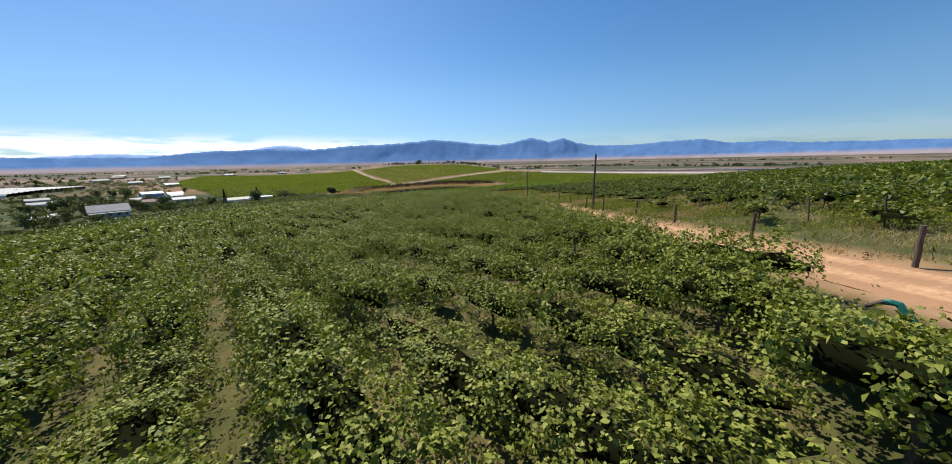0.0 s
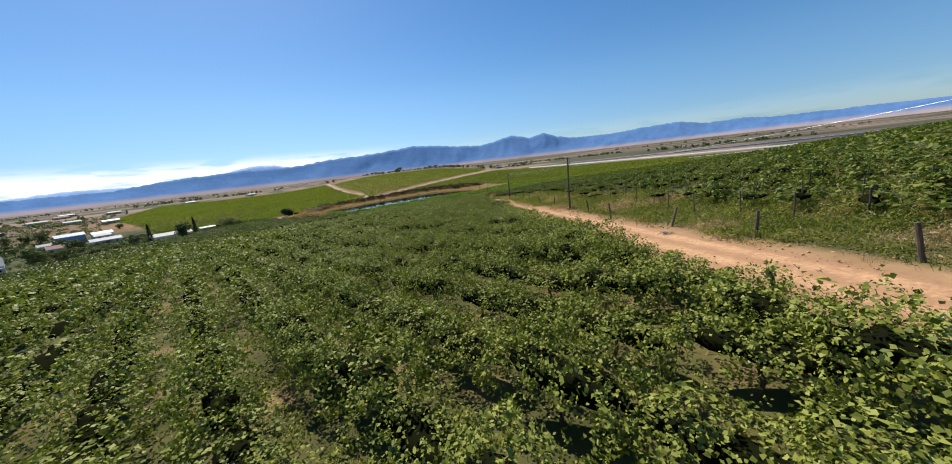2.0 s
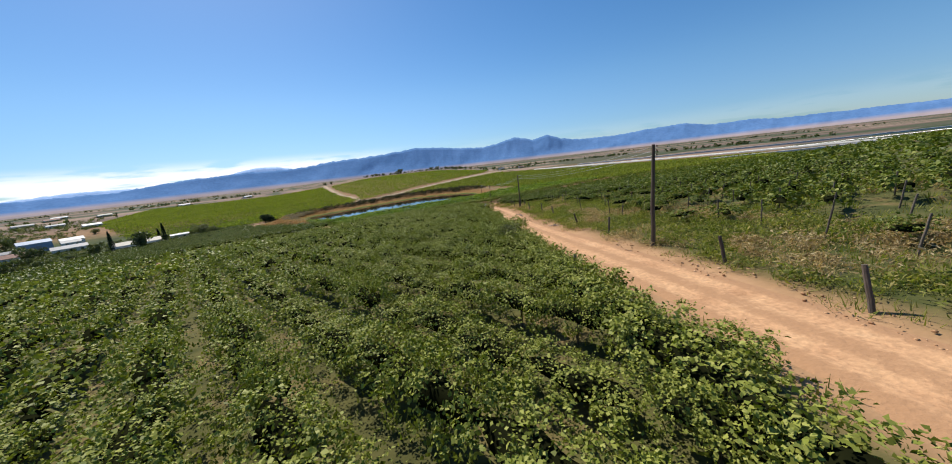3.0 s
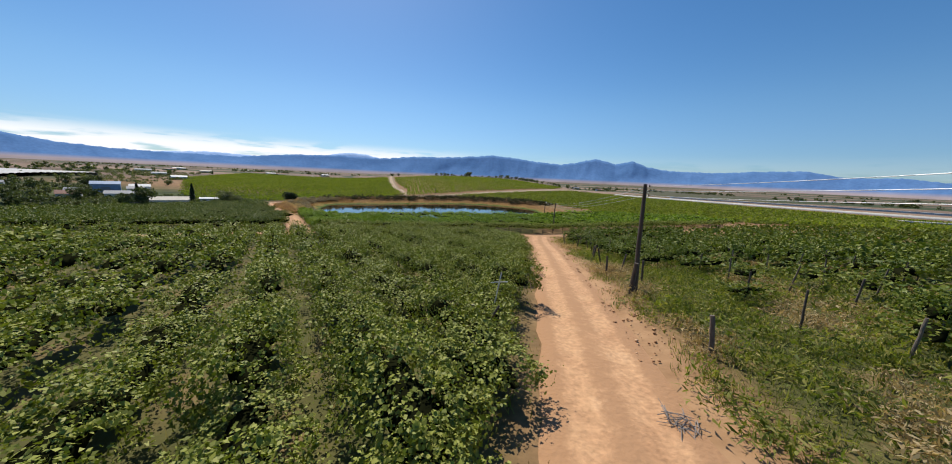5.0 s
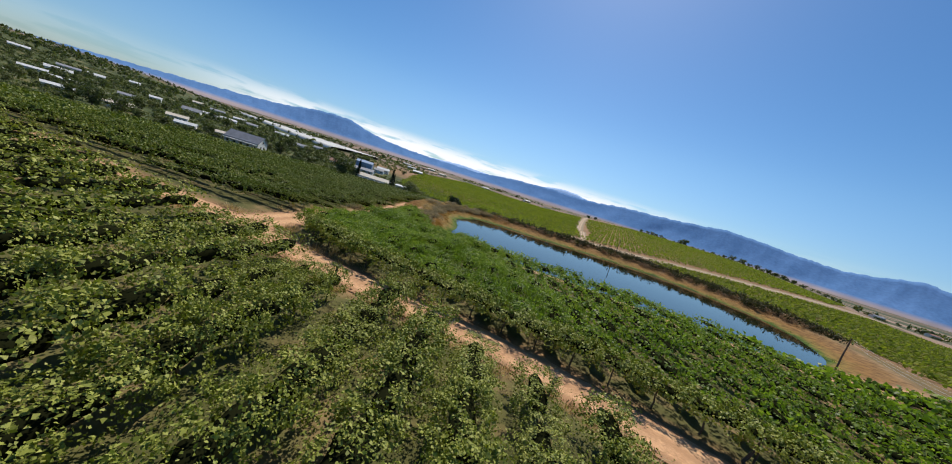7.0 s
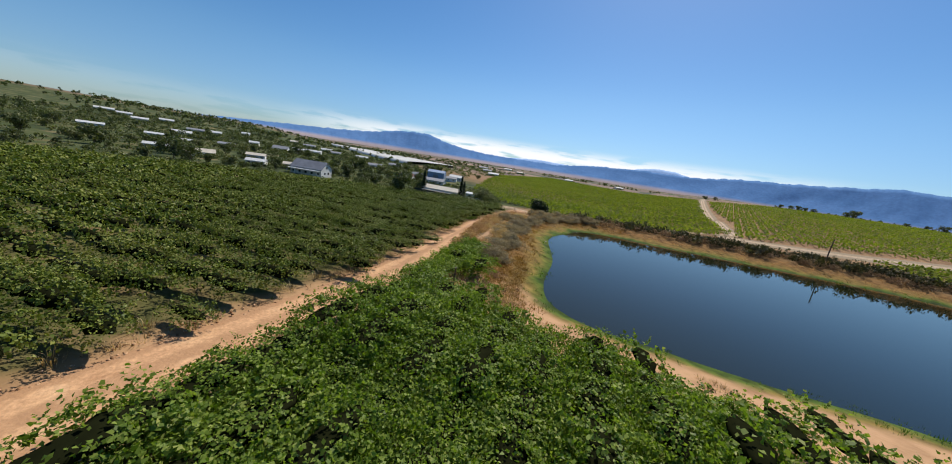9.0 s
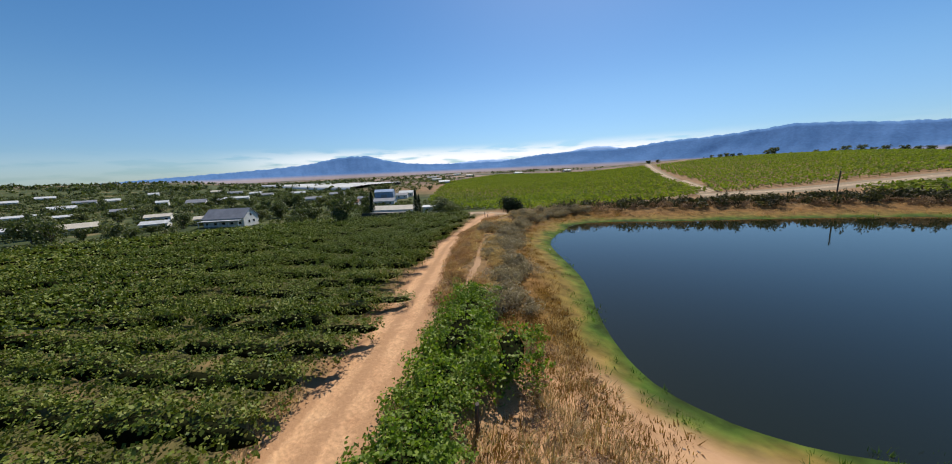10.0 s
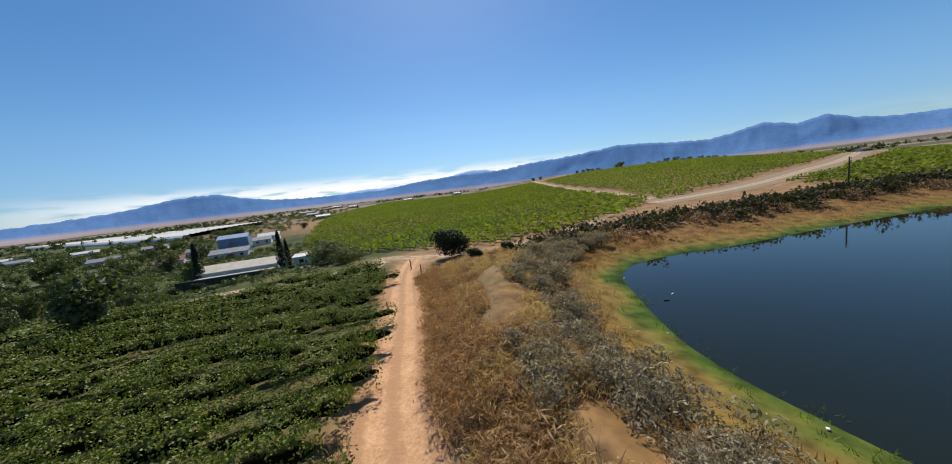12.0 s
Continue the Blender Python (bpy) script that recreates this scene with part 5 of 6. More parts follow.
def build_shrubs():
    rng = np.random.default_rng(31)
    grey = [shrub_model(100 + k, 1300, 0.12, 1.05, 1.15, BUSH_GREY, "low grey-green shrub on the dam wall", "shrubs on the dam wall", 0.42) for k in range(4)]
    brown = [shrub_model(110 + k, 1000, 0.1, 0.95, 1.0, BUSH_BROWN, "dry brown shrub on the dam wall", "shrubs on the dam wall", 0.33) for k in range(3)]
    region = [(-103, 147), (-101.5, 138), (-91, 121), (-88, 110), (-60, 92), (-56, 100), (-70, 124), (-78, 146), (-90, 158)]
    water_side = spots(rng, 3200, region, lambda x, y: (shore_gap(x, y) > 5.2 + 0.7 * np.sin(0.8 * y)) & (shore_gap(x, y) < 9.6) & (path_gap(x, y) > 0.8))
    lane_side = spots(rng, 2400, region, lambda x, y: (shore_gap(x, y) > 9.9) & (shore_gap(x, y) < np.where(y > 118, 24, 14)) & (road_gap(x, y) > 2.2) & (path_gap(x, y) > 1.0))
    olive = [shrub_model(105 + k, 1300, 0.11, 1.0, 1.3, TREE_OLIVE, "dark olive-green shrub on the dam wall", "shrubs on the dam wall", 0.45) for k in range(2)]
    places = thin(water_side, 0.95)[:270]
    put_copies(grey, places[:210], rng, 0.5, 1.4)
    put_copies(olive, places[210:], rng, 0.6, 1.5)
    put_copies(brown, thin(lane_side, 1.5)[:110], rng, 0.4, 1.1)
    fill = [shrub_block(410 + k, 130, 0.15, 0.75, 0.7, 8, 0.42) for k in range(6)]
    sow("dam_scrub", fill, thin(water_side, 0.5)[:1100], BUSH_GREY, "grey-green scrub filling the dam crest", rng, 0.6, 1.5, "shrubs")
    # the dark scrub along the far bank
    far = spots(rng, 12000, [(-92, 150), (-80, 138), (-30, 176), (12, 178), (40, 190), (36, 204), (-10, 212), (-46, 204), (-84, 172)], lambda x, y: (shore_gap(x, y) > 7.4 + 0.8 * np.sin(x * 0.6)) & (shore_gap(x, y) < np.where(x < -60, 19, 15.5)))
    far = far[~inside(far[:, 0], far[:, 1], FIELD_POND)]
    blocks = [shrub_block(130 + k, 110, 0.22, 1.15, 1.35) for k in range(5)]
    far = thin(far, 0.72)
    pick = rng.uniform(size=len(far)) + 0.5 * (shore_gap(far[:, 0], far[:, 1]) < 10.5)
    sow("bank_scrub", blocks, far[pick < 0.75], SCRUB, "dark scrub along the far dam bank", rng, 1.0, 2.0, "shrubs")
    sow("bank_scrub", blocks, far[pick >= 0.75], BUSH_BROWN, "dry brown scrub along the far dam bank", rng, 0.5, 1.2, "shrubs")
    # the crowded end of the vines by the shore
    tip = spots(rng, 4200, [(-61, 99), (-54, 90), (-46, 80), (-33.5, 67), (-29, 70), (-32, 80), (-30, 98), (-46, 92), (-50, 97), (-56, 100)], lambda x, y: (road_gap(x, y) > 2.7) & inside(x, y, FIELD_POND))
    sow("vineyard", [shrub_block(430 + k, 420, 0.115, 0.95, 1.75, 9) for k in range(6)], thin(tip, 0.66), LUSH, "dense lush green vines crowding by the shore", rng, 0.75, 1.1, "grapevines")
    bank = spots(rng, 7400, [(-60, 104), (-56, 95), (-51, 86.5), (-46.5, 87), (-37, 93), (-22, 104), (-26, 110), (-44, 100), (-56, 108)], lambda x, y: (shore_gap(x, y) > 3.0 + 0.9 * np.sin(0.5 * x)) & (shore_gap(x, y) < 12) & ~inside(x, y, FIELD_POND) & (road_gap(x, y) > 3))
    bank = bank[bank[:, 0] - rng.exponential(0.7, len(bank)) < -46.5]
    brushy = patchy(0.35, 0.38, 14.0)(bank[:, 0], bank[:, 1])
    fluffy = patchy(0.3, -0.1, 15.0)(bank[:, 0], bank[:, 1]) & (shore_gap(bank[:, 0], bank[:, 1]) > 5.0) & (bank[:, 1] < 94.5)
    sow("shore_brush", [shrub_block(440 + k, 80, 0.13, 0.6, 0.6, 7, 0.2) for k in range(6)], bank[brushy], BUSH_BROWN, "dry brown brush between the vines and the shore", rng, 0.5, 1.3, "brush")
    sow("shore_straw", [tuft(80 + k, 20, 0.6, 0.4, 0.016, k < 2) for k in range(5)], bank[~brushy & fluffy], STRAW, "tall bleached grass between the vines and the shore", rng, 0.5, 1.3)
    sow("shore_grass", [tuft(90 + k, 24, 0.2, 0.45, 0.02) for k in range(4)], bank[~brushy & ~fluffy], OCHRE, "short rusty grass between the vines and the shore", rng, 0.6, 1.4)
    # weeds at the vineyard corner by the water
    corner = spots(rng, 900, [(-54, 92), (-34, 94), (-34, 101), (-47, 97), (-54, 101)], lambda x, y: shore_gap(x, y) > 1.6)
    put_copies([shrub_model(150 + k, 200, 0.07, 0.45, 0.5, BUSH_BROWN, "dry brown weed clump on the sandy shore", "weeds on the shore") for k in range(3)], thin(corner, 1.3)[:14], rng, 0.4, 0.9)
    beach = spots(rng, 1100, [(-54, 91), (-44, 89), (-37, 94), (-30, 99), (-34, 102), (-47, 97), (-54, 101)], lambda x, y: (shore_gap(x, y) > 2.5) & (np.sin(0.9 * x + y) > -0.2))
    sow("shore_straw", [tuft(60 + k, 14, 0.34, 0.3, 0.014) for k in range(4)], beach[patchy(0.22, 0.02, 6.0)(beach[:, 0], beach[:, 1])], STRAW, "bleached dry grass on the sandy shore", rng, 0.5, 1.4)


def thin(xy, gap):
    """Drops places that lie closer than gap to one kept before."""
    kept = []
    for p in xy:
        if all((p[0] - q[0]) ** 2 + (p[1] - q[1]) ** 2 > gap * gap for q in kept):
            kept.append(p)
    return np.array(kept)


build_cushions()
SCRUB = leaf_material("dark_scrub_leaf", [(0.3, (0.035, 0.034, 0.018)), (0.55, (0.07, 0.062, 0.034)), (0.8, (0.125, 0.105, 0.065))], scale=0.4, glow=0.2, rough=0.7)
build_shrubs()


def clod_block(seed):
    """A lump of dried earth with broken corners."""
    rng = np.random.default_rng(seed)
    c = np.array([(x, y, z) for x in (-0.5, 0.5) for y in (-0.5, 0.5) for z in (-0.3, 0.4)]) * rng.uniform(0.55, 1.15, (8, 3))
    F = np.array([(0, 1, 3, 2), (4, 6, 7, 5), (0, 4, 5, 1), (2, 3, 7, 6), (0, 2, 6, 4), (1, 5, 7, 3)])
    return c, F, np.zeros(6, int)


def build_clods():
    rng = np.random.default_rng(43)
    blocks = [clod_block(k) for k in range(6)]

    def strip(line, lo, hi, gap, side, name, label, keep=None):
        pts, way = along(line, gap)
        out = np.stack([way[:, 1], -way[:, 0]], -1) * side
        xy = pts + out * (lo + (hi - lo) * rng.uniform(0, 1, len(pts)) ** 1.5)[:, None] + way * rng.uniform(-gap, gap, len(pts))[:, None]
        xy = xy[patchy(0.3, -0.1, lo)(xy[:, 0], xy[:, 1])]
        size = 0.03 + 0.11 * rng.uniform(0, 1, len(xy)) ** 3
        rows = np.column_stack([xy, land(xy[:, 0], xy[:, 1]) + 0.01, rng.uniform(0, 6.28, len(xy)), size, size * rng.uniform(0.6, 1.1, len(xy))])
        tagged(new(name, scatter_mesh(name, blocks, rows, [CLOD], rng)), label, "earth clods", kind="stuff")

    strip(ROAD_MAIN, 1.35, 3.3, 0.06, 1, "road_rubble", "orange earth clods along the road's edge")
    strip(ROAD_DAM, 1.5, 2.9, 0.07, -1, "road_rubble", "pale earth clods along the dam lane")
    strip(ROAD_CROSS, 1.3, 2.2, 0.15, 1, "road_rubble", "orange earth clods beside the vineyard lane")


CLOD = material("earth_clod", [(0.3, (0.32, 0.175, 0.09)), (0.55, (0.45, 0.265, 0.145)), (0.8, (0.55, 0.36, 0.22))], scale=3, rough=1.0, fine=0.25, random="island", gloss=0.1)
build_clods()


def stone_model(seed):
    rng = np.random.default_rng(seed)
    bm = bmesh.new()
    bmesh.ops.create_icosphere(bm, subdivisions=2, radius=0.5)
    off = rng.uniform(0, 50)
    for v in bm.verts:
        v.co *= 1 + 0.5 * noise.noise((v.co.x * 2 + off, v.co.y * 2, v.co.z * 2))
        v.co.z *= 0.6
    me = bpy.data.meshes.new("stone")
    bm.to_mesh(me)
    bm.free()
    me.materials.append(STONE)
    return tagged(new("stone", me), "rough pale brown stone on bare soil", "stone", "loose stones")


def build_stones():
    rng = np.random.default_rng(41)
    models = [stone_model(k) for k in range(5)]
    a = spots(rng, 400, [(5.6, 6), (7.6, 6), (7.9, 26), (6.3, 26)])[:22]
    b = spots(rng, 900, [(-86, 108), (-84, 112), (-98, 130), (-100, 126)], lambda x, y: (road_gap(x, y) > 1.75) & (road_gap(x, y) < 2.7))[:34]
    c = spots(rng, 400, [(-50, 92), (-46, 91), (-37, 96), (-39, 99), (-48, 97)])[:26]
    put_copies(models, np.concatenate([a, b, c]), rng, 0.07, 0.17)


build_stones()


# ---- posts ----
def post_model(height, radius, label, group, mat=None):
    bm = bmesh.new()
    n = 6
    tube(bm, [(0.007 * math.sin(2 * k), 0.007 * math.cos(3 * k), -0.2 + (height + 0.2) * k / n) for k in range(n + 1)], [radius * (1.05 - 0.12 * k / n) for k in range(n + 1)], 9)
    me = bpy.data.meshes.new("post")
    bm.to_mesh(me)
    bm.free()
    me.materials.append(mat or POST)
    return tagged(new("post", me), label, "post", group)


def set_posts(model, places, rng, lean=4):
    for k, (x, y) in enumerate(places):
        m = pose(x, y, land_at(x, y), rng.normal(0, lean), rng.normal(0, lean), rng.uniform(0, 360))
        ob = model if k == 0 else copy_thing(model, m)
        ob.matrix_world = m


def build_posts():
    rng = np.random.default_rng(51)
    thick = post_model(1.45, 0.08, "thick weathered fence post in the verge grass", "fence posts along the road")
    inner = post_model(1.5, 0.07, "dark weathered post at a young row's end", "young row end posts")
    set_posts(inner, [(9.6 + 0.5 * math.sin(2.1 * y), y) for y in (39.5, 43.2, 47.0, 50.4, 54.1, 57.7, 61.2, 64.6, 68.4, 71.8)] + [(14, 77.4), (18, 79.6), (22.5, 82), (27, 84.6)], rng, 7)
    ys = [-88, -81.5, -74.5, -68.3, -61, -55, -49, -43.6, -36, -30, -24.2, -16.5, -10.6, 0.5, 6.2, 15.9, 22.3, 28.0, 41.7, 49.8, 58.6, 66]
    set_posts(thick, [(8.6 + 0.4 * math.sin(1.7 * k) + (0.9 if y < -20 else 0.0), y) for k, y in enumerate(ys)], rng, 6)
    stump = post_model(1.9, 0.13, "stout old timber post leaning against the pole's foot", "stout posts", POLE)
    set_posts(stump, [(8.15, 35.7)], rng, 3)
    slim = post_model(1.75, 0.045, "slim wooden trellis post among young vines", "trellis posts")
    xy, _ = rows_in(FIELD_NURSERY, -53, 2.8, 5.5, rng, 0.1)
    near = line_gap(xy[:, 0], xy[:, 1], STRETCH)
    xy = xy[np.argsort(near)][:170]
    set_posts(slim, xy, rng, 4)
    end = post_model(1.55, 0.075, "dark trellis end post at a row's end", "row end posts")
    set_posts(end, [(3.1, -68), (2.6, -50), (2.4, -38), (2.2, -22), (1.6, -10), (-0.2, 12), (0.4, 27.2), (1.0, 40), (1.2, 55), (-8, 70), (-20, 65), (-50.3, 90.6), (-54.5, 80), (-60, 86.6), (-26, 98.5), (-1, 77.5), (12, 83)], rng, 7)
    for x, y, tilt in ((0.3, 27.0, 30), (-45.4, 79.8, 48)):
        bm = bmesh.new()
        tube(bm, [(0, 0, -0.1), (0, 0, 0.9), (0, 0, 1.8)], [0.05, 0.047, 0.04], 7)
        me = bpy.data.meshes.new("brace")
        bm.to_mesh(me)
        bm.free()
        me.materials.append(POST)
        ob = tagged(new("brace_post", me), "slanting timber brace at a row's end", "post", "row braces")
        ob.matrix_world = pose(x, y, land_at(x, y), 0, tilt, 20)
    # a pale stake with a cross-piece standing over the vines
    bm = bmesh.new()
    tube(bm, [(0, 0, -0.2), (0, 0, 1.2), (0, 0, 2.5)], [0.028, 0.026, 0.022], 7)
    me = bpy.data.meshes.new("stake")
    bm.to_mesh(me)
    bm.free()
    me.materials.append(ROOF_PALE)
    ob = tagged(new("stake", me), "pale grey stake with a cross-piece among the vines", "stake")
    ob.matrix_world = pose(0.7, 28.5, land_at(0.7, 28.5), 4, 8, 30)
    bm = bmesh.new()
    tube(bm, [(-0.35, 0, 2.05), (0, 0, 2.1), (0.35, 0, 2.12)], [0.02, 0.02, 0.02], 6)
    part("crosspiece", bm, ROOF_PALE, ob)


build_posts()


def build_clutter():
    rng = np.random.default_rng(61)
    # pruned branches and brush left on the road's edge
    for x, y, w in ((5.7, 24.2, 1.0), (6.6, 9.0, 1.3), (5.7, 22.4, 0.6), (3.2, -8, 0.8), (7.4, -26, 1.0)):
        bm = bmesh.new()
        for k in range(26):
            a, r = rng.uniform(0, 6.28), rng.uniform(0, 0.4) * w
            p = Vector((r * math.cos(a), r * math.sin(a), rng.uniform(0.02, 0.12)))
            b = rng.uniform(0, 6.28)
            d = Vector((math.cos(b), math.sin(b), rng.uniform(-0.02, 0.35))) * rng.uniform(0.3, 0.7) * w
            tube(bm, [p - d * 0.5 + Vector((0, 0, 0.03)), p + Vector((0, 0, 0.05)), p + d * 0.5], [0.012, 0.011, 0.005], 5)
        me = bpy.data.meshes.new("brush_pile")
        bm.to_mesh(me)
        bm.free()
        me.materials.append(TWIG)
        ob = tagged(new("brush_pile", me), "pile of dry grey pruned vine branches on the dirt", "brush pile", "brush piles")
        ob.location = (x, y, land_at(x, y))
    # the bent end post with its teal wrap
    foot = Vector((2.34, -79.7, land_at(2.34, -79.7)))
    bend = [(0, 0, -0.3), (0.0, 0.2, 0.3), (-0.02, 0.44, 0.66), (-0.05, 0.6, 0.82), (-0.16, 0.75, 0.82), (-0.3, 0.85, 0.7), (-0.55, 1.1, 0.52)]
    bm = bmesh.new()
    tube(bm, bend, [0.07, 0.065, 0.06, 0.055, 0.05, 0.045, 0.03], 8)
    me = bpy.data.meshes.new("bent_post")
    bm.to_mesh(me)
    bm.free()
    me.materials.append(POST)
    tagged(new("bent_post", me), "bent dark timber post at a row's end", "post").location = foot
    bm = bmesh.new()
    tube(bm, [(-0.01, 0.36, 0.55), (-0.02, 0.46, 0.68), (-0.05, 0.6, 0.83), (-0.12, 0.70, 0.835), (-0.17, 0.76, 0.81)], [0.064, 0.07, 0.066, 0.062, 0.054], 9)
    tube(bm, [(-0.02, 0.5, 0.7), (-0.05, 0.54, 0.58), (-0.01, 0.55, 0.46)], [0.05, 0.03, 0.006], 6)
    for v in bm.verts:
        v.co += Vector(noise.noise_vector(v.co * 9)) * 0.018
    me = bpy.data.meshes.new("plastic_wrap")
    bm.to_mesh(me)
    bm.free()
    me.materials.append(TEAL)
    tagged(new("plastic_wrap", me), "torn teal plastic wrapped round the bent post", "plastic wrap").location = foot
    # scraps at the water's edge
    for k, (x, y) in enumerate(((-75.4, 135.2), (-71.8, 131.5), (-67.8, 118.4), (-72.3, 124.6), (-64.2, 114.6))):
        bm = bmesh.new()
        box(bm, -0.09, -0.05, 0, 0.09, 0.05, 0.05, 0.012)
        for v in bm.verts:
            v.co += Vector((0, 0, 0.05 * math.sin(9 * v.co.x + k)))
        me = bpy.data.meshes.new("scrap")
        bm.to_mesh(me)
        bm.free()
        me.materials.append(DEBRIS)
        ob = tagged(new("plastic_scrap", me), "white plastic scrap at the water's edge", "litter", "scraps by the water")
        ob.matrix_world = pose(x, y, max(land_at(x, y), WATER_Z) - 0.02, 0, 0, 40 * k)


def build_litter():
    # a plank lying on the lane's edge
    bm = bmesh.new()
    box(bm, -0.55, -0.09, 0.0, 0.55, 0.09, 0.035, 0.006)
    me = bpy.data.meshes.new("plank")
    bm.to_mesh(me)
    bm.free()
    me.materials.append(ROOF_TAN)
    tagged(new("plank", me), "short pale timber plank lying on the dirt lane", "plank").matrix_world = pose(*PLANK, land_at(*PLANK) + 0.04, 2, 0, 74)
    # a pale board afloat by the green rim
    bm = bmesh.new()
    box(bm, -0.3, -0.11, -0.03, 0.3, 0.11, 0.04, 0.012)
    me = bpy.data.meshes.new("board")
    bm.to_mesh(me)
    bm.free()
    me.materials.append(DEBRIS)
    tagged(new("floating_board", me), "white plastic board floating in the shallows", "litter").matrix_world = pose(*BOARD, WATER_Z + 0.01, 0, 2, 38)
    # a dark bottle afloat
    bm = bmesh.new()
    tube(bm, [(-0.2, 0, 0), (-0.17, 0, 0), (0.06, 0, 0), (0.13, 0, 0), (0.22, 0, 0)], [0.03, 0.055, 0.055, 0.022, 0.018], 10)
    me = bpy.data.meshes.new("bottle")
    bm.to_mesh(me)
    bm.free()
    me.materials.append(GLASS_DARK)
    ob = tagged(new("bottle", me), "dark plastic bottle floating on the dam", "bottle")
    ob.matrix_world = pose(*BOTTLE, WATER_Z + 0.02, 0, -4, 20)
    bm = bmesh.new()
    tube(bm, [(0.22, 0, 0), (0.235, 0, 0), (0.25, 0, 0)], [0.02, 0.021, 0.02], 8)
    part("cap", bm, DEBRIS, ob, "white screw cap")


PLANK, BOARD, BOTTLE = (-69.3, 102.8), (-58.1, 109.1), (-72.2, 130.1)
build_litter()
TWIG = material("dry_twigs", [(0.3, (0.16, 0.13, 0.11)), (0.7, (0.32, 0.28, 0.25))], scale=4, rough=0.9)
build_clutter()


def build_gate():
    root = tagged(new("farm_gate"), "open grey tubular steel farm gate by the lane", "gate")
    root.matrix_world = pose(-101.6, 138.8, land_at(-101.6, 138.8), 0, 0, 62)
    for x in (0.0, 2.6):
        bm = bmesh.new()
        tube(bm, [(x, 0, -0.1), (x, 0, 0.7), (x, 0, 1.25)], [0.035, 0.035, 0.035], 7)
        part("upright", bm, POST, root)
    for k in range(5):
        bm = bmesh.new()
        tube(bm, [(0, 0, 0.2 + 0.24 * k), (1.3, 0, 0.2 + 0.24 * k), (2.6, 0, 0.2 + 0.24 * k)], [0.022, 0.022, 0.022], 6)
        part("rail", bm, POST, root)
    bm = bmesh.new()
    tube(bm, [(0, 0.02, 0.2), (1.3, 0.02, 0.68), (2.6, 0.02, 1.16)], [0.018, 0.018, 0.018], 6)
    part("brace", bm, POST, root)
    rng = np.random.default_rng(66)
    set_posts(post_model(1.6, 0.09, "thick timber gate post beside the lane", "gate posts"), [(-101.7, 138.5), (-106.8, 142.2), (-107.8, 137.6)], rng, 2)


build_gate()


# ---- trees ----
def tree_model(seed, height, crown, leaves, size, mat, label, group, trunk=0.3, kind="tree"):
    """A tapering trunk with limbs under a crown of many small clumps."""
    rng = np.random.default_rng(seed)
    bm = bmesh.new()
    fork = height * trunk
    tube(bm, [(0, 0, -0.3), (0.05, 0.02, fork * 0.5), (-0.03, 0.05, fork), (0.02, 0, height * 0.7)], [0.035 * height, 0.028 * height, 0.022 * height, 0.008 * height], 8)
    tips = []
    for k in range(7):
        a = 6.28 * k / 7 + rng.uniform(-0.3, 0.3)
        r, h = crown * rng.uniform(0.45, 0.75), rng.uniform(0.5, 0.85) * height
        tips.append((r * math.cos(a), r * math.sin(a), h))
        tube(bm, [(0, 0, fork * rng.uniform(0.8, 1.2)), (0.45 * r * math.cos(a), 0.45 * r * math.sin(a), (fork + h) / 2), tips[-1]], [0.014 * height, 0.01 * height, 0.004 * height], 6)
    me = bpy.data.meshes.new(kind)
    bm.to_mesh(me)
    bm.free()
    me.materials.append(BARK)
    ob = tagged(new(kind, me), label, "tree", group)
    lobes = 18
    c = np.concatenate([np.array(tips), np.column_stack([rng.normal(0, crown * 0.42, (lobes - 7, 2)), rng.uniform(fork * 1.05, height * 0.86, lobes - 7)])])
    rad = crown * rng.uniform(0.3, 0.5, lobes)
    k = rng.integers(0, lobes, leaves)
    d = unit(rng.normal(size=(leaves, 3)) + [0, 0, 0.2])
    pos = c[k] + d * (rad[k] * rng.uniform(0.6, 1.1, leaves))[:, None]
    V, F = leaf_points(rng, pos, unit(d + rng.normal(0, 0.5, (leaves, 3))), size * rng.uniform(0.6, 1.4, leaves), lobed=False)
    crown_ob = tagged(new("crown", np_mesh("crown", V, F, mats=[mat])), kind="stuff")
    crown_ob.parent = ob
    return ob


def cypress_model(height, radius, label):
    rng = np.random.default_rng(77)
    bm = bmesh.new()
    tube(bm, [(0, 0, -0.2), (0, 0, height * 0.4), (0, 0, height * 0.9)], [0.16, 0.1, 0.03], 7)
    me = bpy.data.meshes.new("cypress")
    bm.to_mesh(me)
    bm.free()
    me.materials.append(BARK)
    ob = tagged(new("cypress", me), label, "tree", "cypresses by the barn")
    n = 2200
    u = rng.uniform(0, 1, n)
    a = rng.uniform(0, 6.28, n)
    wide = radius * np.minimum(1, 4 * u + 0.25) * (1 - u) ** 0.6 * 1.25 * rng.uniform(0.75, 1.1, n) * (1 + 0.2 * np.sin(3 * a + 14 * u))
    pos = np.stack([wide * np.cos(a), wide * np.sin(a), 0.25 + u * (height - 0.25)], -1)
    out = unit(np.stack([np.cos(a), np.sin(a), 0.9 + 0 * a], -1) + rng.normal(0, 0.4, (n, 3)))
    V, F = leaf_points(rng, pos, out, 0.32 * rng.uniform(0.6, 1.3, n), lobed=False)
    crown = tagged(new("crown", np_mesh("crown", V, F, mats=[CYPRESS])), kind="stuff")
    crown.parent = ob
    return ob


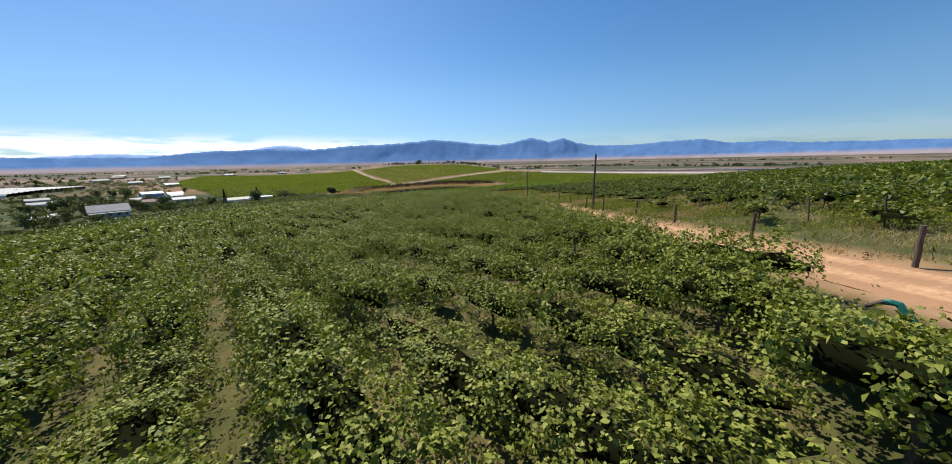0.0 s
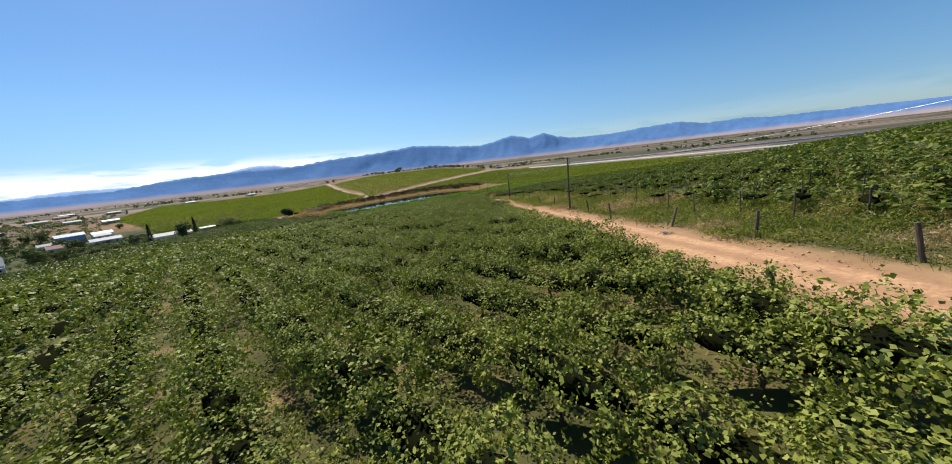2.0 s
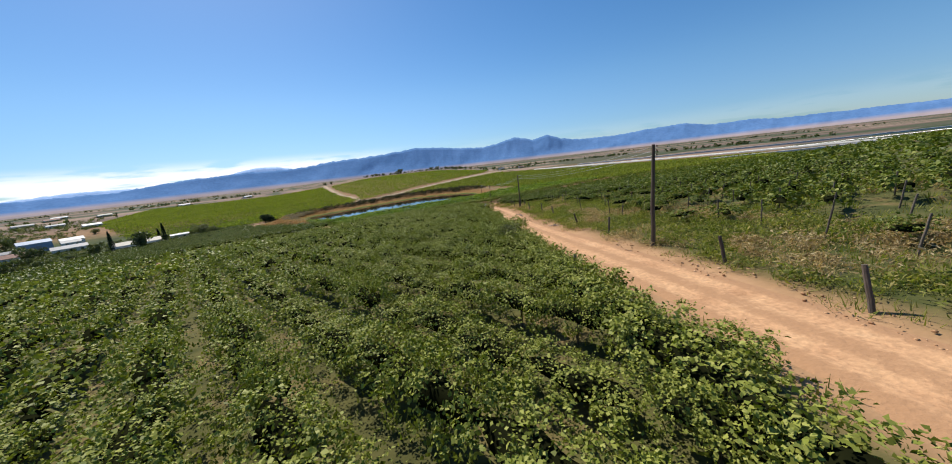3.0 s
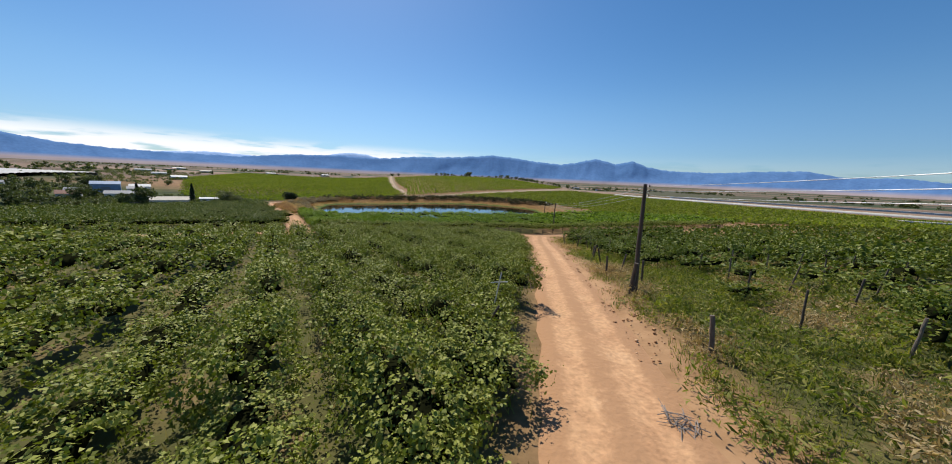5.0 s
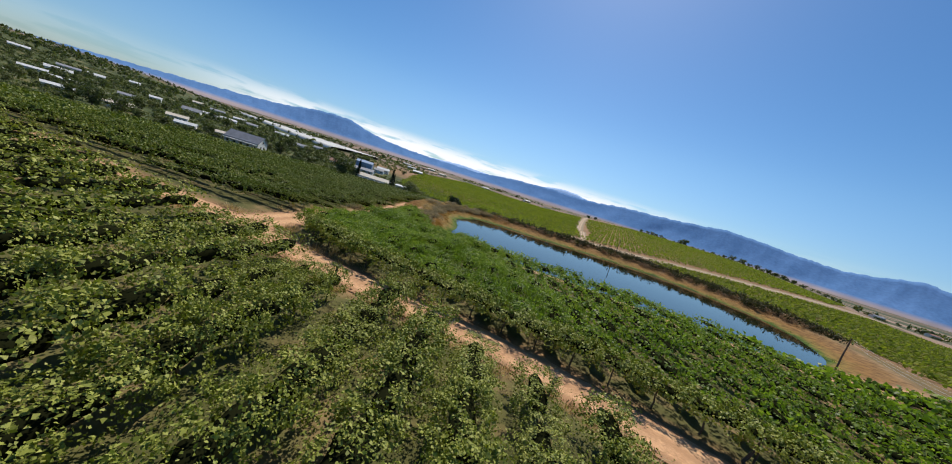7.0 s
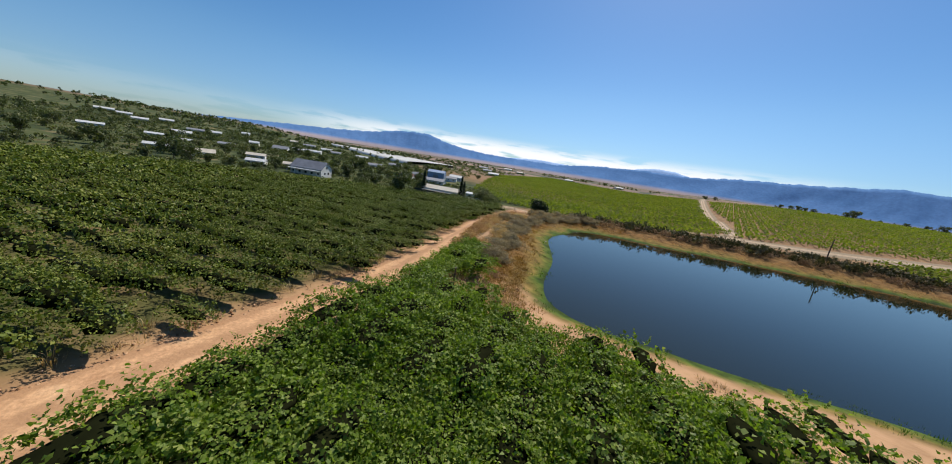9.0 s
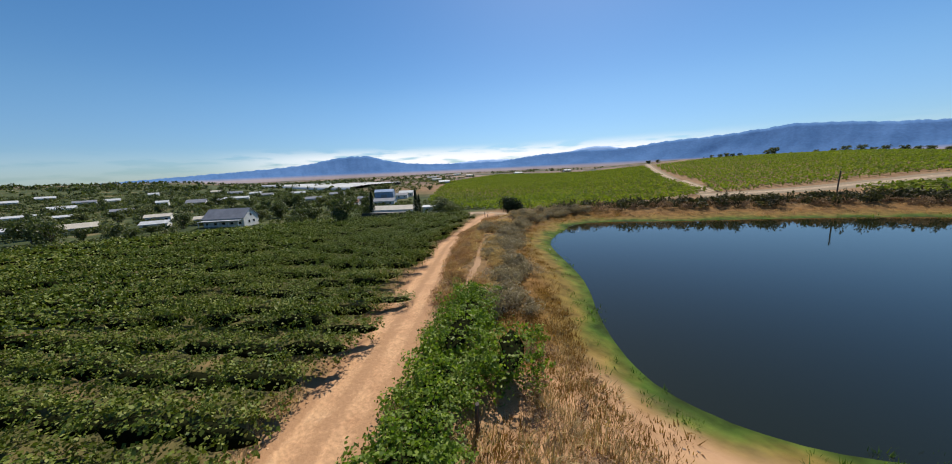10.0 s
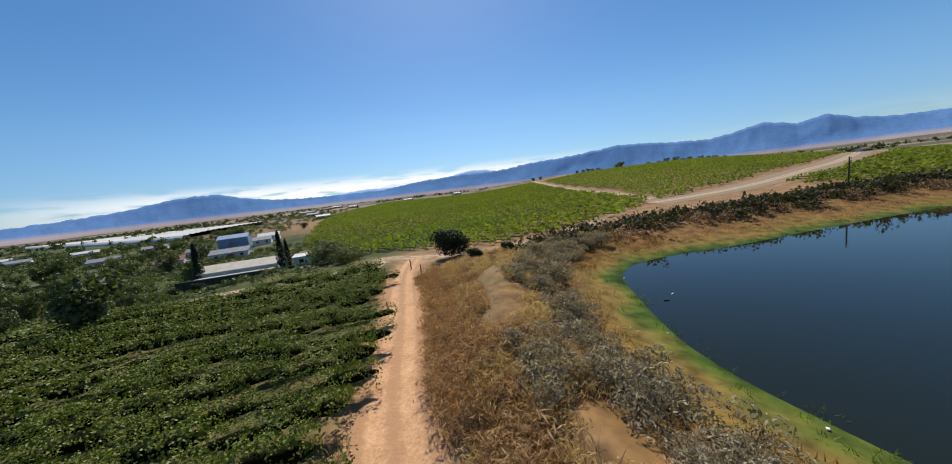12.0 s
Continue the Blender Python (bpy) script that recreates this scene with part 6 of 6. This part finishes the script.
def build_trees():
    rng = np.random.default_rng(71)
    tall = cypress_model(11.4, 1.05, "tall dark columnar cypress beside the long barn")
    tall.matrix_world = pose(-171.5, 137.8, land_at(-171.5, 137.8))
    for x, y, w in ((-157.2, 150.2, 0.92), (-165.5, 156.5, 0.74)):
        copy_thing(tall, pose(x, y, land_at(x, y), 0, 0, 70)).scale = (w, w, w)
    kinds = [tree_model(200 + k, 6.0 + 0.7 * k, 2.7 + 0.3 * k, 1250, 0.49, TREE, "dark green garden tree in the village", "village trees", trunk=0.14) for k in range(5)]
    kinds += [tree_model(210 + k, 4.2, 2.8, 1050, 0.43, TREE_OLIVE, "dusty olive-green garden tree in the village", "village trees", trunk=0.12) for k in range(3)]
    named = [(-135, 114, 1.15), (-164, 106, 0.6), (-172, 110, 0.6), (-168, 124, 0.5), (-180, 128, 0.5), (-190, 128, 0.6), (-193, 76, 0.5), (-194, 62, 1.1), (-228, 14, 1.3), (-240, 5, 1.2), (-206, 78, 0.8), (-218, 112, 1.1), (-214, 122, 1.0), (-206, 118, 0.9), (-190, 114, 0.7), (-180, 110, 0.8), (-182, 140, 0.9), (-188, 146, 0.8), (-281, 236, 0.9), (-184, 74, 0.5), (-236, 140, 1.2)]
    xy = [(x, y) for x, y, w in named]
    village = [(-171, -60), (-172, 60), (-176, 100), (-190, 125), (-205, 150), (-300, 210), (-420, 220), (-560, 150), (-620, -80), (-400, -140)]
    yard = [(h[0], h[1]) for h in HOUSES]
    fill = spots(rng, 4000, village, lambda x, y: (np.minimum.reduce([np.hypot(x - a, y - b) for a, b in yard]) > 7.0) & ((np.abs(y - 92) > 10) | (x < -206)))
    fill = fill[patchy(0.035, -0.12, 18.0)(fill[:, 0], fill[:, 1])]
    fill = thin(fill, 5.4)[:430]
    fill = fill[np.argsort(-fill[:, 0])]
    crowns = [shrub_block(360 + k, 150, 0.85, 2.9, 5.6, 11) for k in range(5)]
    sow("village_trees", crowns, fill[130:], TREE, "dark green trees among the farther houses", rng, 0.35, 1.15, "trees")
    fill = fill[:130]
    for k, (x, y) in enumerate(xy + [tuple(p) for p in fill]):
        w = named[k][2] if k < len(named) else rng.uniform(0.4, 1.15)
        m = pose(x, y, land_at(x, y), 0, 0, rng.uniform(0, 360))
        ob = kinds[k] if k < len(kinds) else copy_thing(kinds[int(rng.integers(0, len(kinds)))], m)
        ob.matrix_world = m @ Matrix.Diagonal((w, w, w * rng.uniform(0.85, 1.1), 1))
    low_blocks = [shrub_block(340 + k, 52, 0.66, 1.9, 2.3) for k in range(5)]
    gardens = spots(rng, 2700, village, lambda x, y: (np.minimum.reduce([np.hypot(x - a, y - b) for a, b in yard]) > 5.5) & ((np.abs(y - 92) > 9) | (x < -204)))
    gardens = gardens[patchy(0.045, -0.3, 19.0)(gardens[:, 0], gardens[:, 1])]
    fringe = spots(rng, 700, [(-168, -60), (-168, 60), (-160, 96), (-152, 108), (-164, 112), (-176, 100), (-182, 60), (-182, -60)])
    near_yard = [(-129, 145), (-147, 125), (-156, 116), (-176, 104), (-204, 104), (-240, 150), (-226, 190), (-190, 188), (-150, 172), (-126, 158)]
    clear = spots(rng, 1500, near_yard, lambda x, y: (np.abs((x + 167.5) * 0.695 - (y - 146) * 0.72 - 5) > 11) | (np.abs((x + 164) * 0.72 + (y - 149) * 0.695) > 15))
    clear = clear[np.hypot(clear[:, 0] + 159, 1.9 * (clear[:, 1] - 110.5)) > 12]
    clear = clear[np.minimum.reduce([np.hypot(clear[:, 0] - a, clear[:, 1] - b) for a, b in yard]) > 5.0]
    near_blocks = [shrub_block(380 + k, 100, 0.38, 1.7, 1.7) for k in range(5)]
    sow("yard_bushes", near_blocks, thin(clear, 2.1)[::2], TREE, "dense green shrubs in the barn yard", rng, 0.5, 1.3, "bushes")
    sow("yard_bushes", near_blocks, thin(clear, 2.1)[1::2], TREE_OLIVE, "dusty olive shrubs in the barn yard", rng, 0.4, 1.2, "bushes")
    fringe = thin(fringe[np.hypot(fringe[:, 0] + 159, 1.9 * (fringe[:, 1] - 110.5)) > 12], 2.2)
    close = gardens[:, 0] > -245
    sow("garden_bushes", near_blocks, np.concatenate([gardens[close][::2], fringe]), TREE, "dense dark green garden hedges and bushes", rng, 0.6, 1.5, "bushes")
    sow("garden_bushes", near_blocks, gardens[close][1::2], TREE_OLIVE, "dusty olive garden bushes between the houses", rng, 0.5, 1.3, "bushes")
    sow("garden_bushes", low_blocks, gardens[~close][::2], TREE, "dense dark green garden hedges and bushes", rng, 0.7, 1.6, "bushes")
    sow("garden_bushes", low_blocks, gardens[~close][1::2], TREE_OLIVE, "dusty olive garden bushes between the houses", rng, 0.5, 1.4, "bushes")
    hugging = []
    for x, y, turn, length, depth, *_ in HOUSES:
        n = int(1.1 * length) + 4
        u, v = rng.uniform(-0.62, 0.62, n) * length, -0.5 * depth - rng.uniform(1.3, 3.6, n)
        a = radians(turn)
        for side in (1, -1):
            hugging.append(np.stack([x + u * math.cos(a) - side * v * math.sin(a), y + u * math.sin(a) + side * v * math.cos(a)], -1))
    hugging = np.concatenate(hugging)
    sow("garden_bushes", near_blocks, hugging[::2], TREE, "dense green bushes close round the village houses", rng, 0.7, 1.45, "bushes")
    sow("garden_bushes", near_blocks, hugging[1::2], TREE_OLIVE, "dusty olive bushes close round the village houses", rng, 0.7, 1.4, "bushes")
    # rounded bushes by the gate and the barn
    round_bush = shrub_model(300, 5200, 0.26, 3.6, 4.8, CYPRESS, "dense rounded dark green bush by the gate", "large bushes")
    round_bush.matrix_world = pose(-103.5, 150.0, land_at(-103.5, 150.0))
    pale_bush = shrub_model(301, 4600, 0.3, 4.6, 5.6, TREE_OLIVE, "large grey-green bush beside the gravel lane", "large bushes")
    pale_bush.matrix_world = pose(-137, 151, land_at(-137, 151))
    for src, x, y, w in ((pale_bush, -132, 150, 0.65), (pale_bush, -141, 156, 0.7), (round_bush, -97.5, 147, 0.4), (round_bush, -94, 152, 0.35), (round_bush, -152, 161, 0.45), (round_bush, -158, 133, 0.5), (round_bush, -165, 131, 0.45)):
        copy_thing(src, pose(x, y, land_at(x, y), 0, 0, 50 * w)).scale = (w, w, w)
    # shelter belts and lone trees on the far slopes
    for x, y, w in ((-125, 740, 2.9), (-133, 745, 1.9), (-162, 730, 1.5), (-172, 732, 1.7), (-180, 735, 1.8), (-190, 742, 1.4), (-200, 735, 1.6), (-82, 760, 1.5), (-66, 764, 1.6), (-54, 760, 1.9), (-40, 765, 2.0), (-30, 768, 1.6), (-20, 770, 1.8), (-5, 760, 2.1), (5, 765, 1.7), (15, 765, 1.8), (-214, 520, 1.3), (-206, 528, 1.0), (28, 770, 1.6), (40, 772, 1.7), (66, 780, 1.5)):
        copy_thing(kinds[int(rng.integers(0, 5))], pose(x, y, land_at(x, y) - 0.2, 0, 0, rng.uniform(0, 360))).scale = (w * 0.68, w * 0.68, w * 0.56)
    blocks = [shrub_block(320 + k, 26, 2.3, 4.0, 5.0) for k in range(4)]
    belt = []
    for ax, ay, bx, by, n in ((430, 640, 620, 480, 60), (-900, 330, -620, 420, 40), (-1500, 900, -900, 1300, 90), (-700, 700, -480, 900, 50), (-300, 1100, 100, 1000, 60), (150, 800, 420, 760, 50), (-1300, 250, -900, 420, 60), (700, 1300, 1300, 900, 60), (60, 650, 180, 690, 20), (-640, 60, -560, 330, 50), (-760, -60, -640, 100, 60), (-900, -200, -800, 40, 60)):
        t = rng.uniform(0, 1, n)
        belt.append(np.stack([ax + (bx - ax) * t + rng.normal(0, 9, n), ay + (by - ay) * t + rng.normal(0, 9, n)], -1))
    town = spots(rng, 330, [(-1000, -220), (-620, -120), (-560, 150), (-420, 230), (-420, 420), (-900, 640), (-1300, 500)])
    hill = spots(rng, 320, [(-1000, -300), (-600, -220), (-600, 120), (-1000, 330), (-1700, 300), (-1700, -300)])
    plain = spots(rng, 900, [(-275, 216), (-340, 292), (-460, 420), (-620, 430), (-520, 260), (-340, 222)])
    sow("plain_bushes", low_blocks, plain, TREE_OLIVE, "scattered bushes on the plain behind the sheds", rng, 0.5, 1.5, "bushes")
    sow("far_trees", blocks, np.concatenate(belt + [town, hill]), TREE, "far dark tree belts on the plain", rng, 0.5, 1.3, "trees")


# houses: place, turn, length, depth, eave, ridge, wall, roof
HOUSES = [
    (-245, 69, 84, 8.5, 6, 2.6, 3.6, "tan"), (-211, 70.5, 78, 7.5, 5.5, 2.4, 3.3, "pale"), (-217, 84.5, 80, 6, 5, 2.4, 3.3, "tan"), (-230, 48, 96, 10, 7, 2.2, 3.6, "tan"), (-304, 28, 100, 16, 7, 2.3, 3.0, "pale"), (-322, 12, 98, 10, 7, 2.5, 3.3, "pale"),
    (-382, 14, 96, 12, 8, 2.8, 4.2, "pale"), (-568, -84, 110, 15, 7, 2.8, 4.2, "pale"), (-545, -62, 105, 12, 8, 2.8, 4.2, "pale"), (-496, -38, 104, 12, 8, 2.8, 4.2, "pale"), (-540, -27, 100, 12, 8, 2.8, 4.2, "pale"), (-333, -20, 108, 11, 7, 2.5, 3.4, "pale"),
    (-467, 25, 94, 10, 7, 2.6, 4, "pale"), (-463, 10, 96, 13, 8, 2.6, 3.8, "grey"), (-353, 82, 76, 11, 8, 2.8, 4.8, "grey"), (-384, 62, 85, 7, 6, 2.6, 3.8, "pale"), (-400, 111, 78, 14, 8, 2.8, 4.0, "pale"), (-390, 97, 80, 10, 7, 2.6, 3.8, "pale"),
    (-512, 116, 80, 14, 9, 2.8, 4.2, "grey"), (-540, 100, 80, 10, 8, 2.8, 4.2, "tan"), (-481, 133, 78, 12, 8, 2.8, 4.2, "pale"), (-530, 47, 88, 8, 7, 2.8, 4.2, "pale"), (-440, 137, 75, 12, 8, 2.8, 4.2, "grey"), (-317, 49, 90, 9, 6, 2.5, 3.5, "grey"),
    (-242, 30, 98, 9, 6, 2.3, 3.1, "pale"), (-235, 152, 55, 8.6, 5.9, 2.8, 4.4, "red"), (-262, 170, 50, 7.3, 5.2, 2.8, 4, "grey"), (-310, 150, 60, 11, 7, 2.7, 4, "grey"), (-350, 180, 60, 12, 7, 2.8, 4.1, "grey"), (-430, 165, 70, 13, 8, 2.8, 4.1, "pale"),
    (-500, 260, 70, 15.8, 8.9, 2.9, 4.2, "pale"), (-560, 420, 60, 17.2, 8.9, 2.9, 4.2, "grey"), (-640, 520, 60, 15.8, 8.9, 2.9, 4.2, "red"), (-520, 480, 60, 14.5, 8.1, 2.9, 4.2, "tan"), (-470, 560, 60, 14.5, 8.1, 2.9, 4.2, "grey"), (-720, 600, 60, 19.8, 8.9, 3.2, 4.4, "pale"),
    (-400, 620, 60, 13.2, 7.4, 2.9, 4.2, "grey"), (-350, 300, 60, 11.9, 6.7, 2.8, 4.0, "pale"), (-440, 350, 60, 13.2, 7.4, 2.8, 4.0, "grey"), (96, 640, 30, 10.6, 6.7, 2.8, 4.0, "grey"), (140, 660, 30, 9.2, 6.7, 2.8, 4.0, "red"),
]
build_trees()


# ---- buildings ----
def gabled(bm, length, depth, eave, ridge):
    """A gabled body along x."""
    a, b = length / 2, depth / 2
    lo = [bm.verts.new(p) for p in ((-a, -b, -0.4), (a, -b, -0.4), (a, b, -0.4), (-a, b, -0.4))]
    hi = [bm.verts.new(p) for p in ((-a, -b, eave), (a, -b, eave), (a, b, eave), (-a, b, eave))]
    r0, r1 = bm.verts.new((-a, 0, ridge)), bm.verts.new((a, 0, ridge))
    for f in ((lo[0], lo[1], hi[1], hi[0]), (lo[2], lo[3], hi[3], hi[2]), (lo[1], lo[2], hi[2], r1, hi[1]), (lo[3], lo[0], hi[0], r0, hi[3]), (hi[0], hi[1], r1, r0), (hi[2], hi[3], r0, r1)):
        bm.faces.new(f)
    return bm


def roof_slab(bm, length, depth, eave, ridge, side, over=0.4, thick=0.14, ribs=0):
    a = length / 2 + over
    rise = (ridge - eave) / (depth / 2)
    y0, z0 = side * (depth / 2 + over), eave - over * rise + 0.03
    y1, z1 = -side * 0.02, ridge + 0.03
    q = [(-a, y0, z0), (a, y0, z0), (a, y1, z1), (-a, y1, z1)]
    low = [bm.verts.new(p) for p in q]
    top = [bm.verts.new((x, y, z + thick)) for x, y, z in q]
    bm.faces.new(low)
    bm.faces.new(top)
    for k in range(4):
        bm.faces.new((low[k], low[(k + 1) % 4], top[(k + 1) % 4], top[k]))
    bmesh.ops.recalc_face_normals(bm, faces=bm.faces)
    return bm


ROOFS = {"pale": ROOF_PALE, "tan": ROOF_TAN, "grey": ROOF_GREY, "red": ROOF_RED}
WORDS = {"pale": "low white house with a pale sheet roof", "tan": "low white house with a faded tan roof", "grey": "white house with a grey sheet roof", "red": "white house with a rust-red roof"}


def house(x, y, turn, length, depth, eave, ridge, roof, label="", windows=3, chimney=False, gable_windows=False):
    root = tagged(new("house"), label or WORDS[roof], "house", "village houses")
    root.matrix_world = pose(x, y, land_at(x, y), 0, 0, turn)
    part("wall", gabled(bmesh.new(), length, depth, eave, ridge), WHITE_WALL, root, "white plastered wall")
    for side in (-1, 1):
        part("roof", roof_slab(bmesh.new(), length, depth, eave, ridge, side), ROOFS[roof], root)
    for side in (-1, 1):
        for k in range(windows):
            u = (k + 0.5) / windows * length - length / 2
            if side == 1 and k == windows // 2:
                bm = bmesh.new()
                box(bm, u - 0.45, depth / 2 - 0.02, 0, u + 0.45, depth / 2 + 0.06, 2.05, 0.01)
                part("door", bm, DOOR_WOOD, root, "brown painted door")
                continue
            bm = bmesh.new()
            y0 = side * depth / 2
            box(bm, u - 0.65, y0 - 0.05, 0.9, u + 0.65, y0 + 0.05, 2.0, 0.01)
            frame_ob = part("window", bm, WHITE_WALL, root)
            bm = bmesh.new()
            box(bm, u - 0.55, y0 - 0.07, 1.0, u + 0.55, y0 + 0.07, 1.9)
            part("pane", bm, GLASS_DARK, frame_ob, "dark window glass")
    if gable_windows:
        for end in (-1, 1):
            for u, h in ((-1.4, 1.0), (1.4, 1.0), (0.0, eave + 0.2)):
                bm = bmesh.new()
                x0 = end * length / 2
                box(bm, x0 - 0.05, u - 0.6, h, x0 + 0.05, u + 0.6, h + 1.2, 0.01)
                frame_ob = part("window", bm, WHITE_WALL, root)
                bm = bmesh.new()
                box(bm, x0 - 0.07, u - 0.48, h + 0.1, x0 + 0.07, u + 0.48, h + 1.1)
                part("pane", bm, GLASS_DARK, frame_ob, "dark window glass")
    if chimney:
        bm = bmesh.new()
        box(bm, length * 0.3, 0.3, ridge - 0.6, length * 0.3 + 0.7, 1.0, ridge + 0.9, 0.02)
        part("chimney", bm, WHITE_WALL, root)
    return root


def build_houses():
    for x, y, turn, length, depth, eave, ridge, roof in HOUSES:
        house(x, y, turn, length, depth, eave, ridge, roof)
    house(-200.5, 92.5, 52, 15, 9.0, 3.4, 6.6, "grey", "two-storey white gabled house with a grey sheet roof", windows=5, gable_windows=True)
    # its lean-to with the pale edge
    bm = bmesh.new()
    box(bm, -7.4, -1.6, 2.45, 7.4, 1.0, 2.62, 0.02)
    me = bpy.data.meshes.new("veranda_roof")
    bm.to_mesh(me)
    bm.free()
    me.materials.append(ROOF_PALE)
    porch = tagged(new("veranda", me), "pale sheet veranda roof along the gabled house", "veranda")
    porch.matrix_world = pose(-196.2, 88.9, land_at(-196.2, 88.9), 0, 0, 52)
    for x in (-7.2, -3.6, 0, 3.6, 7.2):
        bm = bmesh.new()
        box(bm, x - 0.07, -1.5, -0.4, x + 0.07, -1.35, 2.46, 0.01)
        part("pillar", bm, WHITE_WALL, porch)
    # the long tan-roofed barn between the cypresses
    barn = house(-167.5, 146.0, 44, 17, 7.5, 3.3, 4.6, "tan", "long low barn with a faded tan sheet roof", windows=4)
    for k in range(2):
        bm = bmesh.new()
        box(bm, -8.6 + 8.7 * k, -6.2, 2.35, -0.1 + 8.7 * k, -3.7, 2.45, 0.01)
        part("awning", bm, ROOF_TAN, barn, "faded tan sheet awning")
    for x in (-8.4, -4.2, 0, 4.2, 8.4):
        bm = bmesh.new()
        box(bm, x - 0.06, -6.1, -0.4, x + 0.06, -5.98, 2.35)
        part("pillar", bm, POST, barn)
    house(-155.8, 157.3, 44, 7, 6.5, 2.5, 2.9, "pale", "low shed with a white sheet roof beside the barn", windows=2)
    # garden wall along the barn yard
    bm = bmesh.new()
    box(bm, -10.5, -0.12, -0.4, 14.5, 0.12, 2.3, 0.03)
    me = bpy.data.meshes.new("yard_wall")
    bm.to_mesh(me)
    bm.free()
    me.materials.append(DARK_HEDGE)
    tagged(new("yard_screen", me), "dark shade-cloth screen along the barn yard", "screen").matrix_world = pose(-161.5, 139.5, land_at(-161.5, 139.5), 0, 0, 44)
    # the blue-grey packing shed and its white neighbours
    shed = tagged(new("packing_shed"), "tall blue-grey sheet packing shed", "shed")
    shed.matrix_world = pose(-268, 188.5, land_at(-268, 188.5), 0, 0, 55)
    part("wall", gabled(bmesh.new(), 13, 10, 5.4, 7.0), BLUE_SHEET, shed, "blue-grey sheet wall")
    for side in (-1, 1):
        part("roof", roof_slab(bmesh.new(), 13, 10, 5.4, 7.0, side, 0.3), BLUE_SHEET, shed)
    bm = bmesh.new()
    box(bm, -2.0, -5.1, 0, 2.0, -4.95, 3.6, 0.02)
    part("door", bm, ROOF_GREY, shed, "grey roller door")
    house(-262, 203, 55, 10, 7, 3.0, 4.4, "pale", "white packing shed with a pale roof", windows=3)
    house(-254, 195, 55, 8, 6, 2.6, 3.9, "grey", "grey-roofed store beside the packing shed", windows=2)
    house(-225, 168, 50, 13, 8, 2.6, 4.0, "grey", "white house with a grey sheet roof", windows=3)


DARK_HEDGE = material("shade_cloth", [(0.3, (0.02, 0.025, 0.02)), (0.7, (0.05, 0.055, 0.045))], scale=1.5, rough=0.9, fine=0.2)
build_houses()


def crop_cover(points, width, height, label):
    """White crop netting over a run of low tunnels: a long ridged sheet."""
    pts, way = along(points, 6.0)
    side = np.stack([way[:, 1], -way[:, 0]], -1)
    cols = np.linspace(-1, 1, 33)
    V = []
    for k, c in enumerate(cols):
        p = pts + side * (width / 2 * c)
        z = land(p[:, 0], p[:, 1]) + (height * (0.86 + 0.14 * (k % 2)) if 0 < k < 32 else -0.1)
        V.append(np.stack([p[:, 0], p[:, 1], z], -1))
    V = np.stack(V, 1)
    n, m = V.shape[:2]
    i = np.arange(n * m).reshape(n, m)
    quads = np.stack([i[:-1, :-1], i[:-1, 1:], i[1:, 1:], i[1:, :-1]], -1).reshape(-1, 4)
    tagged(new("crop_cover", np_mesh("crop_cover", V.reshape(-1, 3), quads, mats=[NET])), label, "crop cover", "white crop covers")


crop_cover([(-800, 214), (-620, 226), (-430, 254)], 75, 3.6, "long white crop netting on the plain beyond the village")
crop_cover([(118, 455), (180, 380), (240, 306), (300, 232), (360, 160)], 5, 1.6, "long white crop netting across the green flat")
crop_cover([(190, 470), (300, 400), (420, 330), (580, 290)], 5, 1.6, "long white crop netting across the green flat")
crop_cover([(186, 204), (240, 190), (330, 165)], 5, 1.5, "short white crop netting in the vineyard")
